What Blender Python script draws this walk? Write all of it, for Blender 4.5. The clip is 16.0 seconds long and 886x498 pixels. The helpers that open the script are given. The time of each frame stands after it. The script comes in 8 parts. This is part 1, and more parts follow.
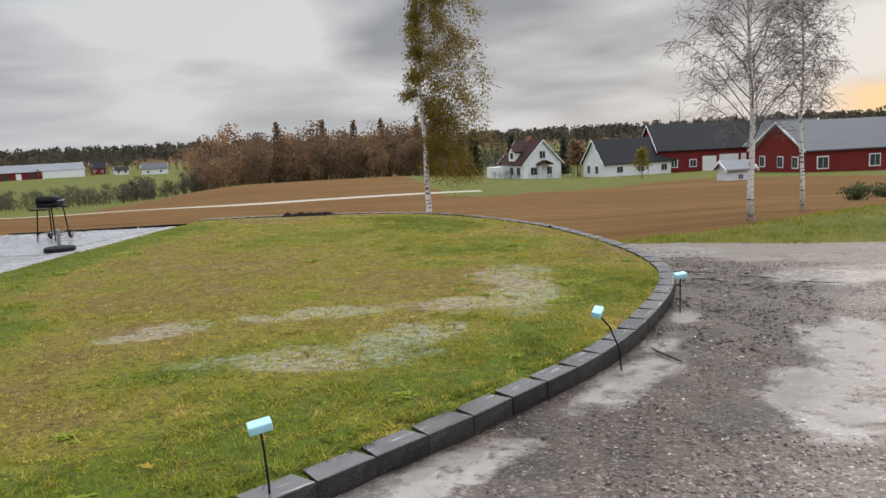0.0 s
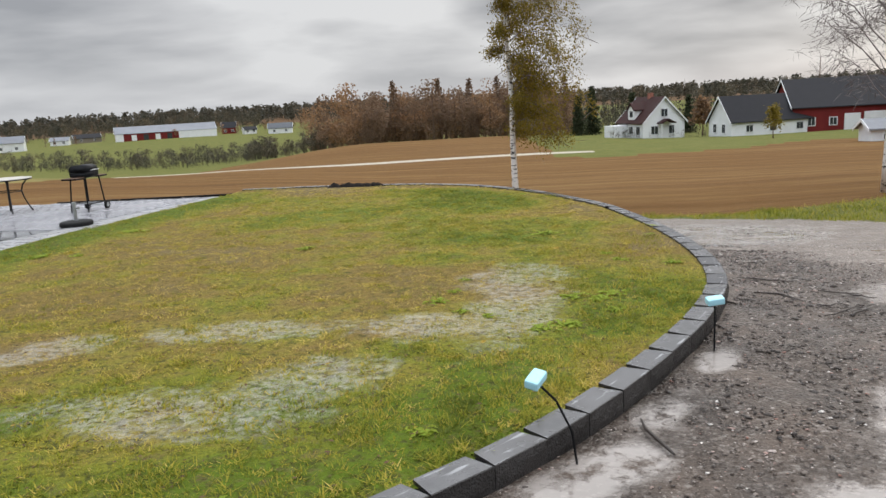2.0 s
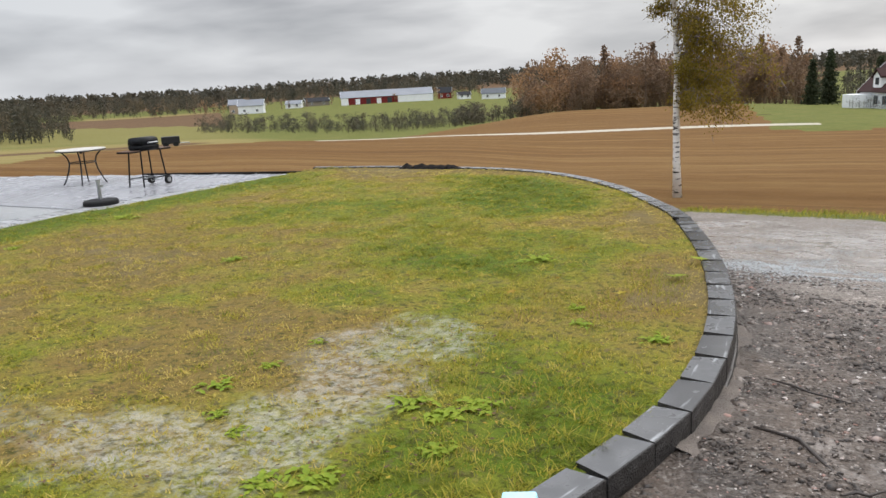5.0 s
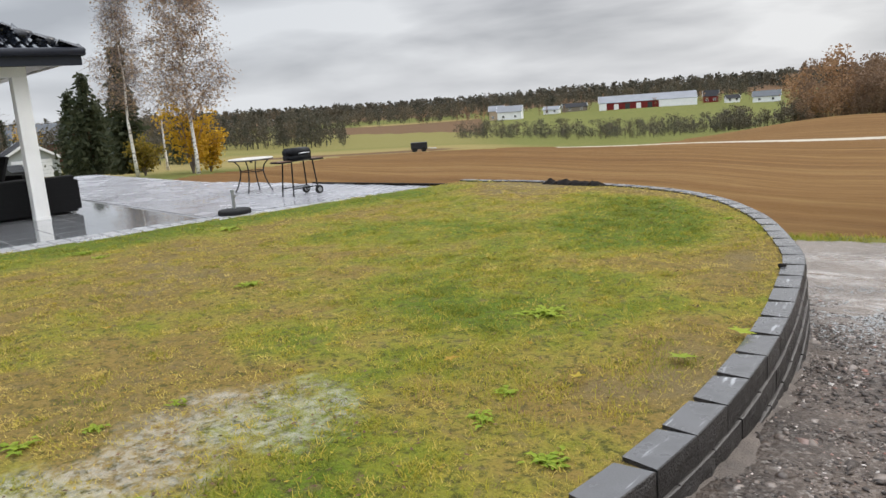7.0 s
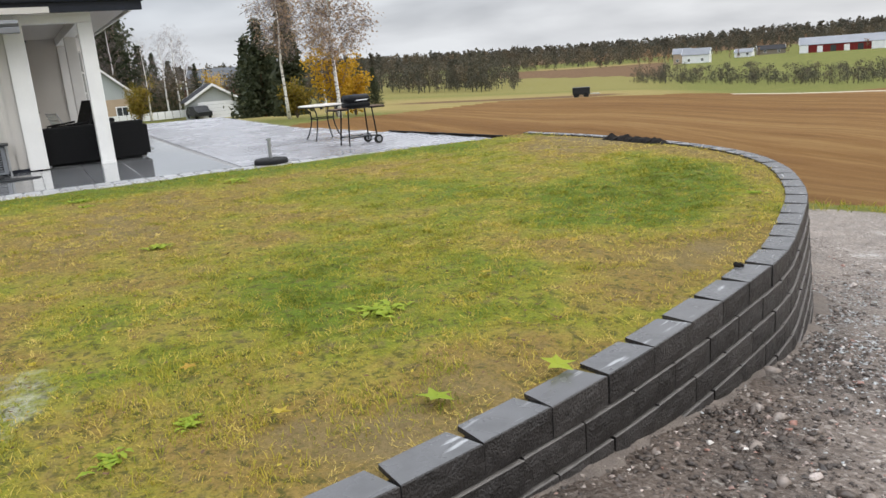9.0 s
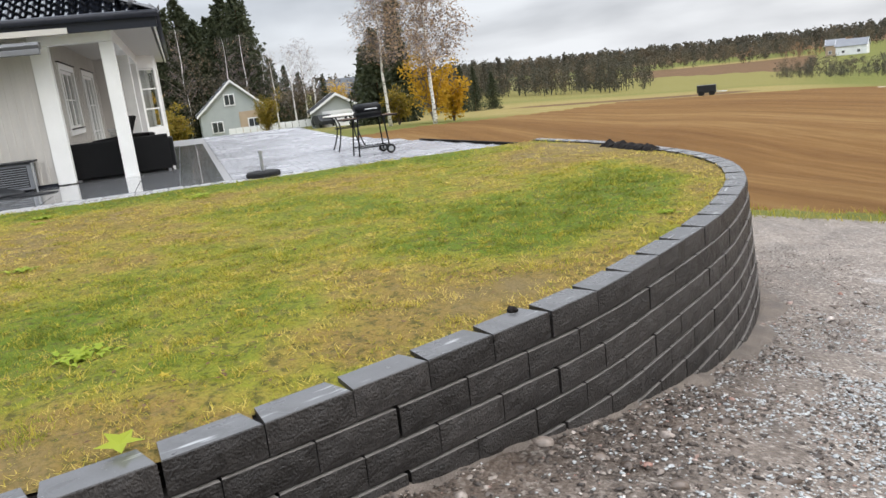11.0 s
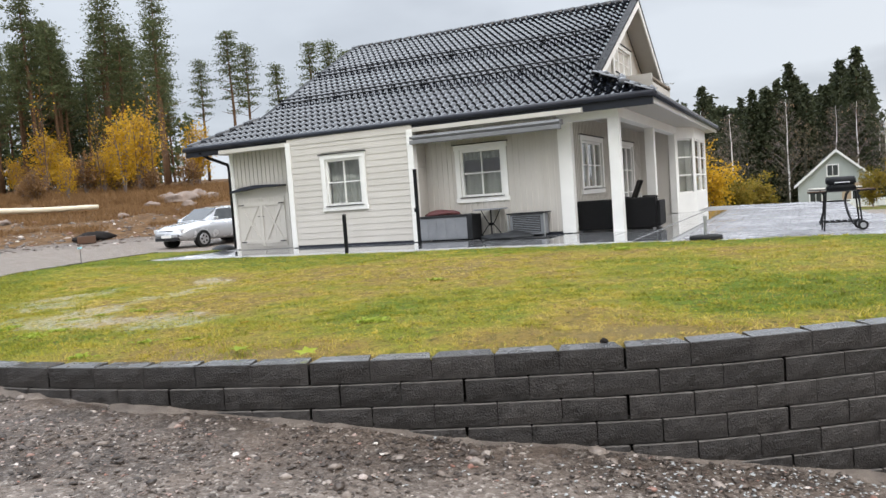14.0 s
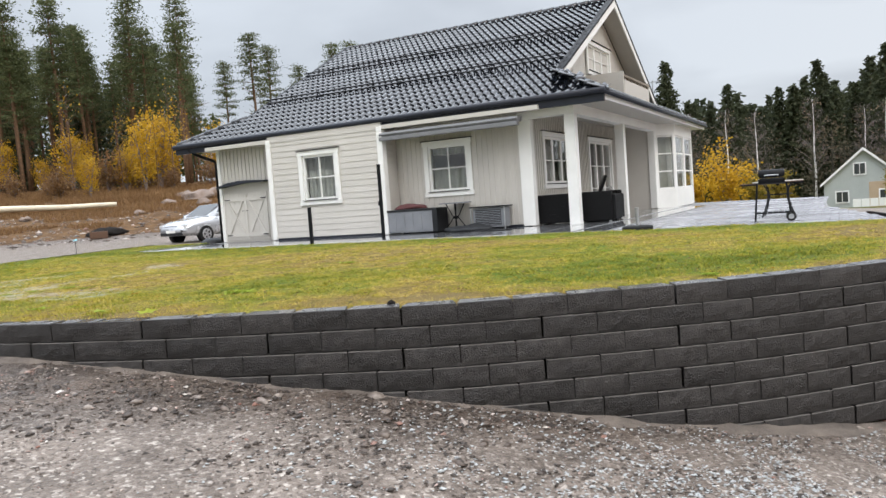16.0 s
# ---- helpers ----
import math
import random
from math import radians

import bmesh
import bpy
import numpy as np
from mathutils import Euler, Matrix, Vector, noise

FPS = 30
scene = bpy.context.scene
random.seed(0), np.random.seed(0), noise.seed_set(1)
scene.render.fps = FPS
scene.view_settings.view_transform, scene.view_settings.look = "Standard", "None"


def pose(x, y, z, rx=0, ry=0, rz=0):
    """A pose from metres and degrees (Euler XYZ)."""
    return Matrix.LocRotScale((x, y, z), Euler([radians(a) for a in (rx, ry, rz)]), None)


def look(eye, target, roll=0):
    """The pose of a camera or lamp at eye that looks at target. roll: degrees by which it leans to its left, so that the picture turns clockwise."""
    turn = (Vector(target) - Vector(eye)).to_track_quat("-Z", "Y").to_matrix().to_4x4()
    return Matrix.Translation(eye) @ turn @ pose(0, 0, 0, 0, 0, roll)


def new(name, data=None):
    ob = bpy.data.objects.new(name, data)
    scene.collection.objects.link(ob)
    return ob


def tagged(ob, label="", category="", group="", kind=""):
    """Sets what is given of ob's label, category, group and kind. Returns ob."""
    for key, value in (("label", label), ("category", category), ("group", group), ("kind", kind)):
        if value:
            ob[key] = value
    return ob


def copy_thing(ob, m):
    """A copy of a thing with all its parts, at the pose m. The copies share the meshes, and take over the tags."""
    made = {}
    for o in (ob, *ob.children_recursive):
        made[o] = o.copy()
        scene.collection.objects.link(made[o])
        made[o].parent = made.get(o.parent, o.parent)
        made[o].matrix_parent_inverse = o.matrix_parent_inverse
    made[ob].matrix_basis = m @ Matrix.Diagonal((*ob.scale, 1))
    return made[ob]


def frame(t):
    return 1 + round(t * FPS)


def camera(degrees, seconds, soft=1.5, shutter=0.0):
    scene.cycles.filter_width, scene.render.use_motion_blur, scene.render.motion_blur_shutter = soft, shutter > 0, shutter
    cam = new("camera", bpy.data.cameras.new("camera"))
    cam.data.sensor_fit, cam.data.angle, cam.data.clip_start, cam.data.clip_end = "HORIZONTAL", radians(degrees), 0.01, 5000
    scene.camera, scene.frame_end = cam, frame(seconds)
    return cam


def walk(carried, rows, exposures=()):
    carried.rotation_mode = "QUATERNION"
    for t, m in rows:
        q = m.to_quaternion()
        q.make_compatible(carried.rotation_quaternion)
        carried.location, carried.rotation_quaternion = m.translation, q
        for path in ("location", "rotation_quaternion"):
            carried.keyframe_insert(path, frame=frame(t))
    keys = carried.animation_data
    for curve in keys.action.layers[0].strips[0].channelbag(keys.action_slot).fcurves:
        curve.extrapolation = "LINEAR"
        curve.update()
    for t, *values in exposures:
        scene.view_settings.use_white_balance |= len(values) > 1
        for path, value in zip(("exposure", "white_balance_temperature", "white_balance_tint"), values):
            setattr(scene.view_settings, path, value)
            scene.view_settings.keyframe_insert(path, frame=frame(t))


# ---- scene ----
cam = camera(60.4, 16.0)
PATH = [
    (0, (-2.98, -5.252, 1.28), (-3.127, -3.279, 0.989), -2.7),
    (0.5, (-2.788, -4.772, 1.246), (-2.917, -2.804, 0.914), -3.0),
    (1, (-2.526, -4.274, 1.242), (-2.694, -2.319, 0.857), -4.2),
    (1.5, (-2.243, -3.833, 1.273), (-2.552, -1.899, 0.868), -2.9),
    (2, (-1.959, -3.383, 1.298), (-2.415, -1.473, 0.917), -3.2),
    (2.5, (-1.658, -2.921, 1.293), (-2.286, -1.058, 0.923), -3.3),
    (3, (-1.398, -2.405, 1.256), (-2.118, -0.58, 0.865), -2.0),
    (3.5, (-1.153, -1.877, 1.242), (-1.936, -0.081, 0.839), -2.2),
    (3.7, (-1.059, -1.655, 1.238), (-1.874, 0.126, 0.836), -2.4),
    (5.8, (-0.168, 0.453, 1.171), (-1.309, 2.037, 0.736), -4.3),
    (6, (-0.061, 0.663, 1.145), (-1.273, 2.198, 0.731), -4.5),
    (6.5, (0.141, 1.144, 1.136), (-1.226, 2.552, 0.751), -3.6),
    (7, (0.336, 1.631, 1.139), (-1.141, 2.925, 0.758), -4.2),
    (7.5, (0.505, 2.136, 1.114), (-1.102, 3.262, 0.728), -3.9),
    (8, (0.584, 2.696, 1.034), (-1.074, 3.74, 0.634), -5.0),
    (8.5, (0.676, 3.217, 1.019), (-1.011, 4.195, 0.574), -5.6),
    (9, (0.712, 3.761, 1.012), (-1.005, 4.664, 0.525), -4.4),
    (9.5, (0.72, 4.293, 1.006), (-1.035, 5.122, 0.522), -4.6),
    (9.7, (0.734, 4.509, 0.964), (-1.042, 5.292, 0.483), -5.3),
    (11.8, (1.196, 6.575, 0.797), (-0.752, 6.807, 0.408), -4.8),
    (12, (1.273, 6.739, 0.771), (-0.692, 6.81, 0.403), -4.2),
    (12.5, (1.518, 7.093, 0.744), (-0.429, 6.744, 0.444), -3.9),
    (13, (1.787, 7.441, 0.724), (-0.109, 6.844, 0.506), -3.9),
    (13.5, (1.93, 7.813, 0.648), (0.088, 7.049, 0.489), -4.4),
    (14, (2.053, 8.142, 0.624), (0.248, 7.291, 0.493), -4.2),
    (14.5, (2.178, 8.477, 0.576), (0.4, 7.57, 0.448), -4.3),
    (15, (2.169, 8.885, 0.498), (0.412, 7.94, 0.364), -5.3),
    (15.5, (2.117, 9.312, 0.427), (0.352, 8.38, 0.292), -4.6),
    (16, (2.035, 9.721, 0.394), (0.268, 8.793, 0.269), -4.2),
]
walk(cam, [(t, look(e, g, r)) for t, e, g, r in PATH],
     exposures=[(0, 0.0), (1.5, 0.1), (3.5, 0.2), (7, 0.32), (9, 0.42), (12.5, 0.66), (13.5, 0.60), (16, 0.55)])

# ---- world and light ----
SUN_AZ = -30.0     # degrees from +y towards +x is negative here
SUN_EL = 14.0


def make_world():
    w = bpy.data.worlds.new("overcast_sky")
    scene.world = w
    w.use_nodes = True
    nt = w.node_tree
    nt.nodes.clear()
    N, L = nt.nodes.new, nt.links.new
    out = N("ShaderNodeOutputWorld")
    bg = N("ShaderNodeBackground")
    bg.inputs["Strength"].default_value = 1.0
    sky = N("ShaderNodeTexSky")
    sky.sky_type = "NISHITA"
    sky.sun_disc = False
    sky.sun_elevation = radians(SUN_EL)
    sky.sun_rotation = radians(-SUN_AZ)
    tc = N("ShaderNodeTexCoord")
    sep = N("ShaderNodeSeparateXYZ")
    L(tc.outputs["Generated"], sep.inputs[0])
    # flat cloud deck seen from below: divide the direction by its height
    h = N("ShaderNodeMath"); h.operation = "MAXIMUM"; h.inputs[1].default_value = 0.0
    L(sep.outputs["Z"], h.inputs[0])
    h2 = N("ShaderNodeMath"); h2.operation = "ADD"; h2.inputs[1].default_value = 0.19
    L(h.outputs[0], h2.inputs[0])
    dv = N("ShaderNodeVectorMath"); dv.operation = "DIVIDE"
    L(tc.outputs["Generated"], dv.inputs[0])
    cmb = N("ShaderNodeCombineXYZ")
    for k in range(3):
        L(h2.outputs[0], cmb.inputs[k])
    L(cmb.outputs[0], dv.inputs[1])
    n1 = N("ShaderNodeTexNoise"); n1.inputs["Scale"].default_value = 0.95
    n1.inputs["Detail"].default_value = 7; n1.inputs["Roughness"].default_value = 0.44
    n1.inputs["Distortion"].default_value = 0.2
    L(dv.outputs[0], n1.inputs["Vector"])
    ramp = N("ShaderNodeValToRGB")
    e = ramp.color_ramp.elements
    e[0].position, e[0].color = 0.39, (0.27, 0.283, 0.312, 1)
    e[1].position, e[1].color = 0.61, (0.615, 0.63, 0.655, 1)
    m = e.new(0.5); m.color = (0.44, 0.452, 0.48, 1)
    L(n1.outputs["Fac"], ramp.inputs[0])
    # an overcast sky is brighter overhead
    up = N("ShaderNodeMapRange"); up.inputs[1].default_value = 0.30; up.inputs[2].default_value = 0.82
    up.inputs[3].default_value = 1.0; up.inputs[4].default_value = 4.7
    L(sep.outputs["Z"], up.inputs[0])
    mul = N("ShaderNodeVectorMath"); mul.operation = "SCALE"
    L(up.outputs[0], mul.inputs["Scale"])
    # the deck is brighter towards the low sun, and thinner and bluer away from it
    toward = N("ShaderNodeVectorMath"); toward.operation = "DOT_PRODUCT"
    toward.inputs[1].default_value = (-math.sin(radians(SUN_AZ)), math.cos(radians(SUN_AZ)), 0.0)
    L(tc.outputs["Generated"], toward.inputs[0])
    side = N("ShaderNodeMapRange"); side.inputs[1].default_value = -1.0; side.inputs[2].default_value = 0.9
    side.interpolation_type = "SMOOTHSTEP"
    L(toward.outputs["Value"], side.inputs[0])
    tone = N("ShaderNodeMix"); tone.data_type = "RGBA"
    tone.inputs["A"].default_value = (0.86, 0.91, 0.96, 1); tone.inputs["B"].default_value = (1.07, 1.045, 1.015, 1)
    L(side.outputs[0], tone.inputs["Factor"])
    thin = N("ShaderNodeMapRange"); thin.inputs[3].default_value = 0.6; thin.inputs[4].default_value = 0.0
    L(side.outputs[0], thin.inputs[0])
    even = N("ShaderNodeMix"); even.data_type = "RGBA"
    even.inputs["B"].default_value = (0.50, 0.512, 0.54, 1)
    L(thin.outputs[0], even.inputs["Factor"]); L(ramp.outputs[0], even.inputs["A"])
    L(even.outputs["Result"], mul.inputs[0])
    deck = N("ShaderNodeVectorMath"); deck.operation = "MULTIPLY"
    L(mul.outputs[0], deck.inputs[0]); L(tone.outputs["Result"], deck.inputs[1])
    # pale band above the horizon
    low = N("ShaderNodeMapRange"); low.inputs[1].default_value = 0.0; low.inputs[2].default_value = 0.11
    low.inputs[3].default_value = 0.5; low.inputs[4].default_value = 0.0
    low.interpolation_type = "SMOOTHSTEP"
    L(sep.outputs["Z"], low.inputs[0])
    hor = N("ShaderNodeMix"); hor.data_type = "RGBA"
    hor.inputs["B"].default_value = (0.60, 0.615, 0.64, 1)
    L(low.outputs[0], hor.inputs["Factor"]); L(deck.outputs[0], hor.inputs["A"])
    # the low sun behind a break in the clouds
    sd = Vector((-math.sin(radians(SUN_AZ)), math.cos(radians(SUN_AZ)), 0.045)).normalized()
    dot = N("ShaderNodeVectorMath"); dot.operation = "DOT_PRODUCT"
    dot.inputs[1].default_value = sd
    L(tc.outputs["Generated"], dot.inputs[0])
    g1 = N("ShaderNodeMapRange"); g1.inputs[1].default_value = math.cos(radians(9)); g1.inputs[2].default_value = 1.0
    g1.interpolation_type = "SMOOTHSTEP"
    L(dot.outputs["Value"], g1.inputs[0])
    g2 = N("ShaderNodeMapRange"); g2.inputs[1].default_value = 0.05; g2.inputs[2].default_value = 0.026
    g2.interpolation_type = "SMOOTHSTEP"
    L(sep.outputs["Z"], g2.inputs[0])
    gm = N("ShaderNodeMath"); gm.operation = "MULTIPLY"
    L(g1.outputs[0], gm.inputs[0]); L(g2.outputs[0], gm.inputs[1])
    gl = N("ShaderNodeMix"); gl.data_type = "RGBA"
    gl.inputs["B"].default_value = (0.86, 0.58, 0.30, 1)
    L(gm.outputs[0], gl.inputs["Factor"]); L(hor.outputs["Result"], gl.inputs["A"])
    # a little of the clear sky above comes through
    mx = N("ShaderNodeVectorMath"); mx.operation = "MULTIPLY_ADD"
    mx.inputs[1].default_value = (0.004, 0.004, 0.004)
    L(sky.outputs[0], mx.inputs[0]); L(gl.outputs["Result"], mx.inputs[2])
    L(mx.outputs[0], bg.inputs["Color"]); L(bg.outputs[0], out.inputs[0])


make_world()
sun = new("sun", bpy.data.lights.new("sun", "SUN"))
sun.data.energy, sun.data.angle, sun.data.color = 0.5, radians(25), (1.0, 0.93, 0.85)
sun.matrix_world = look((60 * -math.sin(radians(SUN_AZ)), 60 * math.cos(radians(SUN_AZ)), 60 * math.tan(radians(38))), (0, 0, 0))


# ---- materials ----
def nodes_of(name):
    m = bpy.data.materials.new(name)
    m.use_nodes = True
    nt = m.node_tree
    return m, nt, nt.nodes["Principled BSDF"]


def noise_node(nt, scale, detail=4, rough=0.55, vec=None, stretch=None):
    n = nt.nodes.new("ShaderNodeTexNoise")
    n.inputs["Scale"].default_value, n.inputs["Detail"].default_value, n.inputs["Roughness"].default_value = scale, detail, rough
    if vec is None:
        vec = nt.nodes.new("ShaderNodeNewGeometry").outputs["Position"]
    if stretch:
        mp = nt.nodes.new("ShaderNodeMapping")
        mp.inputs["Scale"].default_value = stretch
        nt.links.new(vec, mp.inputs["Vector"])
        vec = mp.outputs[0]
    nt.links.new(vec, n.inputs["Vector"])
    return n


def ramp_node(nt, fac, stops):
    r = nt.nodes.new("ShaderNodeValToRGB")
    e = r.color_ramp.elements
    while len(e) < len(stops):
        e.new(0.5)
    for k, (p, c) in enumerate(stops):
        e[k].position = p
        e[k].color = (*c, 1) if len(c) == 3 else c
    nt.links.new(fac, r.inputs[0])
    return r.outputs[0]


def mix_node(nt, fac, a, b, mode="MIX"):
    m = nt.nodes.new("ShaderNodeMix")
    m.data_type = "RGBA"
    m.blend_type = mode
    for sock, v in (("Factor", fac), ("A", a), ("B", b)):
        if isinstance(v, (int, float)):
            m.inputs[sock].default_value = v
        elif isinstance(v, tuple):
            m.inputs[sock].default_value = (*v, 1) if len(v) == 3 else v
        else:
            nt.links.new(v, m.inputs[sock])
    return m.outputs["Result"]


def math_node(nt, op, a, b=0.0, clamp=False):
    m = nt.nodes.new("ShaderNodeMath")
    m.operation, m.use_clamp = op, clamp
    for k, v in ((0, a), (1, b)):
        if isinstance(v, (int, float)):
            m.inputs[k].default_value = v
        else:
            nt.links.new(v, m.inputs[k])
    return m.outputs[0]


def range_node(nt, v, a, b, c=0.0, d=1.0):
    r = nt.nodes.new("ShaderNodeMapRange")
    for k, x in ((1, a), (2, b), (3, c), (4, d)):
        r.inputs[k].default_value = x
    nt.links.new(v, r.inputs[0])
    return r.outputs[0]


def bump_node(nt, bsdf, height, strength=0.4, dist=0.01):
    b = nt.nodes.new("ShaderNodeBump")
    b.inputs["Strength"].default_value, b.inputs["Distance"].default_value = strength, dist
    nt.links.new(height, b.inputs["Height"])
    nt.links.new(b.outputs[0], bsdf.inputs["Normal"])


def surface(name, c1, c2, scale=6.0, fine=60.0, rough=(0.5, 0.8), bump=0.3, dist=0.005, metal=0.0, rand=0.0, stretch=None, coat=0.0, spec=0.5):
    """Two colours mixed by noise at two scales, with roughness that varies and a fine relief."""
    m, nt, b = nodes_of(name)
    n1 = noise_node(nt, scale, 5, stretch=stretch)
    n2 = noise_node(nt, fine, 3, stretch=stretch)
    f = math_node(nt, "ADD", math_node(nt, "MULTIPLY", n1.outputs["Fac"], 0.65), math_node(nt, "MULTIPLY", n2.outputs["Fac"], 0.35))
    col = mix_node(nt, range_node(nt, f, 0.32, 0.68), c1, c2)
    if rand:
        oi = nt.nodes.new("ShaderNodeObjectInfo")
        v = range_node(nt, oi.outputs["Random"], 0, 1, 1 - rand, 1 + rand)
        hs = nt.nodes.new("ShaderNodeHueSaturation")
        nt.links.new(v, hs.inputs["Value"]); nt.links.new(col, hs.inputs["Color"])
        col = hs.outputs[0]
    nt.links.new(col, b.inputs["Base Color"])
    nt.links.new(range_node(nt, n1.outputs["Fac"], 0.3, 0.7, rough[0], rough[1]), b.inputs["Roughness"])
    b.inputs["Metallic"].default_value = metal
    b.inputs["Coat Weight"].default_value = coat
    b.inputs["Specular IOR Level"].default_value = spec
    if bump:
        bump_node(nt, b, n2.outputs["Fac"], bump, dist)
    return m


def leaf_material(name, c1, c2, scale=1.2, trans=0.4, rough=0.6, stops=None):
    """Foliage: colour by a per-leaf tint and a slow noise."""
    m, nt, b = nodes_of(name)
    at = nt.nodes.new("ShaderNodeAttribute"); at.attribute_name = "tint"
    n1 = noise_node(nt, scale, 3)
    f = math_node(nt, "ADD", math_node(nt, "MULTIPLY", at.outputs["Fac"], 0.6), math_node(nt, "MULTIPLY", n1.outputs["Fac"], 0.4))
    if stops:
        nt.links.new(ramp_node(nt, f, stops), b.inputs["Base Color"])
    else:
        nt.links.new(mix_node(nt, f, c1, c2), b.inputs["Base Color"])
    b.inputs["Roughness"].default_value = rough
    b.inputs["Specular IOR Level"].default_value = 0.15
    # thin leaves let some light through
    tr = nt.nodes.new("ShaderNodeBsdfTranslucent")
    nt.links.new(b.inputs["Base Color"].links[0].from_socket, tr.inputs["Color"])
    mx = nt.nodes.new("ShaderNodeMixShader")
    mx.inputs[0].default_value = trans
    nt.links.new(b.outputs[0], mx.inputs[1]); nt.links.new(tr.outputs[0], mx.inputs[2])
    nt.links.new(mx.outputs[0], nt.nodes["Material Output"].inputs["Surface"])
    return m


def siding(name, c1, c2):
    m = surface(name, c1, c2, 1.5, 50, (0.45, 0.65), 0.15, 0.002, rand=0.035)
    return m


M = {}
M["wall_paint"] = siding("grey_beige_paint", (0.50, 0.478, 0.442), (0.56, 0.537, 0.498))
M["white"] = surface("white_paint", (0.74, 0.74, 0.72), (0.84, 0.84, 0.82), 2, 60, (0.35, 0.55), 0.1, 0.001)
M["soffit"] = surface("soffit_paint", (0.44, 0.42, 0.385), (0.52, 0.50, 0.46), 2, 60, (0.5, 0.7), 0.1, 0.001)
M["black_metal"] = surface("black_metal", (0.004, 0.0042, 0.005), (0.011, 0.012, 0.014), 8, 90, (0.4, 0.6), 0.1, 0.001, spec=0.15)
M["tile"] = surface("black_glazed_tile", (0.004, 0.005, 0.008), (0.012, 0.014, 0.019), 5, 80, (0.05, 0.12), 0.1, 0.001, rand=0.3, spec=0.45, coat=0.2)
M["fascia"] = surface("dark_fascia", (0.012, 0.015, 0.024), (0.024, 0.028, 0.040), 3, 50, (0.4, 0.55), 0.05, 0.001, spec=0.3)
M["curtain"] = surface("curtain_cloth", (0.24, 0.24, 0.22), (0.36, 0.36, 0.33), 10, 90, (0.8, 0.9), 0.1, 0.002)
M["room"] = surface("room_wall", (0.2, 0.19, 0.17), (0.26, 0.25, 0.22), 2, 30, (0.8, 0.9), 0)
M["awning"] = surface("awning_cloth", (0.15, 0.155, 0.165), (0.20, 0.205, 0.215), 4, 120, (0.7, 0.85), 0.2, 0.002)
M["rattan"] = surface("black_rattan", (0.004, 0.004, 0.0045), (0.013, 0.013, 0.014), 40, 120, (0.5, 0.7), 0.6, 0.004, spec=0.15)
M["steel"] = surface("galvanised_steel", (0.35, 0.36, 0.37), (0.5, 0.51, 0.52), 12, 90, (0.3, 0.5), 0.1, 0.001, metal=0.8)
M["grey_plastic"] = surface("grey_plastic", (0.17, 0.18, 0.20), (0.23, 0.24, 0.26), 4, 60, (0.4, 0.55), 0.1, 0.001)
M["dark_plastic"] = surface("dark_plastic", (0.012, 0.013, 0.015), (0.026, 0.028, 0.031), 6, 60, (0.4, 0.55), 0.1, 0.001, spec=0.25)
M["red_cloth"] = surface("dark_red_cloth", (0.06, 0.018, 0.02), (0.11, 0.03, 0.03), 9, 80, (0.6, 0.8), 0.4, 0.004)
M["table_top"] = surface("pale_table_top", (0.42, 0.39, 0.35), (0.56, 0.53, 0.48), 5, 50, (0.25, 0.45), 0.1, 0.001)
M["foam"] = surface("pale_blue_cap", (0.35, 0.68, 0.80), (0.45, 0.78, 0.88), 12, 80, (0.5, 0.65), 0.2, 0.002)
M["tarp"] = surface("black_tarp", (0.006, 0.005, 0.005), (0.018, 0.015, 0.013), 10, 60, (0.7, 0.9), 0.6, 0.01, spec=0.1)
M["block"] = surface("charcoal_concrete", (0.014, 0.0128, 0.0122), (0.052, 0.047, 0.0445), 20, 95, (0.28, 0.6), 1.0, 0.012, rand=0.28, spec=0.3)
# paler tone for the tops and front lips of the lower courses
M["ledge"] = surface("pale_block_ledge", (0.062, 0.056, 0.051), (0.150, 0.138, 0.127), 12, 90, (0.5, 0.8), 0.5, 0.004)


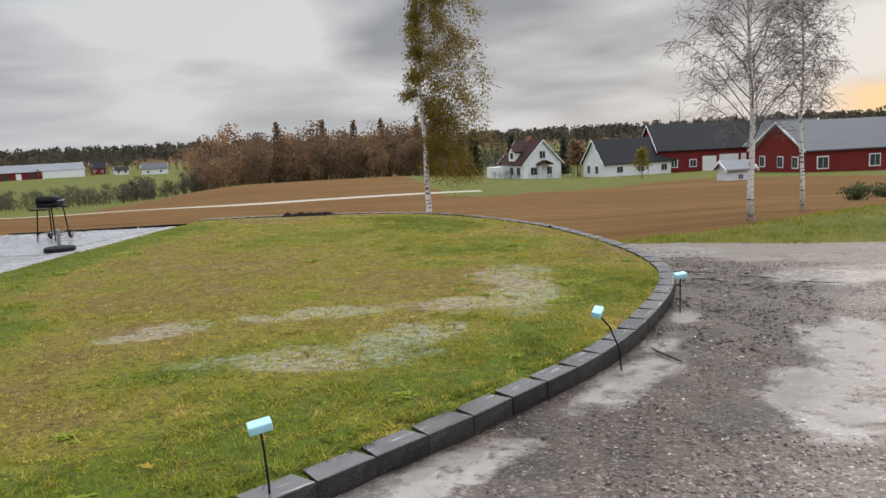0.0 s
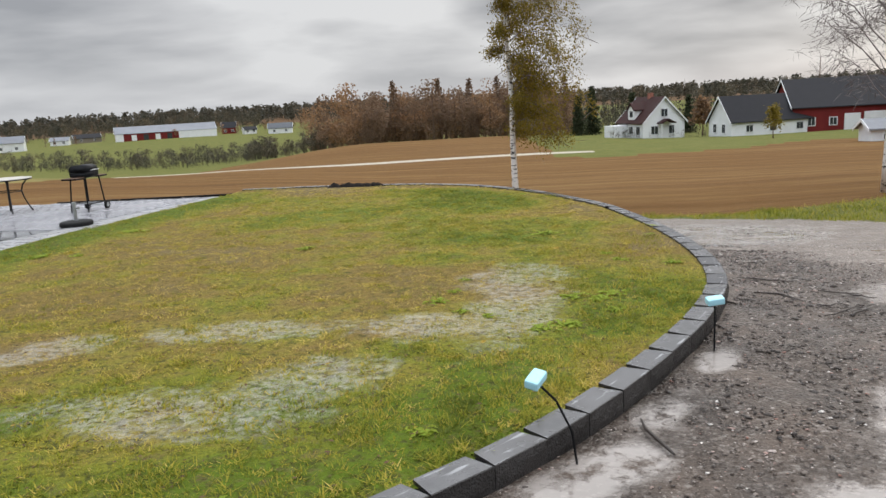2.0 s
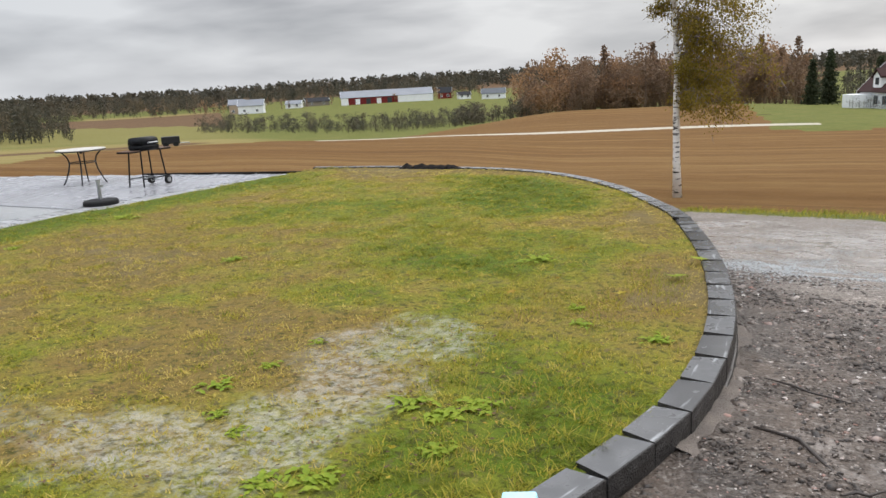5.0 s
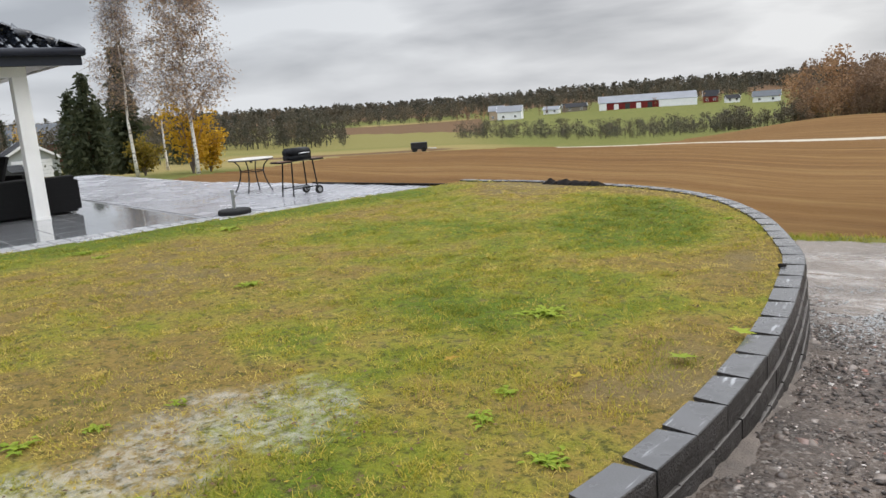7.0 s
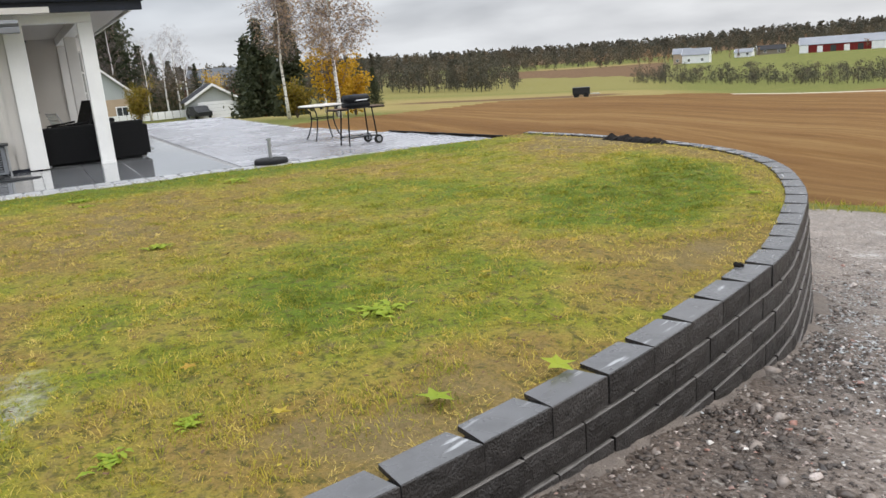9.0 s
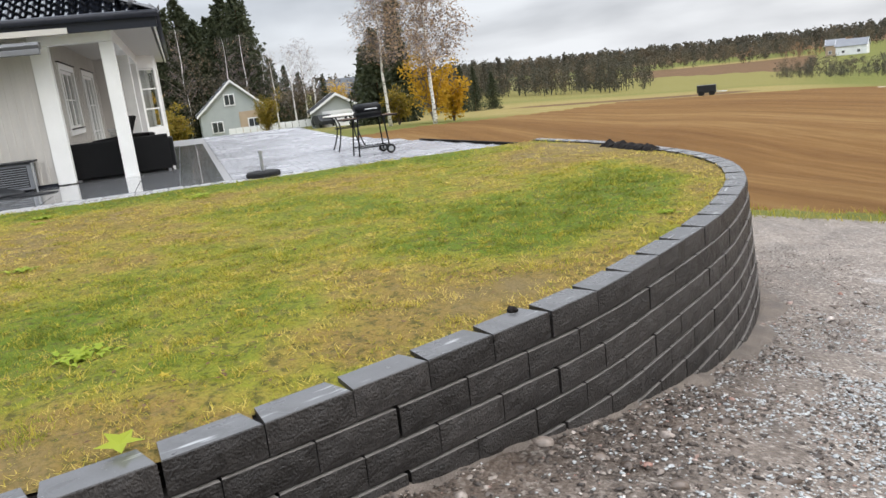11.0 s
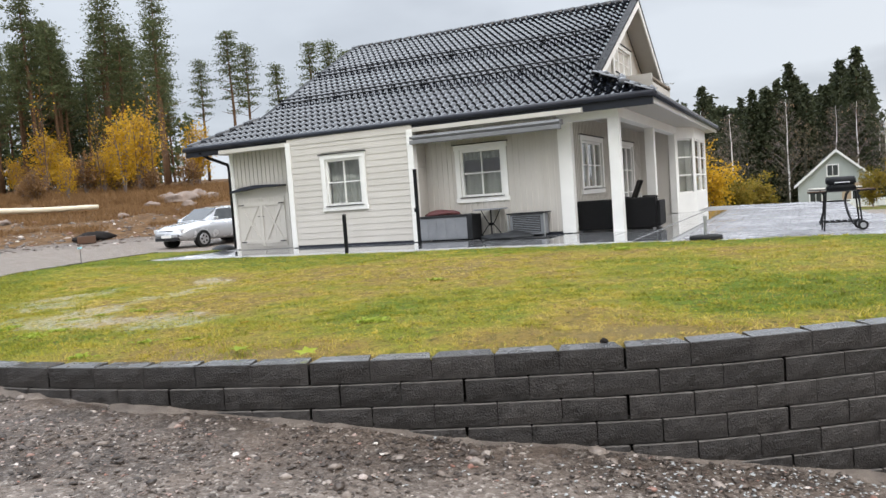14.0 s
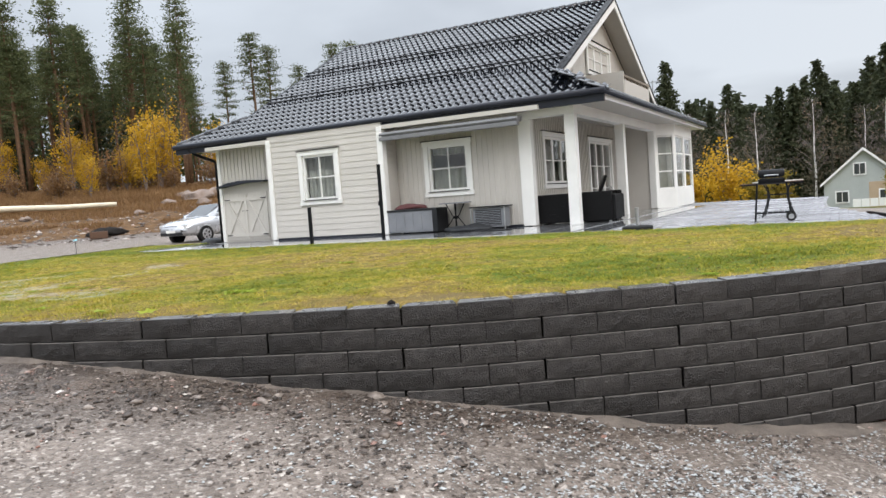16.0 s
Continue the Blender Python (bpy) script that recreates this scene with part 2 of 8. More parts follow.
def cap_concrete():
    """Smooth wet concrete with sky glints painted as pale streaks along the block and a film of water on some of them.
    """
    m, nt, b = nodes_of("wet_concrete_cap")
    tc = nt.nodes.new("ShaderNodeTexCoord")
    oi = nt.nodes.new("ShaderNodeObjectInfo")
    off = nt.nodes.new("ShaderNodeVectorMath"); off.operation = "MULTIPLY_ADD"
    off.inputs[1].default_value = (1, 1, 1)
    rnd = nt.nodes.new("ShaderNodeCombineXYZ")
    nt.links.new(math_node(nt, "MULTIPLY", oi.outputs["Random"], 90.0), rnd.inputs[0])
    nt.links.new(tc.outputs["Object"], off.inputs[0]); nt.links.new(rnd.outputs[0], off.inputs[2])
    vec = off.outputs[0]
    broad = noise_node(nt, 7.0, 4, 0.55, vec)
    grain = noise_node(nt, 130.0, 3, 0.6, vec)
    glint = noise_node(nt, 1.0, 2, 0.5, vec, (3.5, 26.0, 6.0))
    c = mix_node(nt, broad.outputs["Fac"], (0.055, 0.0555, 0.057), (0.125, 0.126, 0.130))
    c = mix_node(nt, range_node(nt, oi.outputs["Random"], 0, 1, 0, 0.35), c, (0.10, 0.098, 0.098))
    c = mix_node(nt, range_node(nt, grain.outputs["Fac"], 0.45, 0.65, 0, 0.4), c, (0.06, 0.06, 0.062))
    # the sky's reflection goes into the colour as pale streaks
    pale = range_node(nt, glint.outputs["Fac"], 0.62, 0.70, 0, 0.6)
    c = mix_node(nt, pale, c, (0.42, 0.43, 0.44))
    nt.links.new(c, b.inputs["Base Color"])
    film = range_node(nt, math_node(nt, "ADD", broad.outputs["Fac"], math_node(nt, "MULTIPLY", oi.outputs["Random"], 0.25)), 0.46, 0.72, 0.46, 0.06)
    nt.links.new(film, b.inputs["Roughness"])
    bump_node(nt, b, grain.outputs["Fac"], 0.2, 0.002)
    return m


M["paver"] = surface("wet_grey_paver", (0.235, 0.235, 0.25), (0.30, 0.30, 0.318), 1.2, 90, (0.12, 0.34), 0.2, 0.001, rand=0.05)
M["cobble"] = surface("granite_cobble", (0.22, 0.22, 0.226), (0.33, 0.33, 0.336), 9, 90, (0.22, 0.5), 0.4, 0.003, rand=0.15)
M["slab"] = surface("wet_slate_slab", (0.15, 0.155, 0.162), (0.22, 0.225, 0.232), 2, 60, (0.03, 0.12), 0.05, 0.001, rand=0.10, coat=0.6)
M["joint"] = surface("sandy_joint", (0.19, 0.19, 0.192), (0.25, 0.25, 0.25), 12, 90, (0.7, 0.9), 0.4, 0.004)
M["stone"] = surface("wet_stone", (0.10, 0.092, 0.088), (0.30, 0.28, 0.27), 18, 120, (0.3, 0.65), 0.5, 0.004, rand=0.3)
M["timber"] = surface("weathered_timber", (0.16, 0.13, 0.10), (0.28, 0.24, 0.19), 4, 40, (0.6, 0.8), 0.5, 0.004)
M["pole_wood"] = surface("peeled_log", (0.55, 0.48, 0.36), (0.72, 0.66, 0.52), 3, 40, (0.6, 0.8), 0.4, 0.01)
M["rust"] = surface("rust_brown_metal", (0.06, 0.03, 0.018), (0.12, 0.06, 0.03), 20, 90, (0.5, 0.7), 0.3, 0.002)
M["car_paint"] = surface("silver_car_paint", (0.52, 0.54, 0.57), (0.58, 0.60, 0.63), 3, 200, (0.2, 0.3), 0, metal=0.5, coat=0.6)
M["rubber"] = surface("tyre_rubber", (0.010, 0.010, 0.010), (0.02, 0.02, 0.02), 20, 90, (0.7, 0.85), 0.2, 0.002, spec=0.2)
M["alloy"] = surface("alloy_rim", (0.5, 0.5, 0.52), (0.62, 0.62, 0.64), 10, 90, (0.25, 0.4), 0, metal=0.9)
M["lamp_glass"] = surface("headlight_glass", (0.5, 0.52, 0.55), (0.7, 0.72, 0.75), 30, 90, (0.05, 0.15), 0)
M["far_white"] = surface("far_white_boards", (0.70, 0.71, 0.72), (0.82, 0.83, 0.84), 0.6, 6, (0.5, 0.7), 0)
M["far_red"] = surface("falu_red_boards", (0.13, 0.016, 0.016), (0.20, 0.028, 0.026), 0.5, 6, (0.6, 0.8), 0, spec=0.15)
M["far_roof"] = surface("dark_roof_sheet", (0.016, 0.016, 0.018), (0.03, 0.03, 0.034), 0.4, 5, (0.6, 0.8), 0, spec=0.15)
M["brown_roof"] = surface("brown_tile_roof", (0.030, 0.012, 0.011), (0.05, 0.022, 0.02), 0.8, 8, (0.6, 0.8), 0, spec=0.15)
M["grey_roof"] = surface("grey_sheet_roof", (0.07, 0.078, 0.09), (0.11, 0.118, 0.13), 0.4, 5, (0.5, 0.6), 0, spec=0.2)
M["pale_roof"] = surface("pale_metal_roof", (0.17, 0.18, 0.20), (0.24, 0.25, 0.27), 0.2, 3, (0.5, 0.6), 0, spec=0.2)
M["far_grey"] = surface("grey_boards", (0.33, 0.36, 0.36), (0.40, 0.43, 0.43), 0.8, 8, (0.6, 0.8), 0)
M["tan_boards"] = surface("tan_boards", (0.36, 0.27, 0.18), (0.44, 0.34, 0.24), 0.8, 8, (0.6, 0.8), 0)
M["far_window"] = surface("dark_far_glass", (0.03, 0.035, 0.04), (0.06, 0.065, 0.07), 2, 20, (0.08, 0.15), 0)
M["brick"] = surface("chimney_brick", (0.25, 0.09, 0.06), (0.33, 0.13, 0.09), 4, 30, (0.7, 0.9), 0.2)
M["bark"] = surface("pine_bark", (0.085, 0.055, 0.034), (0.18, 0.108, 0.066), 5, 40, (0.8, 0.95), 0.6, 0.02, spec=0.08)
M["twig"] = surface("bare_twig", (0.13, 0.105, 0.10), (0.23, 0.19, 0.18), 5, 40, (0.7, 0.9), 0.2)
M["rock"] = surface("pinkish_rock", (0.12, 0.09, 0.072), (0.26, 0.20, 0.165), 1.2, 12, (0.6, 0.85), 0.7, 0.05)


def birch_bark():
    m, nt, b = nodes_of("birch_bark")
    tc = nt.nodes.new("ShaderNodeTexCoord")
    n1 = noise_node(nt, 6.0, 4, vec=tc.outputs["Object"], stretch=(0.6, 0.6, 1.6))
    n2 = noise_node(nt, 3.0, 3, vec=tc.outputs["Object"], stretch=(1.5, 1.5, 6.0))
    dark = range_node(nt, n2.outputs["Fac"], 0.56, 0.62)
    base = mix_node(nt, n1.outputs["Fac"], (0.84, 0.83, 0.80), (0.64, 0.61, 0.57))
    nt.links.new(mix_node(nt, dark, base, (0.035, 0.03, 0.028)), b.inputs["Base Color"])
    b.inputs["Roughness"].default_value = 0.75
    bump_node(nt, b, n2.outputs["Fac"], 0.4, 0.01)
    return m


def glass():
    m, nt, b = nodes_of("window_glass")
    b.inputs["Base Color"].default_value = (0.9, 0.93, 0.92, 1)
    b.inputs["Roughness"].default_value = 0.02
    b.inputs["Transmission Weight"].default_value = 1.0
    b.inputs["IOR"].default_value = 1.45
    return m


M["birch_bark"] = birch_bark()
M["cap"] = cap_concrete()
M["glass"] = glass()
M["grass"] = leaf_material("lawn_grass", (0.185, 0.265, 0.026), (0.47, 0.335, 0.062), 2.5,
                          stops=[(0.08, (0.050, 0.075, 0.011)), (0.32, (0.225, 0.250, 0.024)), (0.60, (0.40, 0.325, 0.044)), (0.90, (0.60, 0.455, 0.150))])
M["weed"] = leaf_material("fresh_weed", (0.14, 0.25, 0.025), (0.42, 0.44, 0.05), 3.0)
M["fallen"] = leaf_material("fallen_leaf", (0.45, 0.40, 0.05), (0.38, 0.20, 0.05), 5.0)
M["birch_leaf"] = leaf_material("autumn_birch_leaf", (0.085, 0.088, 0.016), (0.38, 0.26, 0.045), 0.7, 0.5)
M["pale_leaf"] = leaf_material("faded_birch_leaf", (0.36, 0.23, 0.12), (0.44, 0.34, 0.25), 0.5)
M["yellow_leaf"] = leaf_material("yellow_shrub_leaf", (0.37, 0.22, 0.020), (0.68, 0.43, 0.038), 0.6)
M["needle"] = leaf_material("spruce_needle", (0.024, 0.036, 0.019), (0.082, 0.088, 0.046), 0.06)
M["pine_needle"] = leaf_material("pine_needle", (0.042, 0.064, 0.026), (0.15, 0.16, 0.072), 0.5)
# greyed and lifted colours: distance haze is painted into these far foliage tones
M["rust_wood"] = leaf_material("autumn_wood", (0.100, 0.088, 0.080), (0.40, 0.225, 0.105), 0.02)
M["far_wood"] = leaf_material("distant_wood", (0.045, 0.058, 0.050), (0.175, 0.130, 0.080), 0.01)
M["dry_grass"] = leaf_material("dry_grass", (0.12, 0.062, 0.030), (0.33, 0.20, 0.09), 0.25)


def ground_material():
    m, nt, b = nodes_of("ground_surface")
    z = nt.nodes.new("ShaderNodeAttribute"); z.attribute_name = "zone"
    sp = nt.nodes.new("ShaderNodeSeparateColor")
    nt.links.new(z.outputs["Color"], sp.inputs[0])
    wet = nt.nodes.new("ShaderNodeAttribute"); wet.attribute_name = "wet"
    big = noise_node(nt, 0.35, 4)
    mid = noise_node(nt, 2.2, 6, 0.6)
    fine = noise_node(nt, 34.0, 4, 0.6)
    rip = noise_node(nt, 7.5, 5, 0.65)
    geo = nt.nodes.new("ShaderNodeNewGeometry")
    vor = nt.nodes.new("ShaderNodeTexVoronoi"); vor.inputs["Scale"].default_value = 48.0
    nt.links.new(geo.outputs["Position"], vor.inputs["Vector"])
    vsp = nt.nodes.new("ShaderNodeSeparateColor")
    nt.links.new(vor.outputs["Color"], vsp.inputs[0])
    # gravel: crushed stone in wet dirt
    grit = mix_node(nt, range_node(nt, mid.outputs["Fac"], 0.35, 0.65), (0.100, 0.079, 0.063), (0.238, 0.200, 0.170))
    stones = ramp_node(nt, vsp.outputs[0], [(0.0, (0.045, 0.035, 0.029)), (0.5, (0.165, 0.134, 0.112)), (0.82, (0.30, 0.258, 0.226)), (1.0, (0.60, 0.555, 0.50))])
    dirt = mix_node(nt, range_node(nt, mid.outputs["Fac"], 0.35, 0.65), (0.024, 0.017, 0.0125), (0.088, 0.064, 0.048))
    grit = mix_node(nt, z.outputs["Alpha"], grit, dirt)
    stones = mix_node(nt, math_node(nt, "MULTIPLY", z.outputs["Alpha"], 0.62), stones, dirt)
    gravel = mix_node(nt, range_node(nt, fine.outputs["Fac"], 0.40, 0.60, 0.1, 0.8), grit, stones)
    # stubble field, brown with pale rows
    rows_n = noise_node(nt, 1.0, 4, 0.6, stretch=(0.03, 0.55, 0.2))
    rows_f = noise_node(nt, 1.0, 3, 0.6, stretch=(0.4, 3.0, 1.0))
    fld = ramp_node(nt, math_node(nt, "ADD", math_node(nt, "MULTIPLY", rows_n.outputs["Fac"], 0.65), math_node(nt, "MULTIPLY", rows_f.outputs["Fac"], 0.35)),
                    [(0.30, (0.098, 0.049, 0.018)), (0.5, (0.145, 0.078, 0.028)), (0.68, (0.205, 0.128, 0.052))])
    # rough grass of verges and far meadows
    mead = mix_node(nt, range_node(nt, big.outputs["Fac"], 0.35, 0.65), (0.118, 0.132, 0.032), (0.185, 0.168, 0.052))
    mead = mix_node(nt, range_node(nt, mid.outputs["Fac"], 0.3, 0.7), mead, (0.090, 0.100, 0.028), "MIX")
    straw = nt.nodes.new("ShaderNodeAttribute"); straw.attribute_name = "straw"
    hay = mix_node(nt, range_node(nt, big.outputs["Fac"], 0.35, 0.65), (0.27, 0.205, 0.085), (0.20, 0.165, 0.062))
    mead = mix_node(nt, straw.outputs["Fac"], mead, hay)
    dry = mix_node(nt, range_node(nt, mid.outputs["Fac"], 0.3, 0.7), (0.068, 0.040, 0.025), (0.17, 0.105, 0.054))
    jag = math_node(nt, "MULTIPLY", math_node(nt, "SUBTRACT", mid.outputs["Fac"], 0.5), 0.7)
    wob = lambda s: range_node(nt, math_node(nt, "ADD", s, jag), 0.42, 0.58)
    al = z.outputs["Alpha"]
    col = mix_node(nt, wob(al), mead, dry)
    col = mix_node(nt, wob(sp.outputs[1]), col, fld)
    col = mix_node(nt, wob(sp.outputs[2]), col, (0.42, 0.38, 0.31))
    gmask = wob(sp.outputs[0])
    col = mix_node(nt, gmask, col, gravel)
    # standing water and damp hollows on the gravel: silty, with sky sheen painted into the pale colour
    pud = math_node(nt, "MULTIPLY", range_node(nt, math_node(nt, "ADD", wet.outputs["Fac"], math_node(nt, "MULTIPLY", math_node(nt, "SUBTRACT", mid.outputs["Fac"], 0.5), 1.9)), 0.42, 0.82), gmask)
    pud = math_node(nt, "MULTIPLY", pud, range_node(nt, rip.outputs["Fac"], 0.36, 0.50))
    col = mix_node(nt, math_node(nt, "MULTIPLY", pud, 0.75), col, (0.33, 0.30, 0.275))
    nt.links.new(col, b.inputs["Base Color"])
    nt.links.new(math_node(nt, "ADD", range_node(nt, gmask, 0, 1, 0.06, 0.28), math_node(nt, "MULTIPLY", pud, 0.25)), b.inputs["Specular IOR Level"])
    rg = mix_node(nt, gmask, (0.9, 0.9, 0.9), ramp_node(nt, mid.outputs["Fac"], [(0.35, (0.34, 0.34, 0.34)), (0.65, (0.62, 0.62, 0.62))]))
    rg = mix_node(nt, pud, rg, (0.06, 0.06, 0.06))
    nt.links.new(rg, b.inputs["Roughness"])
    hgt = math_node(nt, "ADD", math_node(nt, "MULTIPLY", vor.outputs["Distance"], -0.7), fine.outputs["Fac"])
    dry_f = math_node(nt, "SUBTRACT", 1.0, pud)
    bump_node(nt, b, math_node(nt, "MULTIPLY", hgt, dry_f), 0.8, 0.016)
    return m


def lawn_material():
    m, nt, b = nodes_of("lawn_soil")
    wet = nt.nodes.new("ShaderNodeAttribute"); wet.attribute_name = "wet"
    big = noise_node(nt, 0.55, 4)
    lush = nt.nodes.new("ShaderNodeAttribute"); lush.attribute_name = "lush"
    mid = noise_node(nt, 4.0, 6, 0.66)
    blot = noise_node(nt, 9.0, 5, 0.65)
    fine = noise_node(nt, 60.0, 4, 0.65)
    g = math_node(nt, "ADD", lush.outputs["Fac"], math_node(nt, "MULTIPLY", math_node(nt, "SUBTRACT", mid.outputs["Fac"], 0.5), 1.2))
    # cushions of moss, green where it is lush and straw-yellow to rust where it has dried
    a = ramp_node(nt, g, [(0.0, (0.235, 0.160, 0.048)), (0.20, (0.255, 0.205, 0.042)), (0.45, (0.205, 0.210, 0.026)), (0.8, (0.110, 0.162, 0.015))])
    cushion = noise_node(nt, 22.0, 5, 0.6)
    a = mix_node(nt, range_node(nt, cushion.outputs["Fac"], 0.50, 0.64, 0, 0.85), a, (0.058, 0.060, 0.017))
    a = mix_node(nt, range_node(nt, blot.outputs["Fac"], 0.54, 0.68, 0, 0.7), a, (0.165, 0.120, 0.058))
    a = mix_node(nt, range_node(nt, g, -0.15, -0.55), a, (0.190, 0.140, 0.068))
    a = mix_node(nt, range_node(nt, fine.outputs["Fac"], 0.46, 0.68, 0, 0.6), a, (0.070, 0.070, 0.018))
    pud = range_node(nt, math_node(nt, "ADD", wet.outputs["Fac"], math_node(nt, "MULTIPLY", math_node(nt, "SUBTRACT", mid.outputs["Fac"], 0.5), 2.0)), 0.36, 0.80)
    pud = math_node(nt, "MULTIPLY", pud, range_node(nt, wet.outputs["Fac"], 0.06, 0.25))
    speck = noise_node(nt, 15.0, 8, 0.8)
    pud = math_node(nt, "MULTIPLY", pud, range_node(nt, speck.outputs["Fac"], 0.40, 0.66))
    # pale silty water, with the sky's reflection partly painted into this colour
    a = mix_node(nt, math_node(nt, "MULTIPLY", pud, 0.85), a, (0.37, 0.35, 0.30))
    nt.links.new(a, b.inputs["Base Color"])
    nt.links.new(range_node(nt, pud, 0, 1, 0.08, 0.5), b.inputs["Specular IOR Level"])
    nt.links.new(mix_node(nt, pud, (0.8, 0.8, 0.8), (0.05, 0.05, 0.05)), b.inputs["Roughness"])
    lumps = math_node(nt, "SUBTRACT", fine.outputs["Fac"], math_node(nt, "MULTIPLY", cushion.outputs["Fac"], 1.2))
    bump_node(nt, b, math_node(nt, "MULTIPLY", lumps, math_node(nt, "SUBTRACT", 1.0, pud)), 0.9, 0.025)
    return m


M["ground"] = ground_material()
M["lawn"] = lawn_material()


# ---- building tools ----
def chain(ob):
    m = Matrix.Identity(4)
    while ob is not None:
        m = ob.matrix_basis @ m
        ob = ob.parent
    return m


def finish(bm, name, mat, smooth=False):
    me = bpy.data.meshes.new(name)
    bmesh.ops.recalc_face_normals(bm, faces=bm.faces)
    bm.to_mesh(me)
    bm.free()
    me.materials.append(mat)
    if smooth:
        me.shade_smooth()
    return me


def part(name, bm, material, parent, label="", smooth=False):
    """One mesh object under parent; bm is in the parent's own coordinates."""
    ob = new(name, finish(bm, name, material, smooth))
    ob.parent = parent
    return tagged(ob, label)


def wpart(name, bm, material, parent, label="", smooth=False):
    """The same for a bm in world coordinates."""
    bm.transform(chain(parent).inverted())
    return part(name, bm, material, parent, label, smooth)


def root(name, loc, label, category, group="", kind="", rz=0.0):
    ob = new(name)
    ob.empty_display_size = 0.2
    ob.matrix_basis = pose(*loc, 0, 0, rz)
    return tagged(ob, label, category, group, kind)


def solo(name, bm, mat, label, category, group="", kind="", smooth=False):
    return tagged(new(name, finish(bm, name, mat, smooth)), label, category, group, kind)


def add_box(bm, a, b, bevel=0.0, rot=None):
    m = Matrix.Translation([(p + q) / 2 for p, q in zip(a, b)])
    if rot is not None:
        m = m @ rot
    r = bmesh.ops.create_cube(bm, size=1.0, matrix=m @ Matrix.Diagonal([abs(q - p) for p, q in zip(a, b)] + [1]))
    if bevel:
        es = list({e for v in r["verts"] for e in v.link_edges})
        bmesh.ops.bevel(bm, geom=es, offset=bevel, segments=2, affect="EDGES", profile=0.6)
    return bm


def box(a, b, bevel=0.0, rot=None):
    return add_box(bmesh.new(), a, b, bevel, rot)


def add_tube(bm, pts, radii, n=8, caps=True):
    pts = [Vector(p) for p in pts]
    if isinstance(radii, (int, float)):
        radii = [radii] * len(pts)
    rings = []
    side = None
    for k, p in enumerate(pts):
        d = (pts[min(k + 1, len(pts) - 1)] - pts[max(k - 1, 0)]).normalized()
        if side is None:
            side = d.orthogonal().normalized()
        side = (side - d * side.dot(d)).normalized()
        up = d.cross(side)
        rings.append([bm.verts.new(p + radii[k] * (math.cos(6.28318 * j / n) * side + math.sin(6.28318 * j / n) * up)) for j in range(n)])
    for r0, r1 in zip(rings, rings[1:]):
        for j in range(n):
            bm.faces.new((r0[j], r0[(j + 1) % n], r1[(j + 1) % n], r1[j]))
    if caps:
        bm.faces.new(rings[0][::-1])
        bm.faces.new(rings[-1])
    return bm


def tube(pts, radii, n=8):
    return add_tube(bmesh.new(), pts, radii, n)


def add_prism(bm, poly, axis, a, b):
    """A polygon of 2D points pushed from a to b along the axis (0 x, 1 y, 2 z)."""
    def at(p, h):
        v = list(p)
        v.insert(axis, h)
        return bm.verts.new(v)
    lo, hi = [at(p, a) for p in poly], [at(p, b) for p in poly]
    bm.faces.new(lo)
    bm.faces.new(hi[::-1])
    for k in range(len(poly)):
        j = (k + 1) % len(poly)
        bm.faces.new((lo[k], hi[k], hi[j], lo[j]))
    return bm


def prism(poly, axis, a, b):
    return add_prism(bmesh.new(), poly, axis, a, b)


def array_mesh(name, verts, faces, mat, tints=None, smooth=False):
    """A mesh from numpy arrays: verts (n, 3), faces (m, 3 or 4); tints: one value a vertex."""
    me = bpy.data.meshes.new(name)
    verts = np.asarray(verts, dtype=np.float32)
    faces = np.asarray(faces, dtype=np.int32)
    k = faces.shape[1]
    me.vertices.add(len(verts))
    me.vertices.foreach_set("co", verts.ravel())
    me.loops.add(faces.size)
    me.loops.foreach_set("vertex_index", faces.ravel())
    me.polygons.add(len(faces))
    me.polygons.foreach_set("loop_start", np.arange(0, faces.size, k, dtype=np.int32))
    me.update(calc_edges=True)
    me.materials.append(mat)
    if tints is not None:
        a = me.attributes.new("tint", "FLOAT", "POINT")
        a.data.foreach_set("value", np.asarray(tints, dtype=np.float32))
    if smooth:
        me.shade_smooth()
    return me


def leaf_quads(rng, pts, size, droop=0.0, aspect=0.6):
    """Small kite-shaped leaves at the points, turned at random."""
    n = len(pts)
    a = rng.normal(size=(n, 3)); a[:, 2] = a[:, 2] * 0.6 - droop
    a /= np.linalg.norm(a, axis=1)[:, None]
    b = np.cross(a, rng.normal(size=(n, 3)))
    b /= np.linalg.norm(b, axis=1)[:, None] + 1e-9
    s = size * rng.uniform(0.6, 1.4, n)[:, None]
    v = np.stack([pts, pts + a * s * 0.55 + b * s * aspect * 0.5, pts + a * s, pts + a * s * 0.55 - b * s * aspect * 0.5], 1).reshape(-1, 3)
    f = np.arange(4 * n).reshape(-1, 4)
    return v, f, np.repeat(rng.uniform(0, 1, n), 4)


# ---- the lie of the land ----
TOP = -0.245       # top of the retaining wall
LAWN = -0.255
PATIO = -0.275
WALL_LINE = [(-13.2, -7.8), (-9.5, -6.95), (-7.3, -5.9), (-5.75, -4.2), (-4.5, -2.75), (-3.72, -1.89), (-2.99, -1.04), (-2.18, 0.07), (-1.51, 1.51),
             (-1.18, 2.6), (-1.10, 3.4), (-1.17, 4.3), (-1.35, 5.2), (-1.57, 5.98), (-1.85, 6.8), (-2.13, 7.5), (-2.48, 8.1), (-3.07, 8.98),
             (-3.6, 9.6), (-4.25, 10.2), (-5.1, 10.7), (-6.2, 10.98), (-7.9, 11.05), (-9.42, 10.87)]


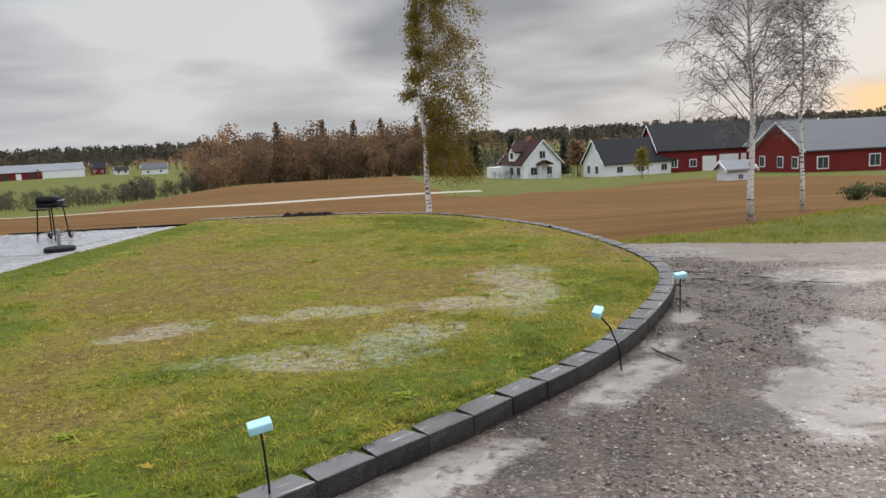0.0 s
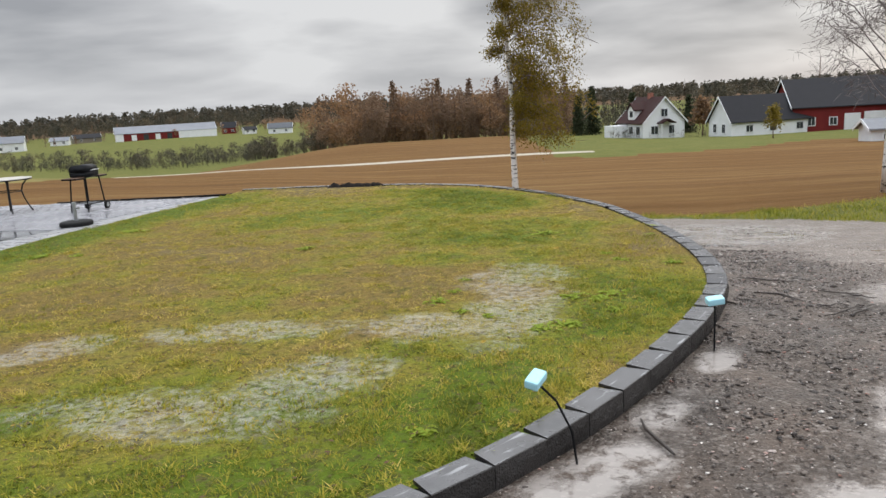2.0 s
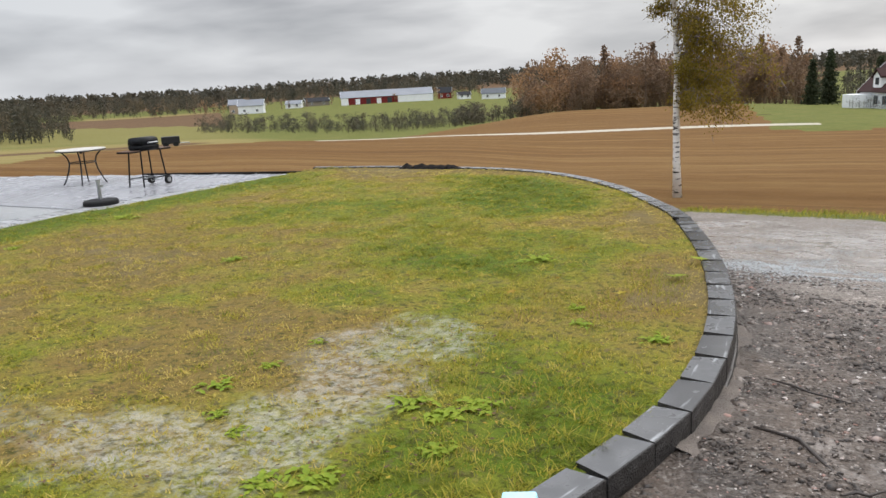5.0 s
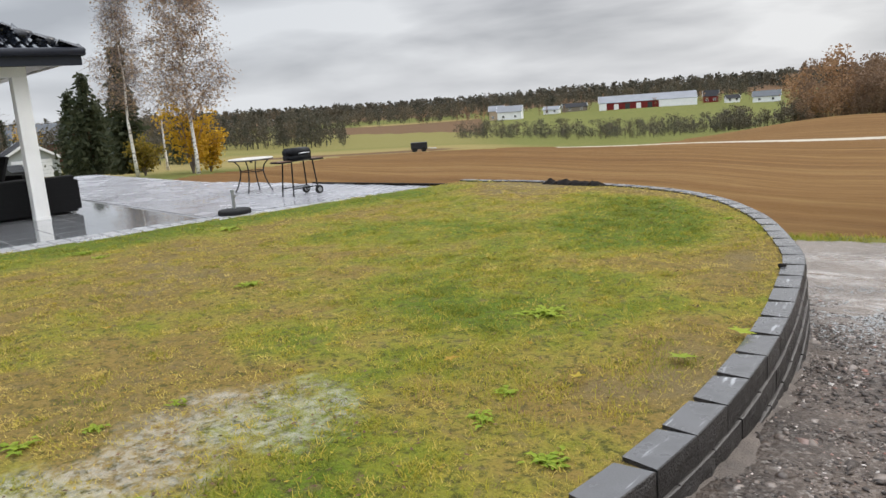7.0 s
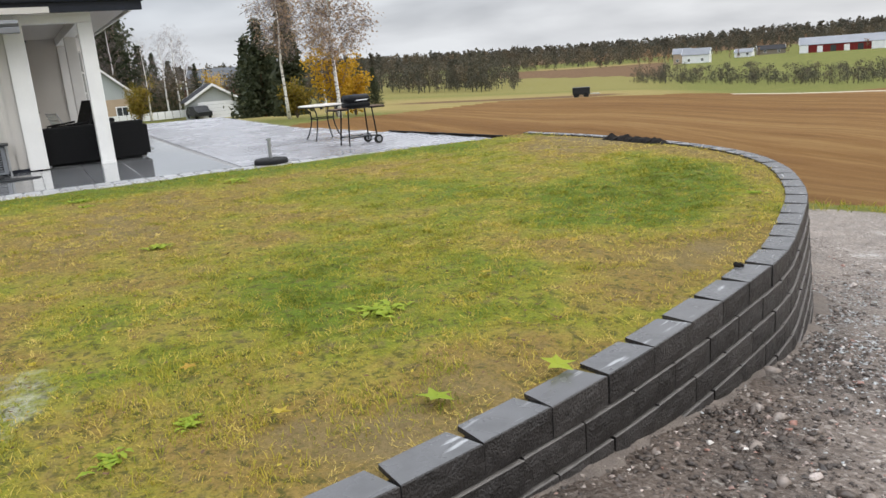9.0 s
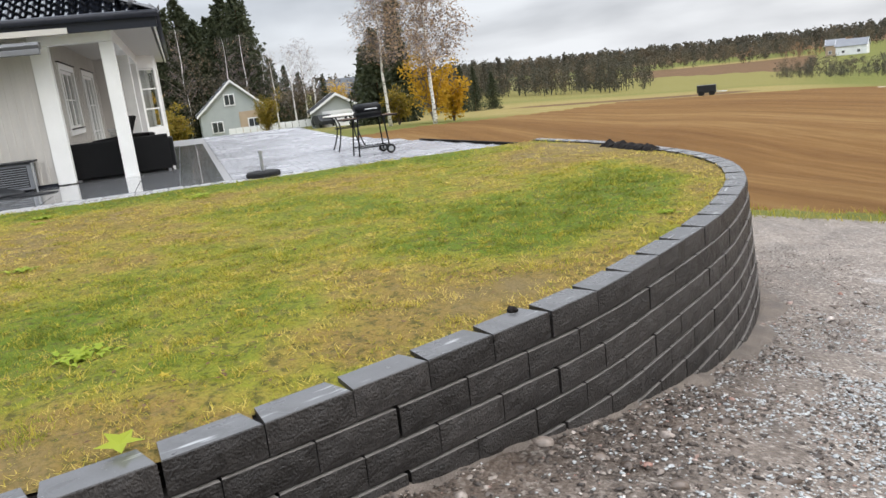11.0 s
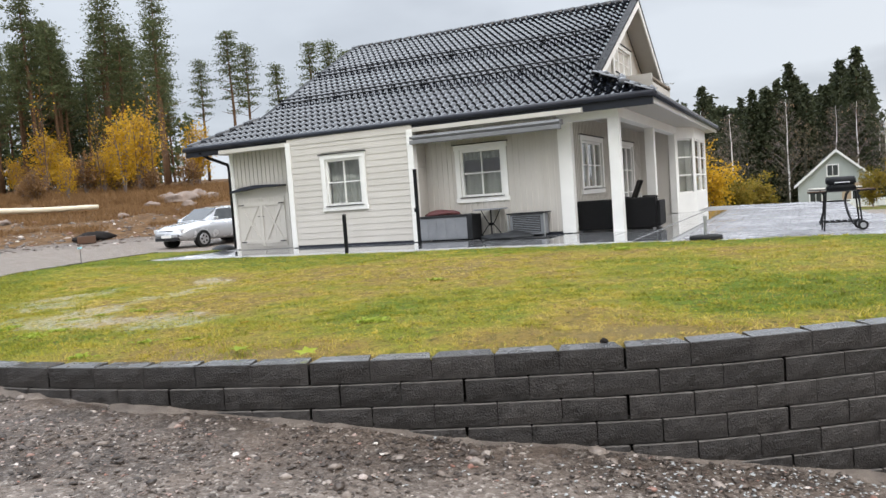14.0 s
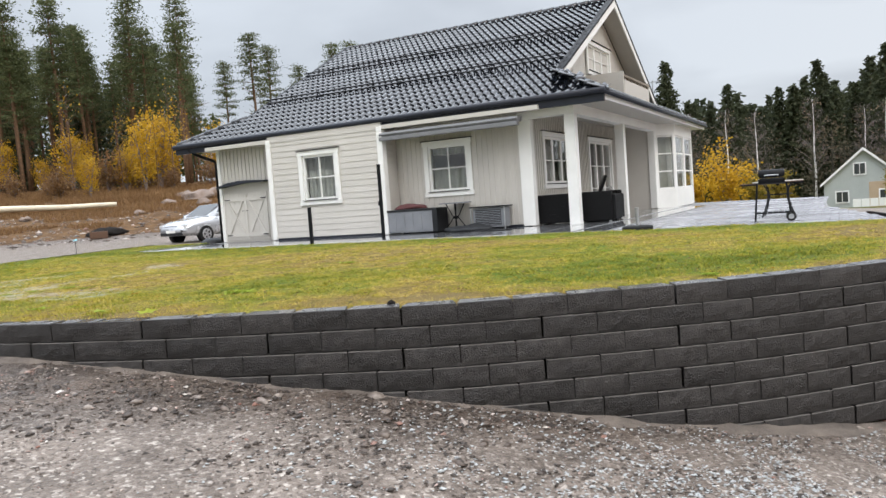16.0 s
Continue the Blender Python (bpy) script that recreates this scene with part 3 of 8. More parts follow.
def smooth_line(pts, step):
    """Catmull-Rom through the points, resampled at even steps."""
    p = [Vector(q) for q in pts]
    p = [2 * p[0] - p[1]] + p + [2 * p[-1] - p[-2]]
    out = []
    for k in range(1, len(p) - 2):
        for j in range(24):
            t = j / 24
            a, b, c, d = p[k - 1:k + 3]
            out.append(0.5 * (2 * b + (c - a) * t + (2 * a - 5 * b + 4 * c - d) * t * t + (3 * b - a - 3 * c + d) * t ** 3))
    out.append(p[-2])
    s = [0.0]
    for a, b in zip(out, out[1:]):
        s.append(s[-1] + (b - a).length)
    n = int(s[-1] / step)
    xs = np.interp(np.arange(n + 1) * step, s, [q.x for q in out])
    ys = np.interp(np.arange(n + 1) * step, s, [q.y for q in out])
    return np.stack([xs, ys], 1)


WALL_FINE = smooth_line(WALL_LINE, 0.05)


def patio_x(y):
    return -10.05 + 0.055 * y


def inside(poly, x, y):
    """Even-odd test for arrays of points."""
    r = np.zeros(x.shape, bool)
    px, py = poly[:, 0], poly[:, 1]
    for k in range(len(px)):
        x0, y0, x1, y1 = px[k - 1], py[k - 1], px[k], py[k]
        if y0 != y1:
            r ^= ((y0 > y) != (y1 > y)) & (x < (x1 - x0) * (y - y0) / (y1 - y0) + x0)
    return r


def wall_inset(d):
    t = np.gradient(WALL_FINE, axis=0)
    t /= np.linalg.norm(t, axis=1)[:, None]
    return WALL_FINE + d * np.stack([-t[:, 1], t[:, 0]], 1)


YARD = np.concatenate([wall_inset(0.12), [(-16.6, 9.45), (-22.0, 9.4), (-25.0, 7.2), (-25.6, 6.0), (-25.4, -5.4), (-14.2, -5.4)]])
RANGE = [0, 25, 45, 80, 120, 160, 220, 450, 1000, 3000]
LAND = {-180: (-.3, -.2, 0, 1, 2, 3, 4, 8, 12, -20), -60: (-.4, -2.0, -2.8, -4.2, -5.4, -6.5, -7, -6, -5, -60), -25: (-.4, -2.3, -3.7, -5.0, -6.4, -7.4, -8, -6, -6, -60),
        -5: (-.4, -2.7, -4.0, -5.3, -7.0, -8.3, -9.5, -9, -7, -60), 9: (-.4, -2.8, -4.1, -5.2, -6.4, -6.8, -11, -11, -8, -60),
        19: (-.4, -2.8, -4.0, -5.2, -6.6, -6.9, -12, -12, -4, -60), 33: (-.4, -2.3, -3.4, -4.8, -8, -10.5, -12.5, -10.3, -5, -60),
        50: (-.4, -1.8, -2.8, -4.2, -6.2, -7.7, -9.5, -12, -9, -60), 72: (-.4, -1.0, -1.9, -3.5, -4.9, -5.6, -6.3, -8, -6, -60),
        90: (-.4, -.6, -1.6, -3.3, -4.2, -4.4, -4.4, 0, 4, -60)}
LAND[115] = (-.4, -.5, -.9, -1.4, -1.8, -1.6, -1, 2, 5, -60)
LAND[180] = LAND[-180]
LAND_AZ = sorted(LAND)
PROFILE_Y = [-40, -3, 1, 2.6, 3.2, 4.2, 5.0, 5.8, 6.5, 7.1, 7.85, 8.7, 10, 13, 17, 23]
PROFILE_Z = [-.30, -.35, -.37, -.36, -.38, -.47, -.525, -.61, -.72, -.79, -.93, -1.13, -1.36, -1.66, -2.0, -2.75]
HUB = (-2.0, 5.0)


def land(x, y):
    x, y = np.asarray(x, float), np.asarray(y, float)
    dx, dy = x - HUB[0], y - HUB[1]
    d = np.hypot(dx, dy)
    az = np.degrees(np.arctan2(-dx, dy))
    cols = np.stack([np.interp(d, RANGE, LAND[a]) for a in LAND_AZ])
    k = np.clip(np.searchsorted(LAND_AZ, az) - 1, 0, len(LAND_AZ) - 2)
    la = np.array(LAND_AZ, float)
    f = (az - la[k]) / (la[k + 1] - la[k])
    f = f * f * (3 - 2 * f)
    far = np.take_along_axis(cols, k[None], 0)[0] * (1 - f) + np.take_along_axis(cols, k[None] + 1, 0)[0] * f
    near = np.interp(y, PROFILE_Y, PROFILE_Z) - 0.012 * np.clip(x - 2, 0, 30)
    west = np.clip((-14 - x) / 12, 0, 1)
    near = near - 0.19 * np.clip((-5.4 - y) / 2.5, 0, 1) * np.clip((-9 - x) / 5, 0, 1) * np.clip((30 + y) / 8, 0, 1)
    near = near * (1 - west) + (np.minimum(-0.33, far) - 0.19 * np.clip((-5.4 - y) / 2.5, 0, 1)) * west
    w = np.clip((d - 17) / 9, 0, 1)
    z = near * (1 - w) + far * w
    # the cleared bank behind the drive
    s = (x - 2.0) * -0.63 + (y - 9.7) * -0.777
    side = np.clip((az - 112) / 10, 0, 1) * np.clip((205 - np.where(az < 0, az + 360, az)) / 15, 0, 1)
    bank = np.interp(s, [33, 38, 46, 54, 75, 120, 300], [-.33, .15, 1.25, 2.3, 3.9, 6, 10])
    # the green shoulder of the drive
    z = z + 0.85 * np.clip((x - 1) / 8, 0, 1.25) * np.exp(-((y - 19.5 + 0.25 * np.clip(x - 6, 0, 30)) / 3.4) ** 2) * np.clip((60 - x) / 30, 0, 1)
    return np.where(s > 33, z * (1 - side) + np.maximum(z, bank) * side, z)


def bumps(x, y, amp, scale):
    return np.array([amp * noise.noise((a * scale, b * scale, 3.1)) for a, b in zip(x.ravel(), y.ravel())]).reshape(x.shape)


def verge_y(x):
    return np.interp(x, [-30, -12, -9, -6, -3.9, 0.3, 4.2, 8, 20, 60], [10.5, 11.6, 13.0, 15.6, 17.1, 16.4, 14.2, 13.6, 11, 5])


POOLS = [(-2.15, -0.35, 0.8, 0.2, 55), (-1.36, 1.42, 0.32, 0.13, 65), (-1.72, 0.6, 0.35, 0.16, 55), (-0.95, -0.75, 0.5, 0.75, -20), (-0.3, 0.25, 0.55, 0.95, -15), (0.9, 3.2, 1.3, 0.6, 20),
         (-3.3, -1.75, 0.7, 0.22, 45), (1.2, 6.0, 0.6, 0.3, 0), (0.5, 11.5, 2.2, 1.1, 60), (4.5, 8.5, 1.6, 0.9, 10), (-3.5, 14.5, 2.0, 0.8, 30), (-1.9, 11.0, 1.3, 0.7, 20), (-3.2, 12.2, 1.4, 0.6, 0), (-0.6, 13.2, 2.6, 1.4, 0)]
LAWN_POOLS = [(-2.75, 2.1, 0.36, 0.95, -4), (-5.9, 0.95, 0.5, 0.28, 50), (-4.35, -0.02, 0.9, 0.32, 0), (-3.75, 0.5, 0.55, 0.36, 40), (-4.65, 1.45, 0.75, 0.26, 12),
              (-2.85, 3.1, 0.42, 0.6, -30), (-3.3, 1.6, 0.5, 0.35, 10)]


def pool_mask(x, y, pools):
    w = np.zeros(x.shape)
    for cx, cy, a, b, turn in pools:
        c, s = math.cos(radians(turn)), math.sin(radians(turn))
        u, v = (x - cx) * c + (y - cy) * s, -(x - cx) * s + (y - cy) * c
        w = np.maximum(w, np.exp(-0.7 * ((u / a) ** 2 + (v / b) ** 2) ** 1.5))
    return w


def build_ground():
    rings = np.concatenate([np.arange(0.2, 11, 0.11), np.arange(11.1, 26, 0.2), 26 * 1.055 ** np.arange(0, 90)])
    rings = rings[rings < 3000]
    na = 640
    ang = np.arange(na) * 2 * np.pi / na
    x = (HUB[0] + rings[:, None] * np.cos(ang)).ravel()
    y = (HUB[1] + rings[:, None] * np.sin(ang)).ravel()
    z = land(x, y)
    d = np.hypot(x - HUB[0], y - HUB[1])
    near = d < 60
    z[near] += bumps(x[near], y[near], 0.018, 1.3) + bumps(x[near], y[near], 0.01, 4.0)
    z[~near] += bumps(x[~near], y[~near], 0.35, 0.02)
    under = inside(YARD, x, y)
    z[under] = np.minimum(z[under], -0.75)
    az = np.degrees(np.arctan2(-(x - HUB[0]), y - HUB[1]))
    vy = verge_y(x)
    grav = np.clip((vy - y) / 0.6 + 0.5, 0, 1) * np.clip((16 + x) / 2, 0, 1) * np.clip((34 - d) / 3, 0, 1)
    drive = ((y < -4.5) & (y > -40) & (x < -8) & (x > -26) & ((x - 2) * -0.63 + (y - 9.7) * -0.777 < 35.5))
    grav = np.maximum(grav, drive * 1.0)
    back = (x < -17) & (x > -60) & (np.abs(y - (9.0 + (-x - 22) * 0.10)) < 1.8)
    grav = np.maximum(grav, back * 1.0)
    width = np.interp(x, [-12, -4, 0, 4, 9, 20, 40], [0.6, 1.1, 1.6, 4.2, 7.6, 9, 12])
    west_edge = 9.7 - 0.175 * (-9.5 - np.minimum(x, -9.5)) + 0.5
    field = (y > np.maximum(vy + width, west_edge)) & (az > -38) & (az < np.interp(d, [0, 40, 80], [90, 66, 56])) & (d < np.interp(az, [-30, -14, -9, 0, 5, 8, 30, 45, 58], [92, 90, 74, 67, 69, 168, 165, 80, 78]))
    fld = field * 1.0
    # pale straw meadow past the patio, and a stubble slope on the hill
    straw = 0.85 * np.clip((az - 40) / 6, 0, 1) * np.clip((82 - az) / 8, 0, 1) * np.clip((d - 42) / 15, 0, 1) * np.clip((150 - d) / 25, 0, 1)
    straw = np.maximum(straw, 0.4 * np.clip((az - 43) / 4, 0, 1) * np.clip((82 - az) / 6, 0, 1) * np.clip((d - 130) / 30, 0, 1) * (d < 450))
    straw = np.maximum(straw, 0.9 * ((az > 46) & (az < 54) & (d > 420) & (d < 520)))
    path = (np.abs(d - np.interp(az, [3, 35, 50], [81, 80, 84])) < 1.3) & (az > 2) & (az < 44)
    s = (x - 2.0) * -0.63 + (y - 9.7) * -0.777
    dry = np.clip((s - 34) / 2, 0, 1) * (np.where(az < 0, az + 360, az) > 112) * (np.where(az < 0, az + 360, az) < 215)
    dry = np.maximum(dry, 0.75 * np.clip((az - 44) / 6, 0, 1) * np.clip((70 - az) / 8, 0, 1) * np.clip((d - 74) / 8, 0, 1) * np.clip((112 - d) / 12, 0, 1))
    # ploughed slope across the valley
    dry = np.maximum(dry, 1.0 * ((az > 45.5) & (az < 57) & (d > 255 + 8 * (az - 45.5)) & (d < 470)))
    # brown, freshly dug strip along the foot of the wall
    gap = np.full(len(x), 9.0)
    close = (x > -9) & (x < 5) & (y > -6) & (y < 14)
    wx, wy = WALL_FINE[::6, 0], WALL_FINE[::6, 1]
    gap[close] = np.hypot(x[close][:, None] - wx, y[close][:, None] - wy).min(1)
    strip = np.clip((np.interp(y, [4.5, 7], [1.7, 0.95]) - gap) / 0.7, 0, 1) * np.clip((y + 3.0) / 1.5, 0.35, 1) * np.clip((10.5 - y) / 2, 0.3, 1) * (grav > 0.5)
    dry = np.maximum(dry, 0.8 * ((d > 640) & (az > -60) & (az < 110)))
    nr = len(rings)
    i = np.arange((nr - 1) * na).reshape(nr - 1, na)
    j = np.roll(i, -1, 1)
    f = np.stack([i, j, j + na, i + na], -1).reshape(-1, 4)
    x, y, z = np.append(x, HUB[0]), np.append(y, HUB[1]), np.append(z, -0.75)
    me = array_mesh("ground", np.stack([x, y, z], 1), f, M["ground"], smooth=True)
    col = me.attributes.new("zone", "FLOAT_COLOR", "POINT")
    rgba = np.zeros((len(x), 4), np.float32)
    n = len(grav)
    rgba[:n, 0], rgba[:n, 1], rgba[:n, 2], rgba[:n, 3] = grav, fld, path, np.maximum(dry, strip)
    col.data.foreach_set("color", rgba.ravel())
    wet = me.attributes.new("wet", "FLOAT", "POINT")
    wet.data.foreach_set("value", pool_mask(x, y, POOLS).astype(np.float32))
    hay = me.attributes.new("straw", "FLOAT", "POINT")
    hay.data.foreach_set("value", np.append(straw, 0).astype(np.float32))
    return tagged(new("ground", me), "wet gravel drive, stubble field and meadows down to the valley", "ground", kind="structure")


build_ground()

# ---- lawn ----
LAWN_POLY = np.concatenate([wall_inset(0.15), [(patio_x(10.6) + 0.12, 10.6), (patio_x(-5.2) + 0.1, -5.2), (-13.0, -5.2)]])
LAWN_TEST = LAWN_POLY


def lawn_z(x, y):
    hollow = pool_mask(x, y, LAWN_POOLS)
    return LAWN + 0.012 * np.sin(x * 1.7 + y) * np.sin(y * 1.3) - 0.006 * hollow


def lush(x, y):
    """Where the turf has stayed green: along the patio, by the wall and in the far half."""
    wall = np.hypot(x[:, None] - WALL_FINE[::8, 0], y[:, None] - WALL_FINE[::8, 1]).min(1)
    g = np.maximum(np.exp(-((x - patio_x(y) - 0.4) / 0.7) ** 2), 0.5 * np.exp(-((wall - 0.6) / 0.5) ** 2) * np.clip((4.5 - y) / 2, -0.6, 1))
    g = np.maximum(g, 0.85 * np.exp(-((x + 4.2) / 2.6) ** 2 - ((y - 8.3) / 2.0) ** 2))
    g = np.maximum(g, 0.75 * np.exp(-((x + 3.0) / 1.1) ** 2 - ((y - 5.4) / 1.4) ** 2))
    g = g - 0.5 * np.exp(-((wall - 0.4) / 0.3) ** 2) * np.clip((y - 4) / 1.5, 0, 1)
    return g + np.array([0.06 + 0.45 * min(1, max(0, (2.5 - q) / 3)) + 0.75 * noise.noise((p * 0.55, q * 0.55, 2.0)) + 0.5 * noise.noise((p * 1.7, q * 1.7, 9.0)) for p, q in zip(x, y)])


RIM = wall_inset(0.33)
RIM_TEST = np.concatenate([RIM, LAWN_POLY[-3:]])


def build_lawn():
    st = 0.1
    gx, gy = np.meshgrid(np.arange(-14.0, -0.8, st), np.arange(-8.2, 11.4, st))
    keep = inside(LAWN_TEST, gx, gy)
    # each cell that reaches inside; its rim dips under the blocks
    cell = keep[:-1, :-1] | keep[1:, :-1] | keep[:-1, 1:] | keep[1:, 1:]
    nid = np.arange(gx.size).reshape(gx.shape)
    f = np.stack([nid[:-1, :-1][cell], nid[:-1, 1:][cell], nid[1:, 1:][cell], nid[1:, :-1][cell]], 1)
    used, inv = np.unique(f, return_inverse=True)
    x, y = gx.ravel()[used], gy.ravel()[used]
    z = np.where(inside(RIM_TEST, x, y), lawn_z(x, y) + bumps(x, y, 0.012, 3.6), LAWN - 0.010)
    me = array_mesh("lawn", np.stack([x, y, z], 1), inv.reshape(-1, 4), M["lawn"], smooth=True)
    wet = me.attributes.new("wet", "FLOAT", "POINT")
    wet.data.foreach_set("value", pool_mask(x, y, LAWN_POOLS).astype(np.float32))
    gr = me.attributes.new("lush", "FLOAT", "POINT")
    gr.data.foreach_set("value", lush(x, y).astype(np.float32))
    tagged(new("lawn", me), "thin patchy autumn lawn with standing water", "lawn", kind="structure")
    # an earth skirt closes the gap between turf and blocks
    bm = bmesh.new()
    vs = [bm.verts.new((a, b, LAWN - 0.03)) for a, b in wall_inset(0.12)]
    ws = [bm.verts.new((a, b, LAWN - 0.04)) for a, b in wall_inset(0.42)]
    for k in range(len(vs) - 1):
        bm.faces.new((vs[k], vs[k + 1], ws[k + 1], ws[k]))
    solo("soil_edge", bm, M["lawn"], "strip of bare soil behind the retaining wall blocks", "soil", kind="structure")


build_lawn()


BARE_TEST = np.concatenate([wall_inset(0.55), LAWN_POLY[-3:]])


def build_grass():
    rng = np.random.default_rng(5)
    n = 1500000
    x, y = rng.uniform(-13, -1.0, n), rng.uniform(-7.8, 11.2, n)
    near = np.exp(-((x + 2.2) ** 2) / 20.0)
    ok = inside(LAWN_TEST, x, y) & (rng.uniform(0, 1, n) < 0.20 + 0.8 * near)
    wet = pool_mask(x, y, LAWN_POOLS)
    patch = np.array([noise.noise((a * 0.9, b * 0.9, 7.0)) + 0.6 * noise.noise((a * 3.1, b * 3.1, 1.0)) for a, b in zip(x, y)])
    ok &= (rng.uniform(0, 1, n) > wet * 0.35) & (rng.uniform(-1.0, 0.75, n) < patch + 0.45)
    ok &= ~(~inside(BARE_TEST, x, y) & (y > 4) & (rng.uniform(0, 1, n) < 0.55))
    x, y, patch = x[ok], y[ok], patch[ok]
    # cushions a hand across, with worn gaps between them
    tuft = np.array([noise.noise((a * 11, b * 11, 6.0)) for a, b in zip(x, y)])
    ok = tuft > rng.uniform(-0.45, 0.1, len(x)) - 0.1
    x, y, patch, tuft = x[ok], y[ok], patch[ok], tuft[ok]
    n = len(x)
    green = lush(x, y)
    fleck = np.array([noise.noise((a * 4.5, b * 4.5, 5.0)) for a, b in zip(x, y)])
    h = rng.uniform(0.007, 0.020, n) * (1 + 0.5 * np.clip(patch, 0, 1)) * (0.8 + 0.5 * np.clip(green, 0, 1)) * (1 + 0.9 * np.clip(fleck, -0.5, 0.8)) * (1 + 1.1 * np.clip(tuft, -0.4, 0.8))
    a = rng.uniform(0, 2 * np.pi, n)
    lean = rng.uniform(0.8, 2.6, n) * h
    w = rng.uniform(0.0011, 0.0026, n) * (1 + 0.5 * np.clip(np.hypot(x + 0.5, y - 5) - 1.5, 0, 8) ** 0.6)
    z = lawn_z(x, y) - 0.006
    p = np.stack([x, y, z], 1)
    sx = np.stack([-np.sin(a) * w, np.cos(a) * w, np.zeros(n)], 1)
    tip = p + np.stack([np.cos(a) * lean, np.sin(a) * lean, h], 1)
    v = np.stack([p - sx, p + sx, tip], 1).reshape(-1, 3)
    tint = np.clip(0.77 - 0.68 * green - 0.25 * patch - 0.55 * fleck + 0.75 * tuft + rng.normal(0, 0.22, n), 0, 1)
    me = array_mesh("grass", v, np.arange(3 * n).reshape(-1, 3), M["grass"], np.repeat(tint, 3))
    tagged(new("grass", me), "short green and straw-coloured grass blades of the lawn", "grass", kind="stuff")


build_grass()


def build_tussocks():
    """Longer grass in clumps, thickest along the wall."""
    rng = np.random.default_rng(15)
    line, i = wall_inset(0.0), rng.integers(60, len(WALL_FINE) - 60, 1500)
    inn = wall_inset(1.0)
    off = 0.24 + 1.3 * rng.uniform(0, 1, 1500) ** 1.8
    cx, cy = line[i, 0] + (inn - line)[i, 0] * off, line[i, 1] + (inn - line)[i, 1] * off
    near = (cy > -3.5) & (cy < 5.2) & (rng.uniform(0, 1, 1500) < 0.42)
    far = rng.uniform(0, 1, (1900, 2)) * [9.0, 13.0] + [-10.2, -3.0]
    cx, cy = np.append(cx[near], far[:, 0]), np.append(cy[near], far[:, 1])
    big = np.append(rng.uniform(0.5, 1.25, near.sum()), rng.uniform(0.28, 0.8, 1900))
    ok = inside(RIM_TEST, cx, cy) & (pool_mask(cx, cy, LAWN_POOLS) < 0.5)
    cx, cy, big = cx[ok], cy[ok], big[ok]
    hue = rng.uniform(0, 1, len(cx))
    per = 60
    x = np.repeat(cx, per) + rng.normal(0, 0.075, per * len(cx)) * np.repeat(big, per)
    y = np.repeat(cy, per) + rng.normal(0, 0.075, per * len(cx)) * np.repeat(big, per)
    n = len(x)
    h = rng.uniform(0.014, 0.040, n) * np.repeat(big, per)
    a = rng.uniform(0, 6.283, n)
    ln = rng.uniform(0.5, 1.5, n) * h
    w = rng.uniform(0.0014, 0.0030, n)
    p = np.stack([x, y, lawn_z(x, y) - 0.006], 1)
    sx = np.stack([-np.sin(a) * w, np.cos(a) * w, 0 * a], 1)
    mid = p + np.stack([np.cos(a) * ln * 0.35, np.sin(a) * ln * 0.35, h * 0.7], 1)
    tip = p + np.stack([np.cos(a) * ln, np.sin(a) * ln, h], 1)
    v = np.stack([p - sx, p + sx, mid + sx * 0.7, mid - sx * 0.7, tip], 1).reshape(-1, 3)
    k = np.arange(n)[:, None] * 5
    f = np.concatenate([k + [0, 1, 2], k + [0, 2, 3], k + [3, 2, 4]])
    tint = np.clip(0.05 + 0.75 * np.repeat(hue, per) + rng.normal(0, 0.13, n), 0, 1)
    tagged(new("grass_tussocks", array_mesh("grass_tussocks", v, f, M["grass"], np.repeat(tint, 5))), "clumps of longer green and yellow grass in the lawn", "grass", kind="stuff")


build_tussocks()

# ---- patio ----
def patio_z(y):
    """The paved terrace falls gently past the porch, for drainage."""
    return PATIO - 0.0145 * max(0.0, y - 5.2)


def build_patio():
    bm = bmesh.new()
    add_prism(bm, [(patio_x(5.2), 5.2), (-25.1, 5.2), (-25.4, -5.2), (patio_x(-5.2), -5.2)], 2, PATIO - 0.35, PATIO - 0.012)
    add_prism(bm, [(patio_x(10.75), 10.75), (-12.8, 10.2), (-16.6, 9.5), (-22.0, 9.35), (-25.0, 7.1), (-25.1, 5.204), (patio_x(5.2), 5.204)], 2, PATIO - 0.45, PATIO - 0.014)
    for v in bm.verts:
        if v.co.z > PATIO - 0.1:
            v.co.z += patio_z(v.co.y) - PATIO
    return solo("patio", bm, M["joint"], "patio of wet grey pavers with a cobble border", "patio", kind="structure")


patio = build_patio()


def slab_mesh(name, lx, ly, h, mat, bev=0.006):
    bm = box((-lx / 2, -ly / 2, -h), (lx / 2, ly / 2, 0))
    es = [e for e in bm.edges if all(v.co.z > -1e-6 for v in e.verts)]
    bmesh.ops.bevel(bm, geom=es, offset=bev, segments=1, affect="EDGES")
    return finish(bm, name, mat)


def lay(name, mesh, parent, x, y, z, rz=0.0, tilt=(0, 0)):
    ob = new(name, mesh)
    ob.parent = parent
    ob.matrix_basis = pose(x, y, z, tilt[0], tilt[1], rz)
    return ob


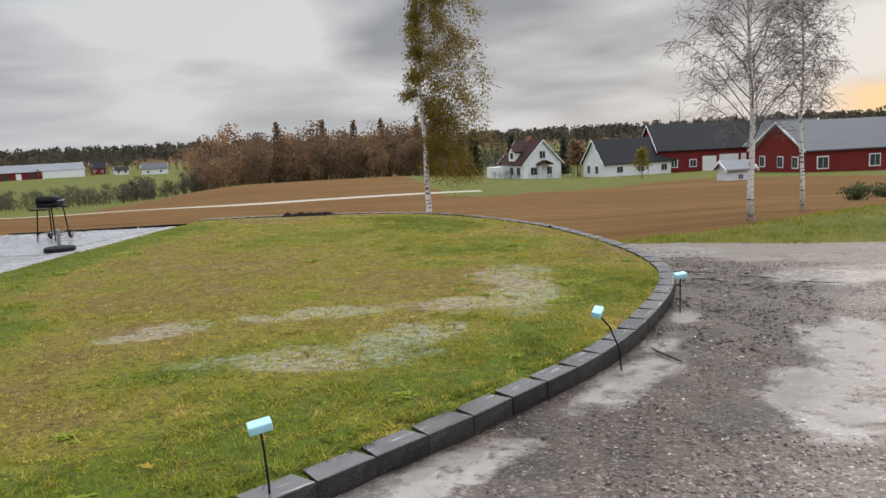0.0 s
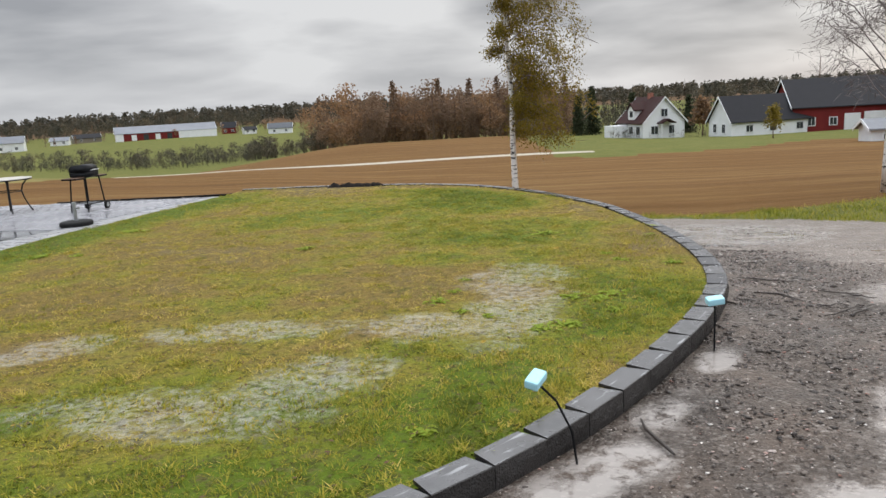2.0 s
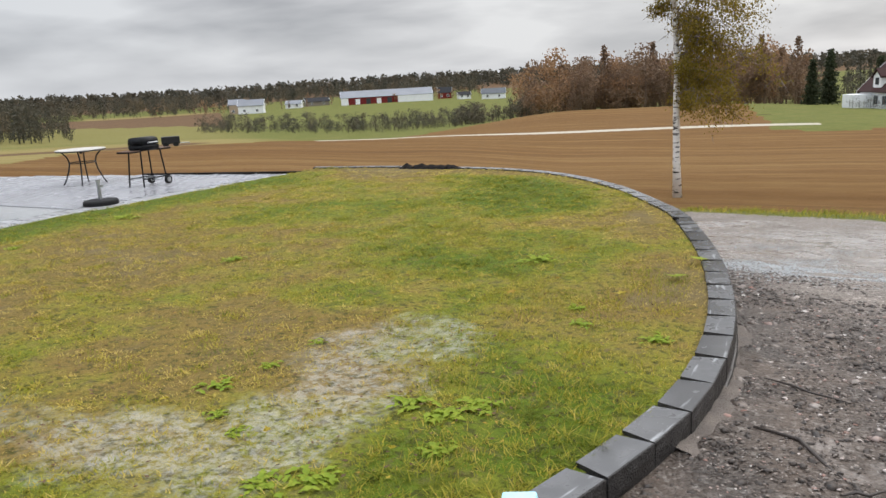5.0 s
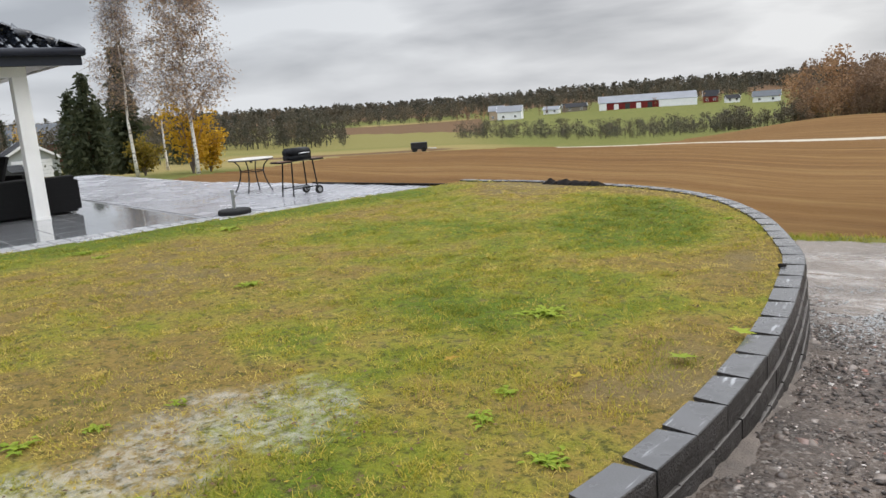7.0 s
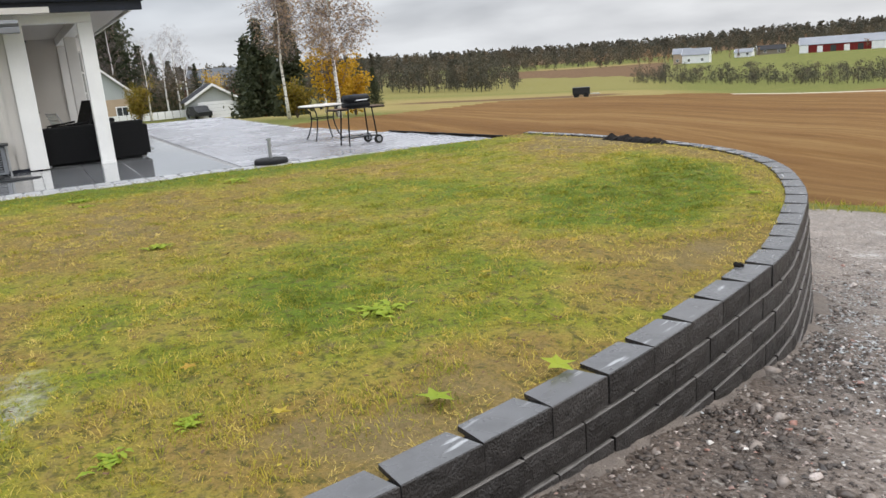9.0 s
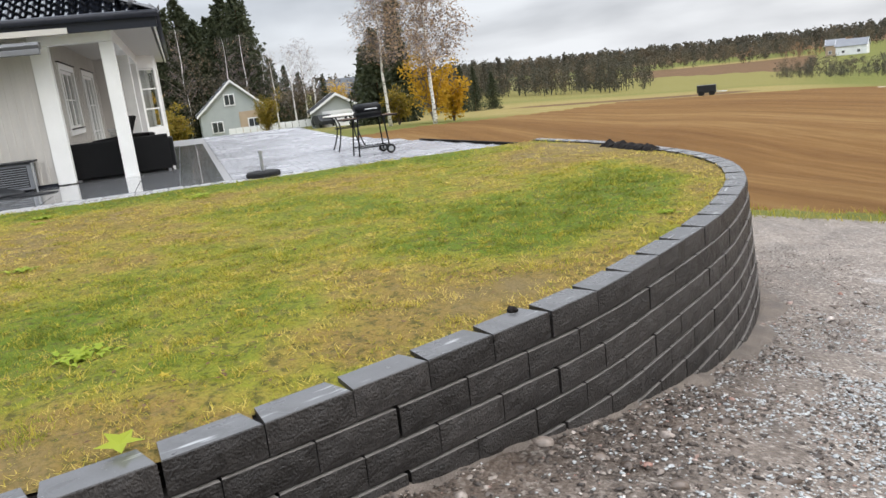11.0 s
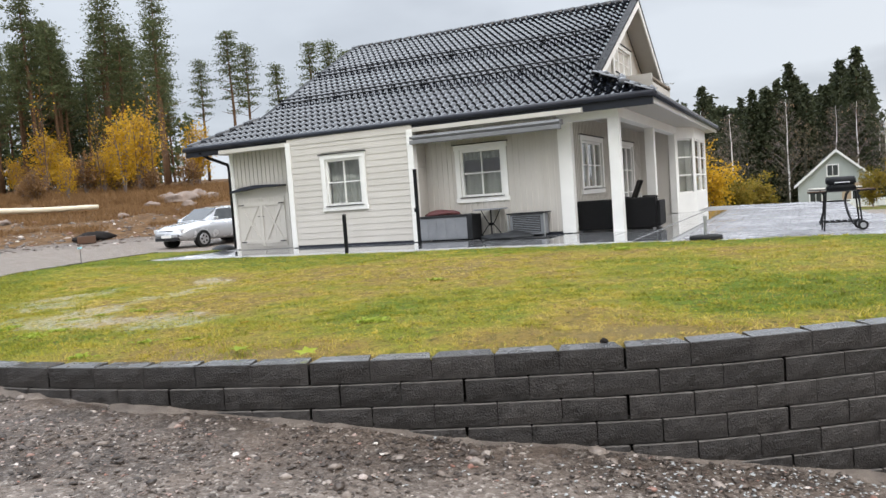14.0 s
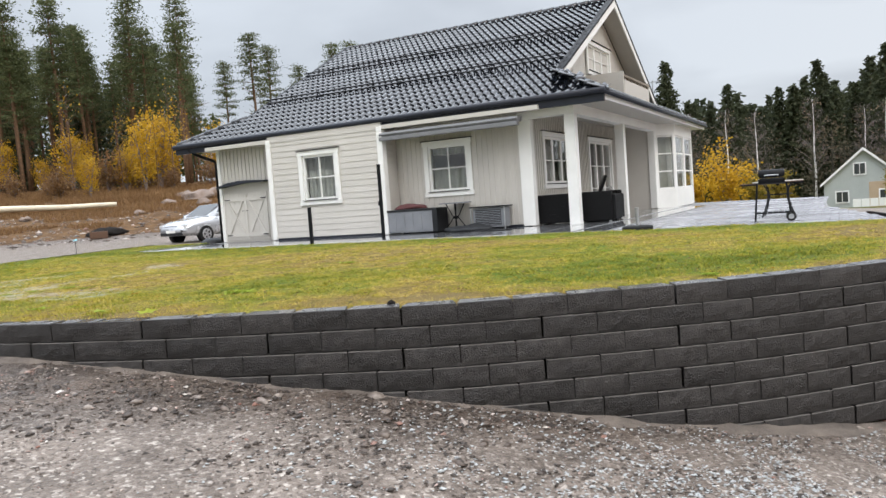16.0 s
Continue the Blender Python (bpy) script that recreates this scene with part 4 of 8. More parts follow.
def joined_slabs(name, places, lx, ly, mat, parent):
    """Far pavers as one mesh: a bevelled top and four skirts each."""
    p = np.array(places)
    n = len(p)
    c, s = np.cos(np.radians(p[:, 3])), np.sin(np.radians(p[:, 3]))
    vs = []
    for lift, ins in ((-0.03, 0.0), (-0.003, 0.0), (0.0, 0.004)):
        for sx, sy in ((-1, -1), (1, -1), (1, 1), (-1, 1)):
            u, v = sx * (lx / 2 - ins), sy * (ly / 2 - ins)
            vs.append(np.stack([p[:, 0] + u * c - v * s, p[:, 1] + u * s + v * c, p[:, 2] + lift], 1))
    v = np.stack(vs, 1).reshape(-1, 3)
    base = (np.arange(n) * 12)[:, None, None]
    loc = [(8, 9, 10, 11)]
    for r in (0, 4):
        loc += [(r + k, r + (k + 1) % 4, r + 4 + (k + 1) % 4, r + 4 + k) for k in range(4)]
    f = (base + np.array(loc)[None]).reshape(-1, 4)
    ob = new(name, array_mesh(name, v, f, mat))
    ob.parent = parent
    return tagged(ob, kind="stuff")


def build_pavers():
    rng = random.Random(11)
    turn = math.degrees(math.atan2(0.055, 1.0))
    # cobble border along the turf
    me = [slab_mesh("cobble", 0.27, 0.20, 0.06, M["cobble"], 0.018) for _ in range(1)]
    y = -5.0
    while y < 10.6:
        for k in range(2):
            lay("cobble", me[0], patio, patio_x(y) - 0.16 - 0.285 * k, y, patio_z(y) + rng.uniform(-0.003, 0.004), -turn + rng.uniform(-2, 2), (rng.uniform(-1, 1), rng.uniform(-1, 1)))
        y += 0.212
    # herringbone-free running bond beyond the porch slabs
    near, far = [], []
    lx, ly = 0.21, 0.14
    r = 0
    y = 6.46
    while y < 10.6:
        x = patio_x(y) - 0.72 - (r % 2) * lx / 2
        while x > -24.8:
            edge = 10.72 + 0.165 * (x + 9.45) if x > -16.5 else 9.4
            if y < edge and x + (y - 6.4) * 0.9 > -25.6 + max(0, y - 7) * 1.0:
                q = (x, y, patio_z(y) + rng.uniform(-0.001, 0.001), rng.uniform(-0.4, 0.4))
                (near if x > -12.2 and y < 8.6 else far).append(q)
            x -= lx + 0.004
        y += ly + 0.004
        r += 1
    pm = slab_mesh("paver", lx, ly, 0.06, M["paver"], 0.004)
    near.sort(key=lambda q: -q[0])
    for q in near[:300]:
        lay("paver", pm, patio, *q)
    joined_slabs("far_pavers", near[300:] + far, lx, ly, M["paver"], patio)
    # big smooth slabs along the house
    sm = slab_mesh("slab", 0.6, 0.6, 0.05, M["slab"], 0.004)
    y = -4.9
    while y < 6.2:
        x = patio_x(y) - 0.58 - 0.3
        while x > -21.0:
            if not (x < -12.9 and y < 0.3) and not (x < -13.5 and y < 3.6):
                lay("slab", sm, patio, x, y + 0.0, patio_z(y) + 0.001)
            x -= 0.604
        y += 0.604


# ---- retaining wall ----
COURSE, BLOCK = 0.133, 0.352


def block_mesh(name, seed, mat, cap):
    """A wedge-shaped split-face block: origin at the middle of the front top edge, front faces -y."""
    rng = random.Random(seed)
    bm = bmesh.new()
    w, wb, dp, h = BLOCK - 0.006, BLOCK - 0.062, 0.165, COURSE - 0.008
    nx, nz = 6, 3
    front = []
    for k in range(nz + 1):
        row = []
        for j in range(nx + 1):
            e = (j in (0, nx)) or (k in (0, nz))
            out = 0.004 if e else -rng.uniform(-0.003, 0.007)
            row.append(bm.verts.new((-w / 2 + w * j / nx, out, -h + h * k / nz)))
        front.append(row)
    for k in range(nz):
        for j in range(nx):
            bm.faces.new((front[k][j], front[k][j + 1], front[k + 1][j + 1], front[k + 1][j]))
    bt = [bm.verts.new((-wb / 2, dp, 0)), bm.verts.new((wb / 2, dp, 0))]
    bb = [bm.verts.new((-wb / 2, dp, -h)), bm.verts.new((wb / 2, dp, -h))]
    # chamfer behind the split face
    ch = [bm.verts.new((-w / 2 + 0.002, 0.010, 0.0)), bm.verts.new((w / 2 - 0.004, 0.010, 0.0))]
    for v in front[nz]:
        v.co.z -= 0.003
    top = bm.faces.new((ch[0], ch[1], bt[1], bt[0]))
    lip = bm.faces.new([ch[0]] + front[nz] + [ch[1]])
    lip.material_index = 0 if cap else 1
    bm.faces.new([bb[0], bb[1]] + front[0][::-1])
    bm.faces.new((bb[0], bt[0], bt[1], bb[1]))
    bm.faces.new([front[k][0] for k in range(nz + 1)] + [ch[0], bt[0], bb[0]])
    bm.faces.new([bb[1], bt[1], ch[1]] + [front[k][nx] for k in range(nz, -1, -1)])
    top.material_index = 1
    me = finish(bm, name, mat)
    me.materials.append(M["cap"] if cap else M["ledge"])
    return me


def build_wall():
    wall = root("retaining_wall", (-1.6, 6.0, TOP - 1.2), "curved retaining wall of charcoal split-face concrete blocks", "retaining wall", kind="structure")
    inv = chain(wall).inverted()
    line = smooth_line(WALL_LINE, 0.01)
    t = np.gradient(line, axis=0)
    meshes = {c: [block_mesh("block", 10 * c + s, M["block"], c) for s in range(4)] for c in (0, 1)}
    rng = random.Random(4)
    # the joints of the top course fall where a joint was seen at y = 6.60
    s_ref = int(np.argmin(np.hypot(line[:, 0] + 1.78, line[:, 1] - 6.60)))
    step = BLOCK * 100
    for course in range(8):
        off = s_ref + step * (0.5 + 0.5 * (course % 2))
        k = off % step
        while k < len(line) - 10:
            i = int(k)
            x, y = line[i]
            g = float(land(x + t[i, 1] * 15, y - t[i, 0] * 15))
            z = TOP - COURSE * course
            if course == 0 or (z > g - 0.10 and x > -7.6):
                out = Vector((t[i, 1], -t[i, 0])).normalized()
                rz = math.degrees(math.atan2(t[i, 1], t[i, 0]))
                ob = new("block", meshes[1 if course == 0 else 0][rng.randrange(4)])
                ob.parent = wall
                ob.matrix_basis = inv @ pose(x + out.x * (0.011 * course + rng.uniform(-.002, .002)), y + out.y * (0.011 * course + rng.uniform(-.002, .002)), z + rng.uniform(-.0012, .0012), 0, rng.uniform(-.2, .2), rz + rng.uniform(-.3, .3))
            k += step
    # dark drainage earth behind the blocks
    bm = bmesh.new()
    a, b = wall_inset(0.09), wall_inset(0.17)
    ta = [bm.verts.new((p, q, TOP - 0.03)) for p, q in a]
    ba = [bm.verts.new((p, q, TOP - 1.4)) for p, q in a]
    tb = [bm.verts.new((p, q, TOP - 0.03)) for p, q in b]
    for k in range(len(a) - 1):
        bm.faces.new((ta[k], ta[k + 1], ba[k + 1], ba[k]))
        bm.faces.new((ta[k], tb[k], tb[k + 1], ta[k + 1]))
    wpart("backfill", bm, M["tarp"], wall)


# ---- the house ----
FX, RX, SX = -12.63, -13.23, -13.06          # cladding planes: garage front, recess, shed
BASE, EAVE = -0.28, 2.30
RIDGE_X, RIDGE_Z = -19.1, 5.52
EAVE_X, EAVE_Y, VERGE = -12.75, 5.70, 4.42
PORCH_Y = 3.95
SLOPE = (RIDGE_Z - EAVE) / (EAVE_X - RIDGE_X)

house = root("house", (-18.0, 0.0, BASE), "grey-beige timber house with a black tiled roof and white trim", "house", kind="structure")


def wall_with_holes(axis, plane, depth, a0, a1, z0, z1, holes):
    """A wall of the given thickness with rectangular openings; axis 0: its plane is x = plane, axis 1: y = plane."""
    bm = bmesh.new()
    us = sorted({a0, a1, *[h[0] for h in holes], *[h[1] for h in holes]})
    zs = sorted({z0, z1, *[h[2] for h in holes], *[h[3] for h in holes]})
    for u0, u1 in zip(us, us[1:]):
        for w0, w1 in zip(zs, zs[1:]):
            mu, mw = (u0 + u1) / 2, (w0 + w1) / 2
            if any(h[0] < mu < h[1] and h[2] < mw < h[3] for h in holes):
                continue
            if axis == 0:
                add_box(bm, (plane - depth, u0, w0), (plane, u1, w1))
            else:
                add_box(bm, (u0, plane - depth, w0), (u1, plane, w1))
    bmesh.ops.remove_doubles(bm, verts=bm.verts, dist=1e-5)
    return bm


def put(axis, plane, out, u, w):
    """World point at u along a wall, height w and out metres in front of it."""
    return (plane + out, u, w) if axis == 0 else (u, plane + out, w)


def wbox(axis, plane, o0, o1, u0, u1, w0, w1, bevel=0.0):
    a, b = put(axis, plane, o0, u0, w0), put(axis, plane, o1, u1, w1)
    return box([min(p, q) for p, q in zip(a, b)], [max(p, q) for p, q in zip(a, b)], bevel)


def boards(parent, axis, plane, u0, u1, z0, z1, holes, upright, pitch, mat):
    """Cladding, board by board, cut round the openings."""
    lo, hi = (u0, u1) if upright else (z0, z1)
    n = max(1, round((hi - lo) / pitch))
    pitch = (hi - lo) / n
    for k in range(n):
        a, b = lo + k * pitch, lo + (k + 1) * pitch
        spans = [(z0, z1)] if upright else [(u0, u1)]
        for h in holes:
            p, q, r, s = (h[0], h[1], h[2], h[3]) if upright else (h[2], h[3], h[0], h[1])
            if p < b - 0.01 and q > a + 0.01:
                nxt = []
                for c, d in spans:
                    if r > c: nxt.append((c, min(r, d)))
                    if s < d: nxt.append((max(s, c), d))
                spans = nxt
        for c, d in spans:
            if d - c < 0.03:
                continue
            bm = bmesh.new()
            if upright:
                # board and overlapping batten
                for (p, q, o0, o1) in ((a, b - 0.004, 0.0, 0.014), (a - 0.022, a + 0.022, 0.014, 0.034)):
                    x0, x1 = put(axis, plane, o0, p, c), put(axis, plane, o1, q, d)
                    add_box(bm, [min(m_, n_) for m_, n_ in zip(x0, x1)], [max(m_, n_) for m_, n_ in zip(x0, x1)])
            else:
                # bevelled weatherboard, thicker at its foot
                prof = [(0.0, a), (0.020, a), (0.021, a + 0.006), (0.011, b + 0.005), (0.0, b + 0.005)]
                p0 = [bm.verts.new(put(axis, plane, o, c, z)) for o, z in prof]
                p1 = [bm.verts.new(put(axis, plane, o, d, z)) for o, z in prof]
                bm.faces.new(p0); bm.faces.new(p1[::-1])
                for i in range(5):
                    j = (i + 1) % 5
                    bm.faces.new((p0[i], p1[i], p1[j], p0[j]))
            wpart("board", bm, mat, parent)


def window(name, axis, plane, u0, u1, w0, w1, cols, rows, parent, casements=1, curtain=0.0, trim=0.11, label="white-framed window with glazing bars"):
    """A window in an opening: outer trim, head and sill, frame, bars, panes."""
    win = new(name)
    win.parent = parent
    win.matrix_basis = chain(parent).inverted() @ Matrix.Translation(put(axis, plane, 0, (u0 + u1) / 2, w0))
    tagged(win, label, "window", kind="structure") if parent is None else tagged(win, label)
    T = trim
    bm = bmesh.new()
    def slab(o0, o1, a, b, c, d):
        x0, x1 = put(axis, plane, o0, a, c), put(axis, plane, o1, b, d)
        add_box(bm, [min(m_, n_) for m_, n_ in zip(x0, x1)], [max(m_, n_) for m_, n_ in zip(x0, x1)], 0.004)
    slab(0.012, 0.055, u0 - T, u0, w0 - 0.02, w1 + 0.02)
    slab(0.012, 0.055, u1, u1 + T, w0 - 0.02, w1 + 0.02)
    slab(0.012, 0.057, u0 - T - 0.02, u1 + T + 0.02, w1, w1 + T)
    slab(0.012, 0.057, u0 - T - 0.02, u1 + T + 0.02, w0 - T * 0.9, w0)
    wpart("window_trim", bm, M["white"], win)
    bm = bmesh.new()
    slab(0.0, 0.085, u0 - T - 0.04, u1 + T + 0.04, w1 + T, w1 + T + 0.018)
    slab(0.0, 0.085, u0 - 0.03, u1 + 0.03, w0 + 0.002, w0 + 0.016)
    wpart("flashing", bm, M["black_metal"], win, "dark metal flashing")
    step = (u1 - u0) / casements
    for c in range(casements):
        a, b = u0 + c * step, u0 + (c + 1) * step
        F = 0.055
        bm = bmesh.new()
        slab(-0.06, 0.01, a, a + F, w0 + 0.017, w1)
        slab(-0.06, 0.01, b - F, b, w0 + 0.017, w1)
        slab(-0.06, 0.01, a + F, b - F, w1 - F, w1)
        slab(-0.06, 0.01, a + F, b - F, w0 + 0.017, w0 + F + 0.012)
        g0, g1, h0, h1 = a + F, b - F, w0 + F + 0.012, w1 - F
        for k in range(1, cols):
            u = g0 + (g1 - g0) * k / cols
            slab(-0.045, 0.004, u - 0.012, u + 0.012, h0, h1)
        for k in range(1, rows):
            w = h0 + (h1 - h0) * k / rows
            slab(-0.044, 0.003, g0, g1, w - 0.012, w + 0.012)
        fr = wpart("window_frame", bm, M["white"], win)
        for i in range(cols):
            for j in range(rows):
                p = wbox(axis, plane, -0.030, -0.024, g0 + (g1 - g0) * i / cols, g0 + (g1 - g0) * (i + 1) / cols, h0 + (h1 - h0) * j / rows, h0 + (h1 - h0) * (j + 1) / rows)
                wpart("pane", p, M["glass"], win).visible_shadow = False
        if curtain:
            bm = bmesh.new()
            nf = 26
            for part_ in ((0.0, curtain), (1 - 0.35 * curtain, 1.0)):
                lo_, hi_ = h0 + (h1 - h0) * part_[0], h0 + (h1 - h0) * part_[1]
                vs = []
                for k in range(nf + 1):
                    o = -0.12 + 0.012 * math.sin(k * 1.7)
                    u = g0 + (g1 - g0) * k / nf
                    vs.append((bm.verts.new(put(axis, plane, o, u, lo_)), bm.verts.new(put(axis, plane, o, u, hi_))))
                for k in range(nf):
                    bm.faces.new((vs[k][0], vs[k + 1][0], vs[k + 1][1], vs[k][1]))
            wpart("curtain", bm, M["curtain"], win, "pale curtain")
    return win


W1 = (-1.57, -0.63, 0.63, 1.70)
W2 = (1.51, 2.48, 0.60, 1.64)
PW = (-15.85, -14.05, 0.60, 1.66)
PD = (-19.55, -17.50, -0.22, 1.68)


def build_house():
    body = new("walls")
    body.parent = house
    # load-bearing walls behind the cladding
    for name, bm in (
        ("garage_wall", wall_with_holes(0, FX, 0.2, -2.60, 0.66, BASE, EAVE, [W1])),
        ("recess_wall", wall_with_holes(0, RX, 0.2, 0.66, PORCH_Y, BASE, EAVE, [W2])),
        ("return_wall", box((RX - 0.2, 0.46, BASE), (FX - 0.2, 0.658, EAVE))),
        ("shed_wall", wall_with_holes(0, SX, 0.2, -4.62, -2.60, BASE, EAVE, [])),
        ("porch_wall", wall_with_holes(1, PORCH_Y, 0.2, -20.9, RX - 0.2, BASE, EAVE + 0.3, [PW, PD])),
        ("end_wall", box((-25.0, -4.62, BASE), (SX - 0.2, -4.42, EAVE))),
        ("back_wall", box((-25.0, -4.42, BASE), (-24.8, PORCH_Y, EAVE))),
        ("bay_side_wall", box((-20.9, PORCH_Y, BASE), (-20.72, 4.9, EAVE))),
    ):
        wpart(name, bm, M["wall_paint"] if name != "room" else M["room"], house)
    boards(house, 0, FX, -2.50, 0.56, BASE + 0.06, 2.14, [(W1[0] - .1, W1[1] + .1, W1[2] - .1, W1[3] + .1)], False, 0.142, M["wall_paint"])
    boards(house, 0, RX, 0.80, 3.72, BASE + 0.06, 2.14, [(W2[0] - .1, W2[1] + .1, W2[2] - .1, W2[3] + .1)], True, 0.125, M["wall_paint"])
    boards(house, 0, SX, -4.60, -2.62, 1.27, 2.14, [], True, 0.125, M["wall_paint"])
    boards(house, 0, SX, -4.60, -2.62, BASE + 0.06, 1.26, [(-4.5, -3.07, -1, 1.3)], True, 0.125, M["wall_paint"])
    boards(house, 1, PORCH_Y, -20.7, -13.45, BASE + 0.06, 2.14, [(PW[0] - .1, PW[1] + .1, PW[2] - .1, PW[3] + .1), (PD[0] - .1, PD[1] + .1, PD[2] - .1, PD[3] + .1)], True, 0.125, M["wall_paint"])
    # side of the garage front that faces the recess
    bm = bmesh.new()
    for k in range(17):
        a = BASE + 0.06 + k * 0.1424
        add_box(bm, (RX + 0.02, 0.66, a), (FX - 0.12, 0.684 , a + 0.136))
    wpart("return_boards", bm, M["wall_paint"], house)
    for name, a, b in (("corner_board", (FX - 0.22, -2.63, BASE + .02), (FX + 0.045, -2.50, 2.16)), ("corner_board", (FX - 0.13, 0.56, BASE + .02), (FX + 0.045, 0.70, 2.16)),
                       ("corner_board", (RX - 0.14, 3.72, BASE + .02), (RX + 0.05, 4.0, 2.16)), ("corner_board", (SX - 0.05, -4.66, BASE + .02), (SX + 0.045, -4.56, 2.16)),
                       ("corner_board", (-20.95, 4.80, BASE + .02), (-20.68, 4.98, 2.16))):
        wpart(name, box(a, b, 0.006), M["white"], house, "white corner board")
    # dark plinth line
    wpart("plinth", box((FX - 0.05, -2.6, BASE - 0.05), (FX + 0.012, 0.64, BASE + 0.055)), M["fascia"], house, "dark plinth")
    wpart("plinth", box((RX - 0.05, 0.7, BASE - 0.05), (RX + 0.010, 3.9, BASE + 0.055)), M["fascia"], house, "dark plinth")
    window("window", 0, FX, *W1, 2, 2, house, curtain=0.98)
    window("window", 0, RX, *W2, 2, 2, house, curtain=0.48)
    window("window", 1, PORCH_Y, *PW, 1, 2, house, casements=3, curtain=0.3)
    window("patio_door", 1, PORCH_Y, *PD, 1, 3, house, casements=3, label="white glazed patio doors")
    # rooms behind the panes stay dark: ceiling and floor close the shell
    wpart("inner_floor", box((-24.9, -4.5, BASE - 0.04), (-13.4, 3.9, BASE + 0.02)), M["room"], house)
    wpart("inner_ceiling", box((-24.9, -4.5, 2.22), (-13.3, 3.9, 2.26)), M["room"], house)
    # porch posts
    for x, y in ((-13.18, 4.89), (-17.15, 4.89)):
        p = new("pillar")
        p.parent = house
        p.matrix_basis = chain(house).inverted() @ pose(x, y, BASE)
        part("shaft", box((-0.11, -0.11, 0.0), (0.11, 0.11, 2.258), 0.012), M["white"], p)
        part("foot", box((-0.114, -0.114, 0.0), (0.114, 0.114, 0.05), 0.006), M["white"], p)
        tagged(p, "square white porch pillar")
    # beams and soffit
    wpart("beam", box((-13.30, 3.9, 1.98), (-13.07, 5.0, 2.235), 0.008), M["white"], house)
    wpart("beam", box((-21.0, 4.78, 1.98), (-13.302, 5.0, 2.235), 0.008), M["white"], house)
    wpart("frieze_board", box((FX - 0.15, -4.62, 2.10), (FX + 0.028, 4.4, 2.19)), M["wall_paint"], house)
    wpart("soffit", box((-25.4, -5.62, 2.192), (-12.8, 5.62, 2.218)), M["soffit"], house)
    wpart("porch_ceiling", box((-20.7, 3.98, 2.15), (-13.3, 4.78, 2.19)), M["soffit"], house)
    # bay window: angled front at the porch's end
    bay = [(-20.95, 4.95), (-21.5, 5.42), (-24.4, 5.42), (-24.95, 4.9), (-24.95, 3.9), (-20.95, 3.9)]
    bm = prism(bay, 2, BASE, 0.28)
    wpart("bay_base", bm, M["white"], house)
    # added pale backing: blocks the view through the bay, stands for the panes' reflection
    inn = [(-21.1, 4.6), (-21.62, 5.12), (-24.3, 5.12), (-24.7, 4.7), (-24.7, 4.0), (-21.1, 4.0)]
    wpart("bay_backing", prism(inn, 2, 0.28, 1.86), M["curtain"], house, "added pale backing behind the bay panes, in place of their reflection")
    wpart("bay_head", prism(bay, 2, 1.86, 2.19), M["white"], house)
    for (p, q) in ((bay[0], bay[1]), (bay[1], (-22.95, 5.42)), ((-22.95, 5.42), bay[2])):
        p, q = Vector(p), Vector(q)
        d = (q - p).normalized()
        n = Vector((-d.y, d.x)) if d.x > 0 else Vector((d.y, -d.x))
        for w0, w1, z0, z1 in ((0, 0.09, 0.28, 1.86), ((q - p).length - 0.09, (q - p).length, 0.28, 1.86)):
            a, b = p + d * w0, p + d * w1
            wpart("bay_post", prism([tuple(a), tuple(b), tuple(b - n * 0.09), tuple(a - n * 0.09)], 2, z0, z1), M["white"], house)
        a, b = p + d * 0.09 - n * 0.04, q - d * 0.09 - n * 0.04
        wpart("pane", prism([tuple(a), tuple(b), tuple(b - n * 0.006), tuple(a - n * 0.006)], 2, 0.28, 1.86), M["glass"], house).visible_shadow = False
        for z in (0.30, 0.80, 1.32, 1.83):
            a, b = p + d * 0.08 - n * 0.025, q - d * 0.08 - n * 0.025
            wpart("glazing_bar", prism([tuple(a), tuple(b), tuple(b - n * 0.045), tuple(a - n * 0.045)], 2, z - 0.018, z + 0.018), M["white"], house)
    # shed door with a low arched canopy
    door = new("shed_door")
    door.parent = house
    door.matrix_basis = chain(house).inverted() @ pose(SX, -3.8, BASE)
    tagged(door, "grey double plank shed door with crossed braces under a low canopy")
    n = 9
    for k in range(n):
        a = -0.69 + 1.38 * k / n
        part("plank", box((0.0, a + 0.002, 0.06), (0.028, a + 1.38 / n - 0.002, 1.26), 0.003), M["wall_paint"], door)
    for z in (0.18, 1.10):
        part("rail", box((0.028, -0.67, z - 0.045), (0.05, 0.67, z + 0.045), 0.004), M["wall_paint"], door)
    part("meeting_strip", box((0.028, -0.035, 0.06), (0.054, 0.035, 1.26), 0.004), M["wall_paint"], door)
    for side in (-1, 1):
        for y0, y1 in ((0.10, 0.60), (0.60, 0.10)):
            part("brace", tube([(0.036, side * y0, 0.22), (0.036, side * y1, 1.06)], 0.028, 4), M["wall_paint"], door)
        for z in (0.18, 1.10):
            part("hinge", box((0.05, side * 0.6 - 0.08, z - 0.012), (0.06, side * 0.6 + 0.08, z + 0.012)), M["black_metal"], door, "black strap hinge")
        part("handle", tube([(0.055, side * 0.05, 0.80), (0.085, side * 0.05, 0.80), (0.085, side * 0.10, 0.80)], 0.008, 6), M["black_metal"], door, "black handle")
    bm = bmesh.new()
    prof = [(-0.8, 1.45), (-0.4, 1.54), (0.0, 1.57), (0.4, 1.56), (0.8, 1.53), (0.8, 1.50), (0.0, 1.50), (-0.8, 1.42)]
    add_prism(bm, prof, 0, 0.0, 0.22)
    part("canopy", bm, M["fascia"], door, "low dark arched canopy")
    # awning cassette over the recess window
    aw = new("awning")
    aw.parent = house
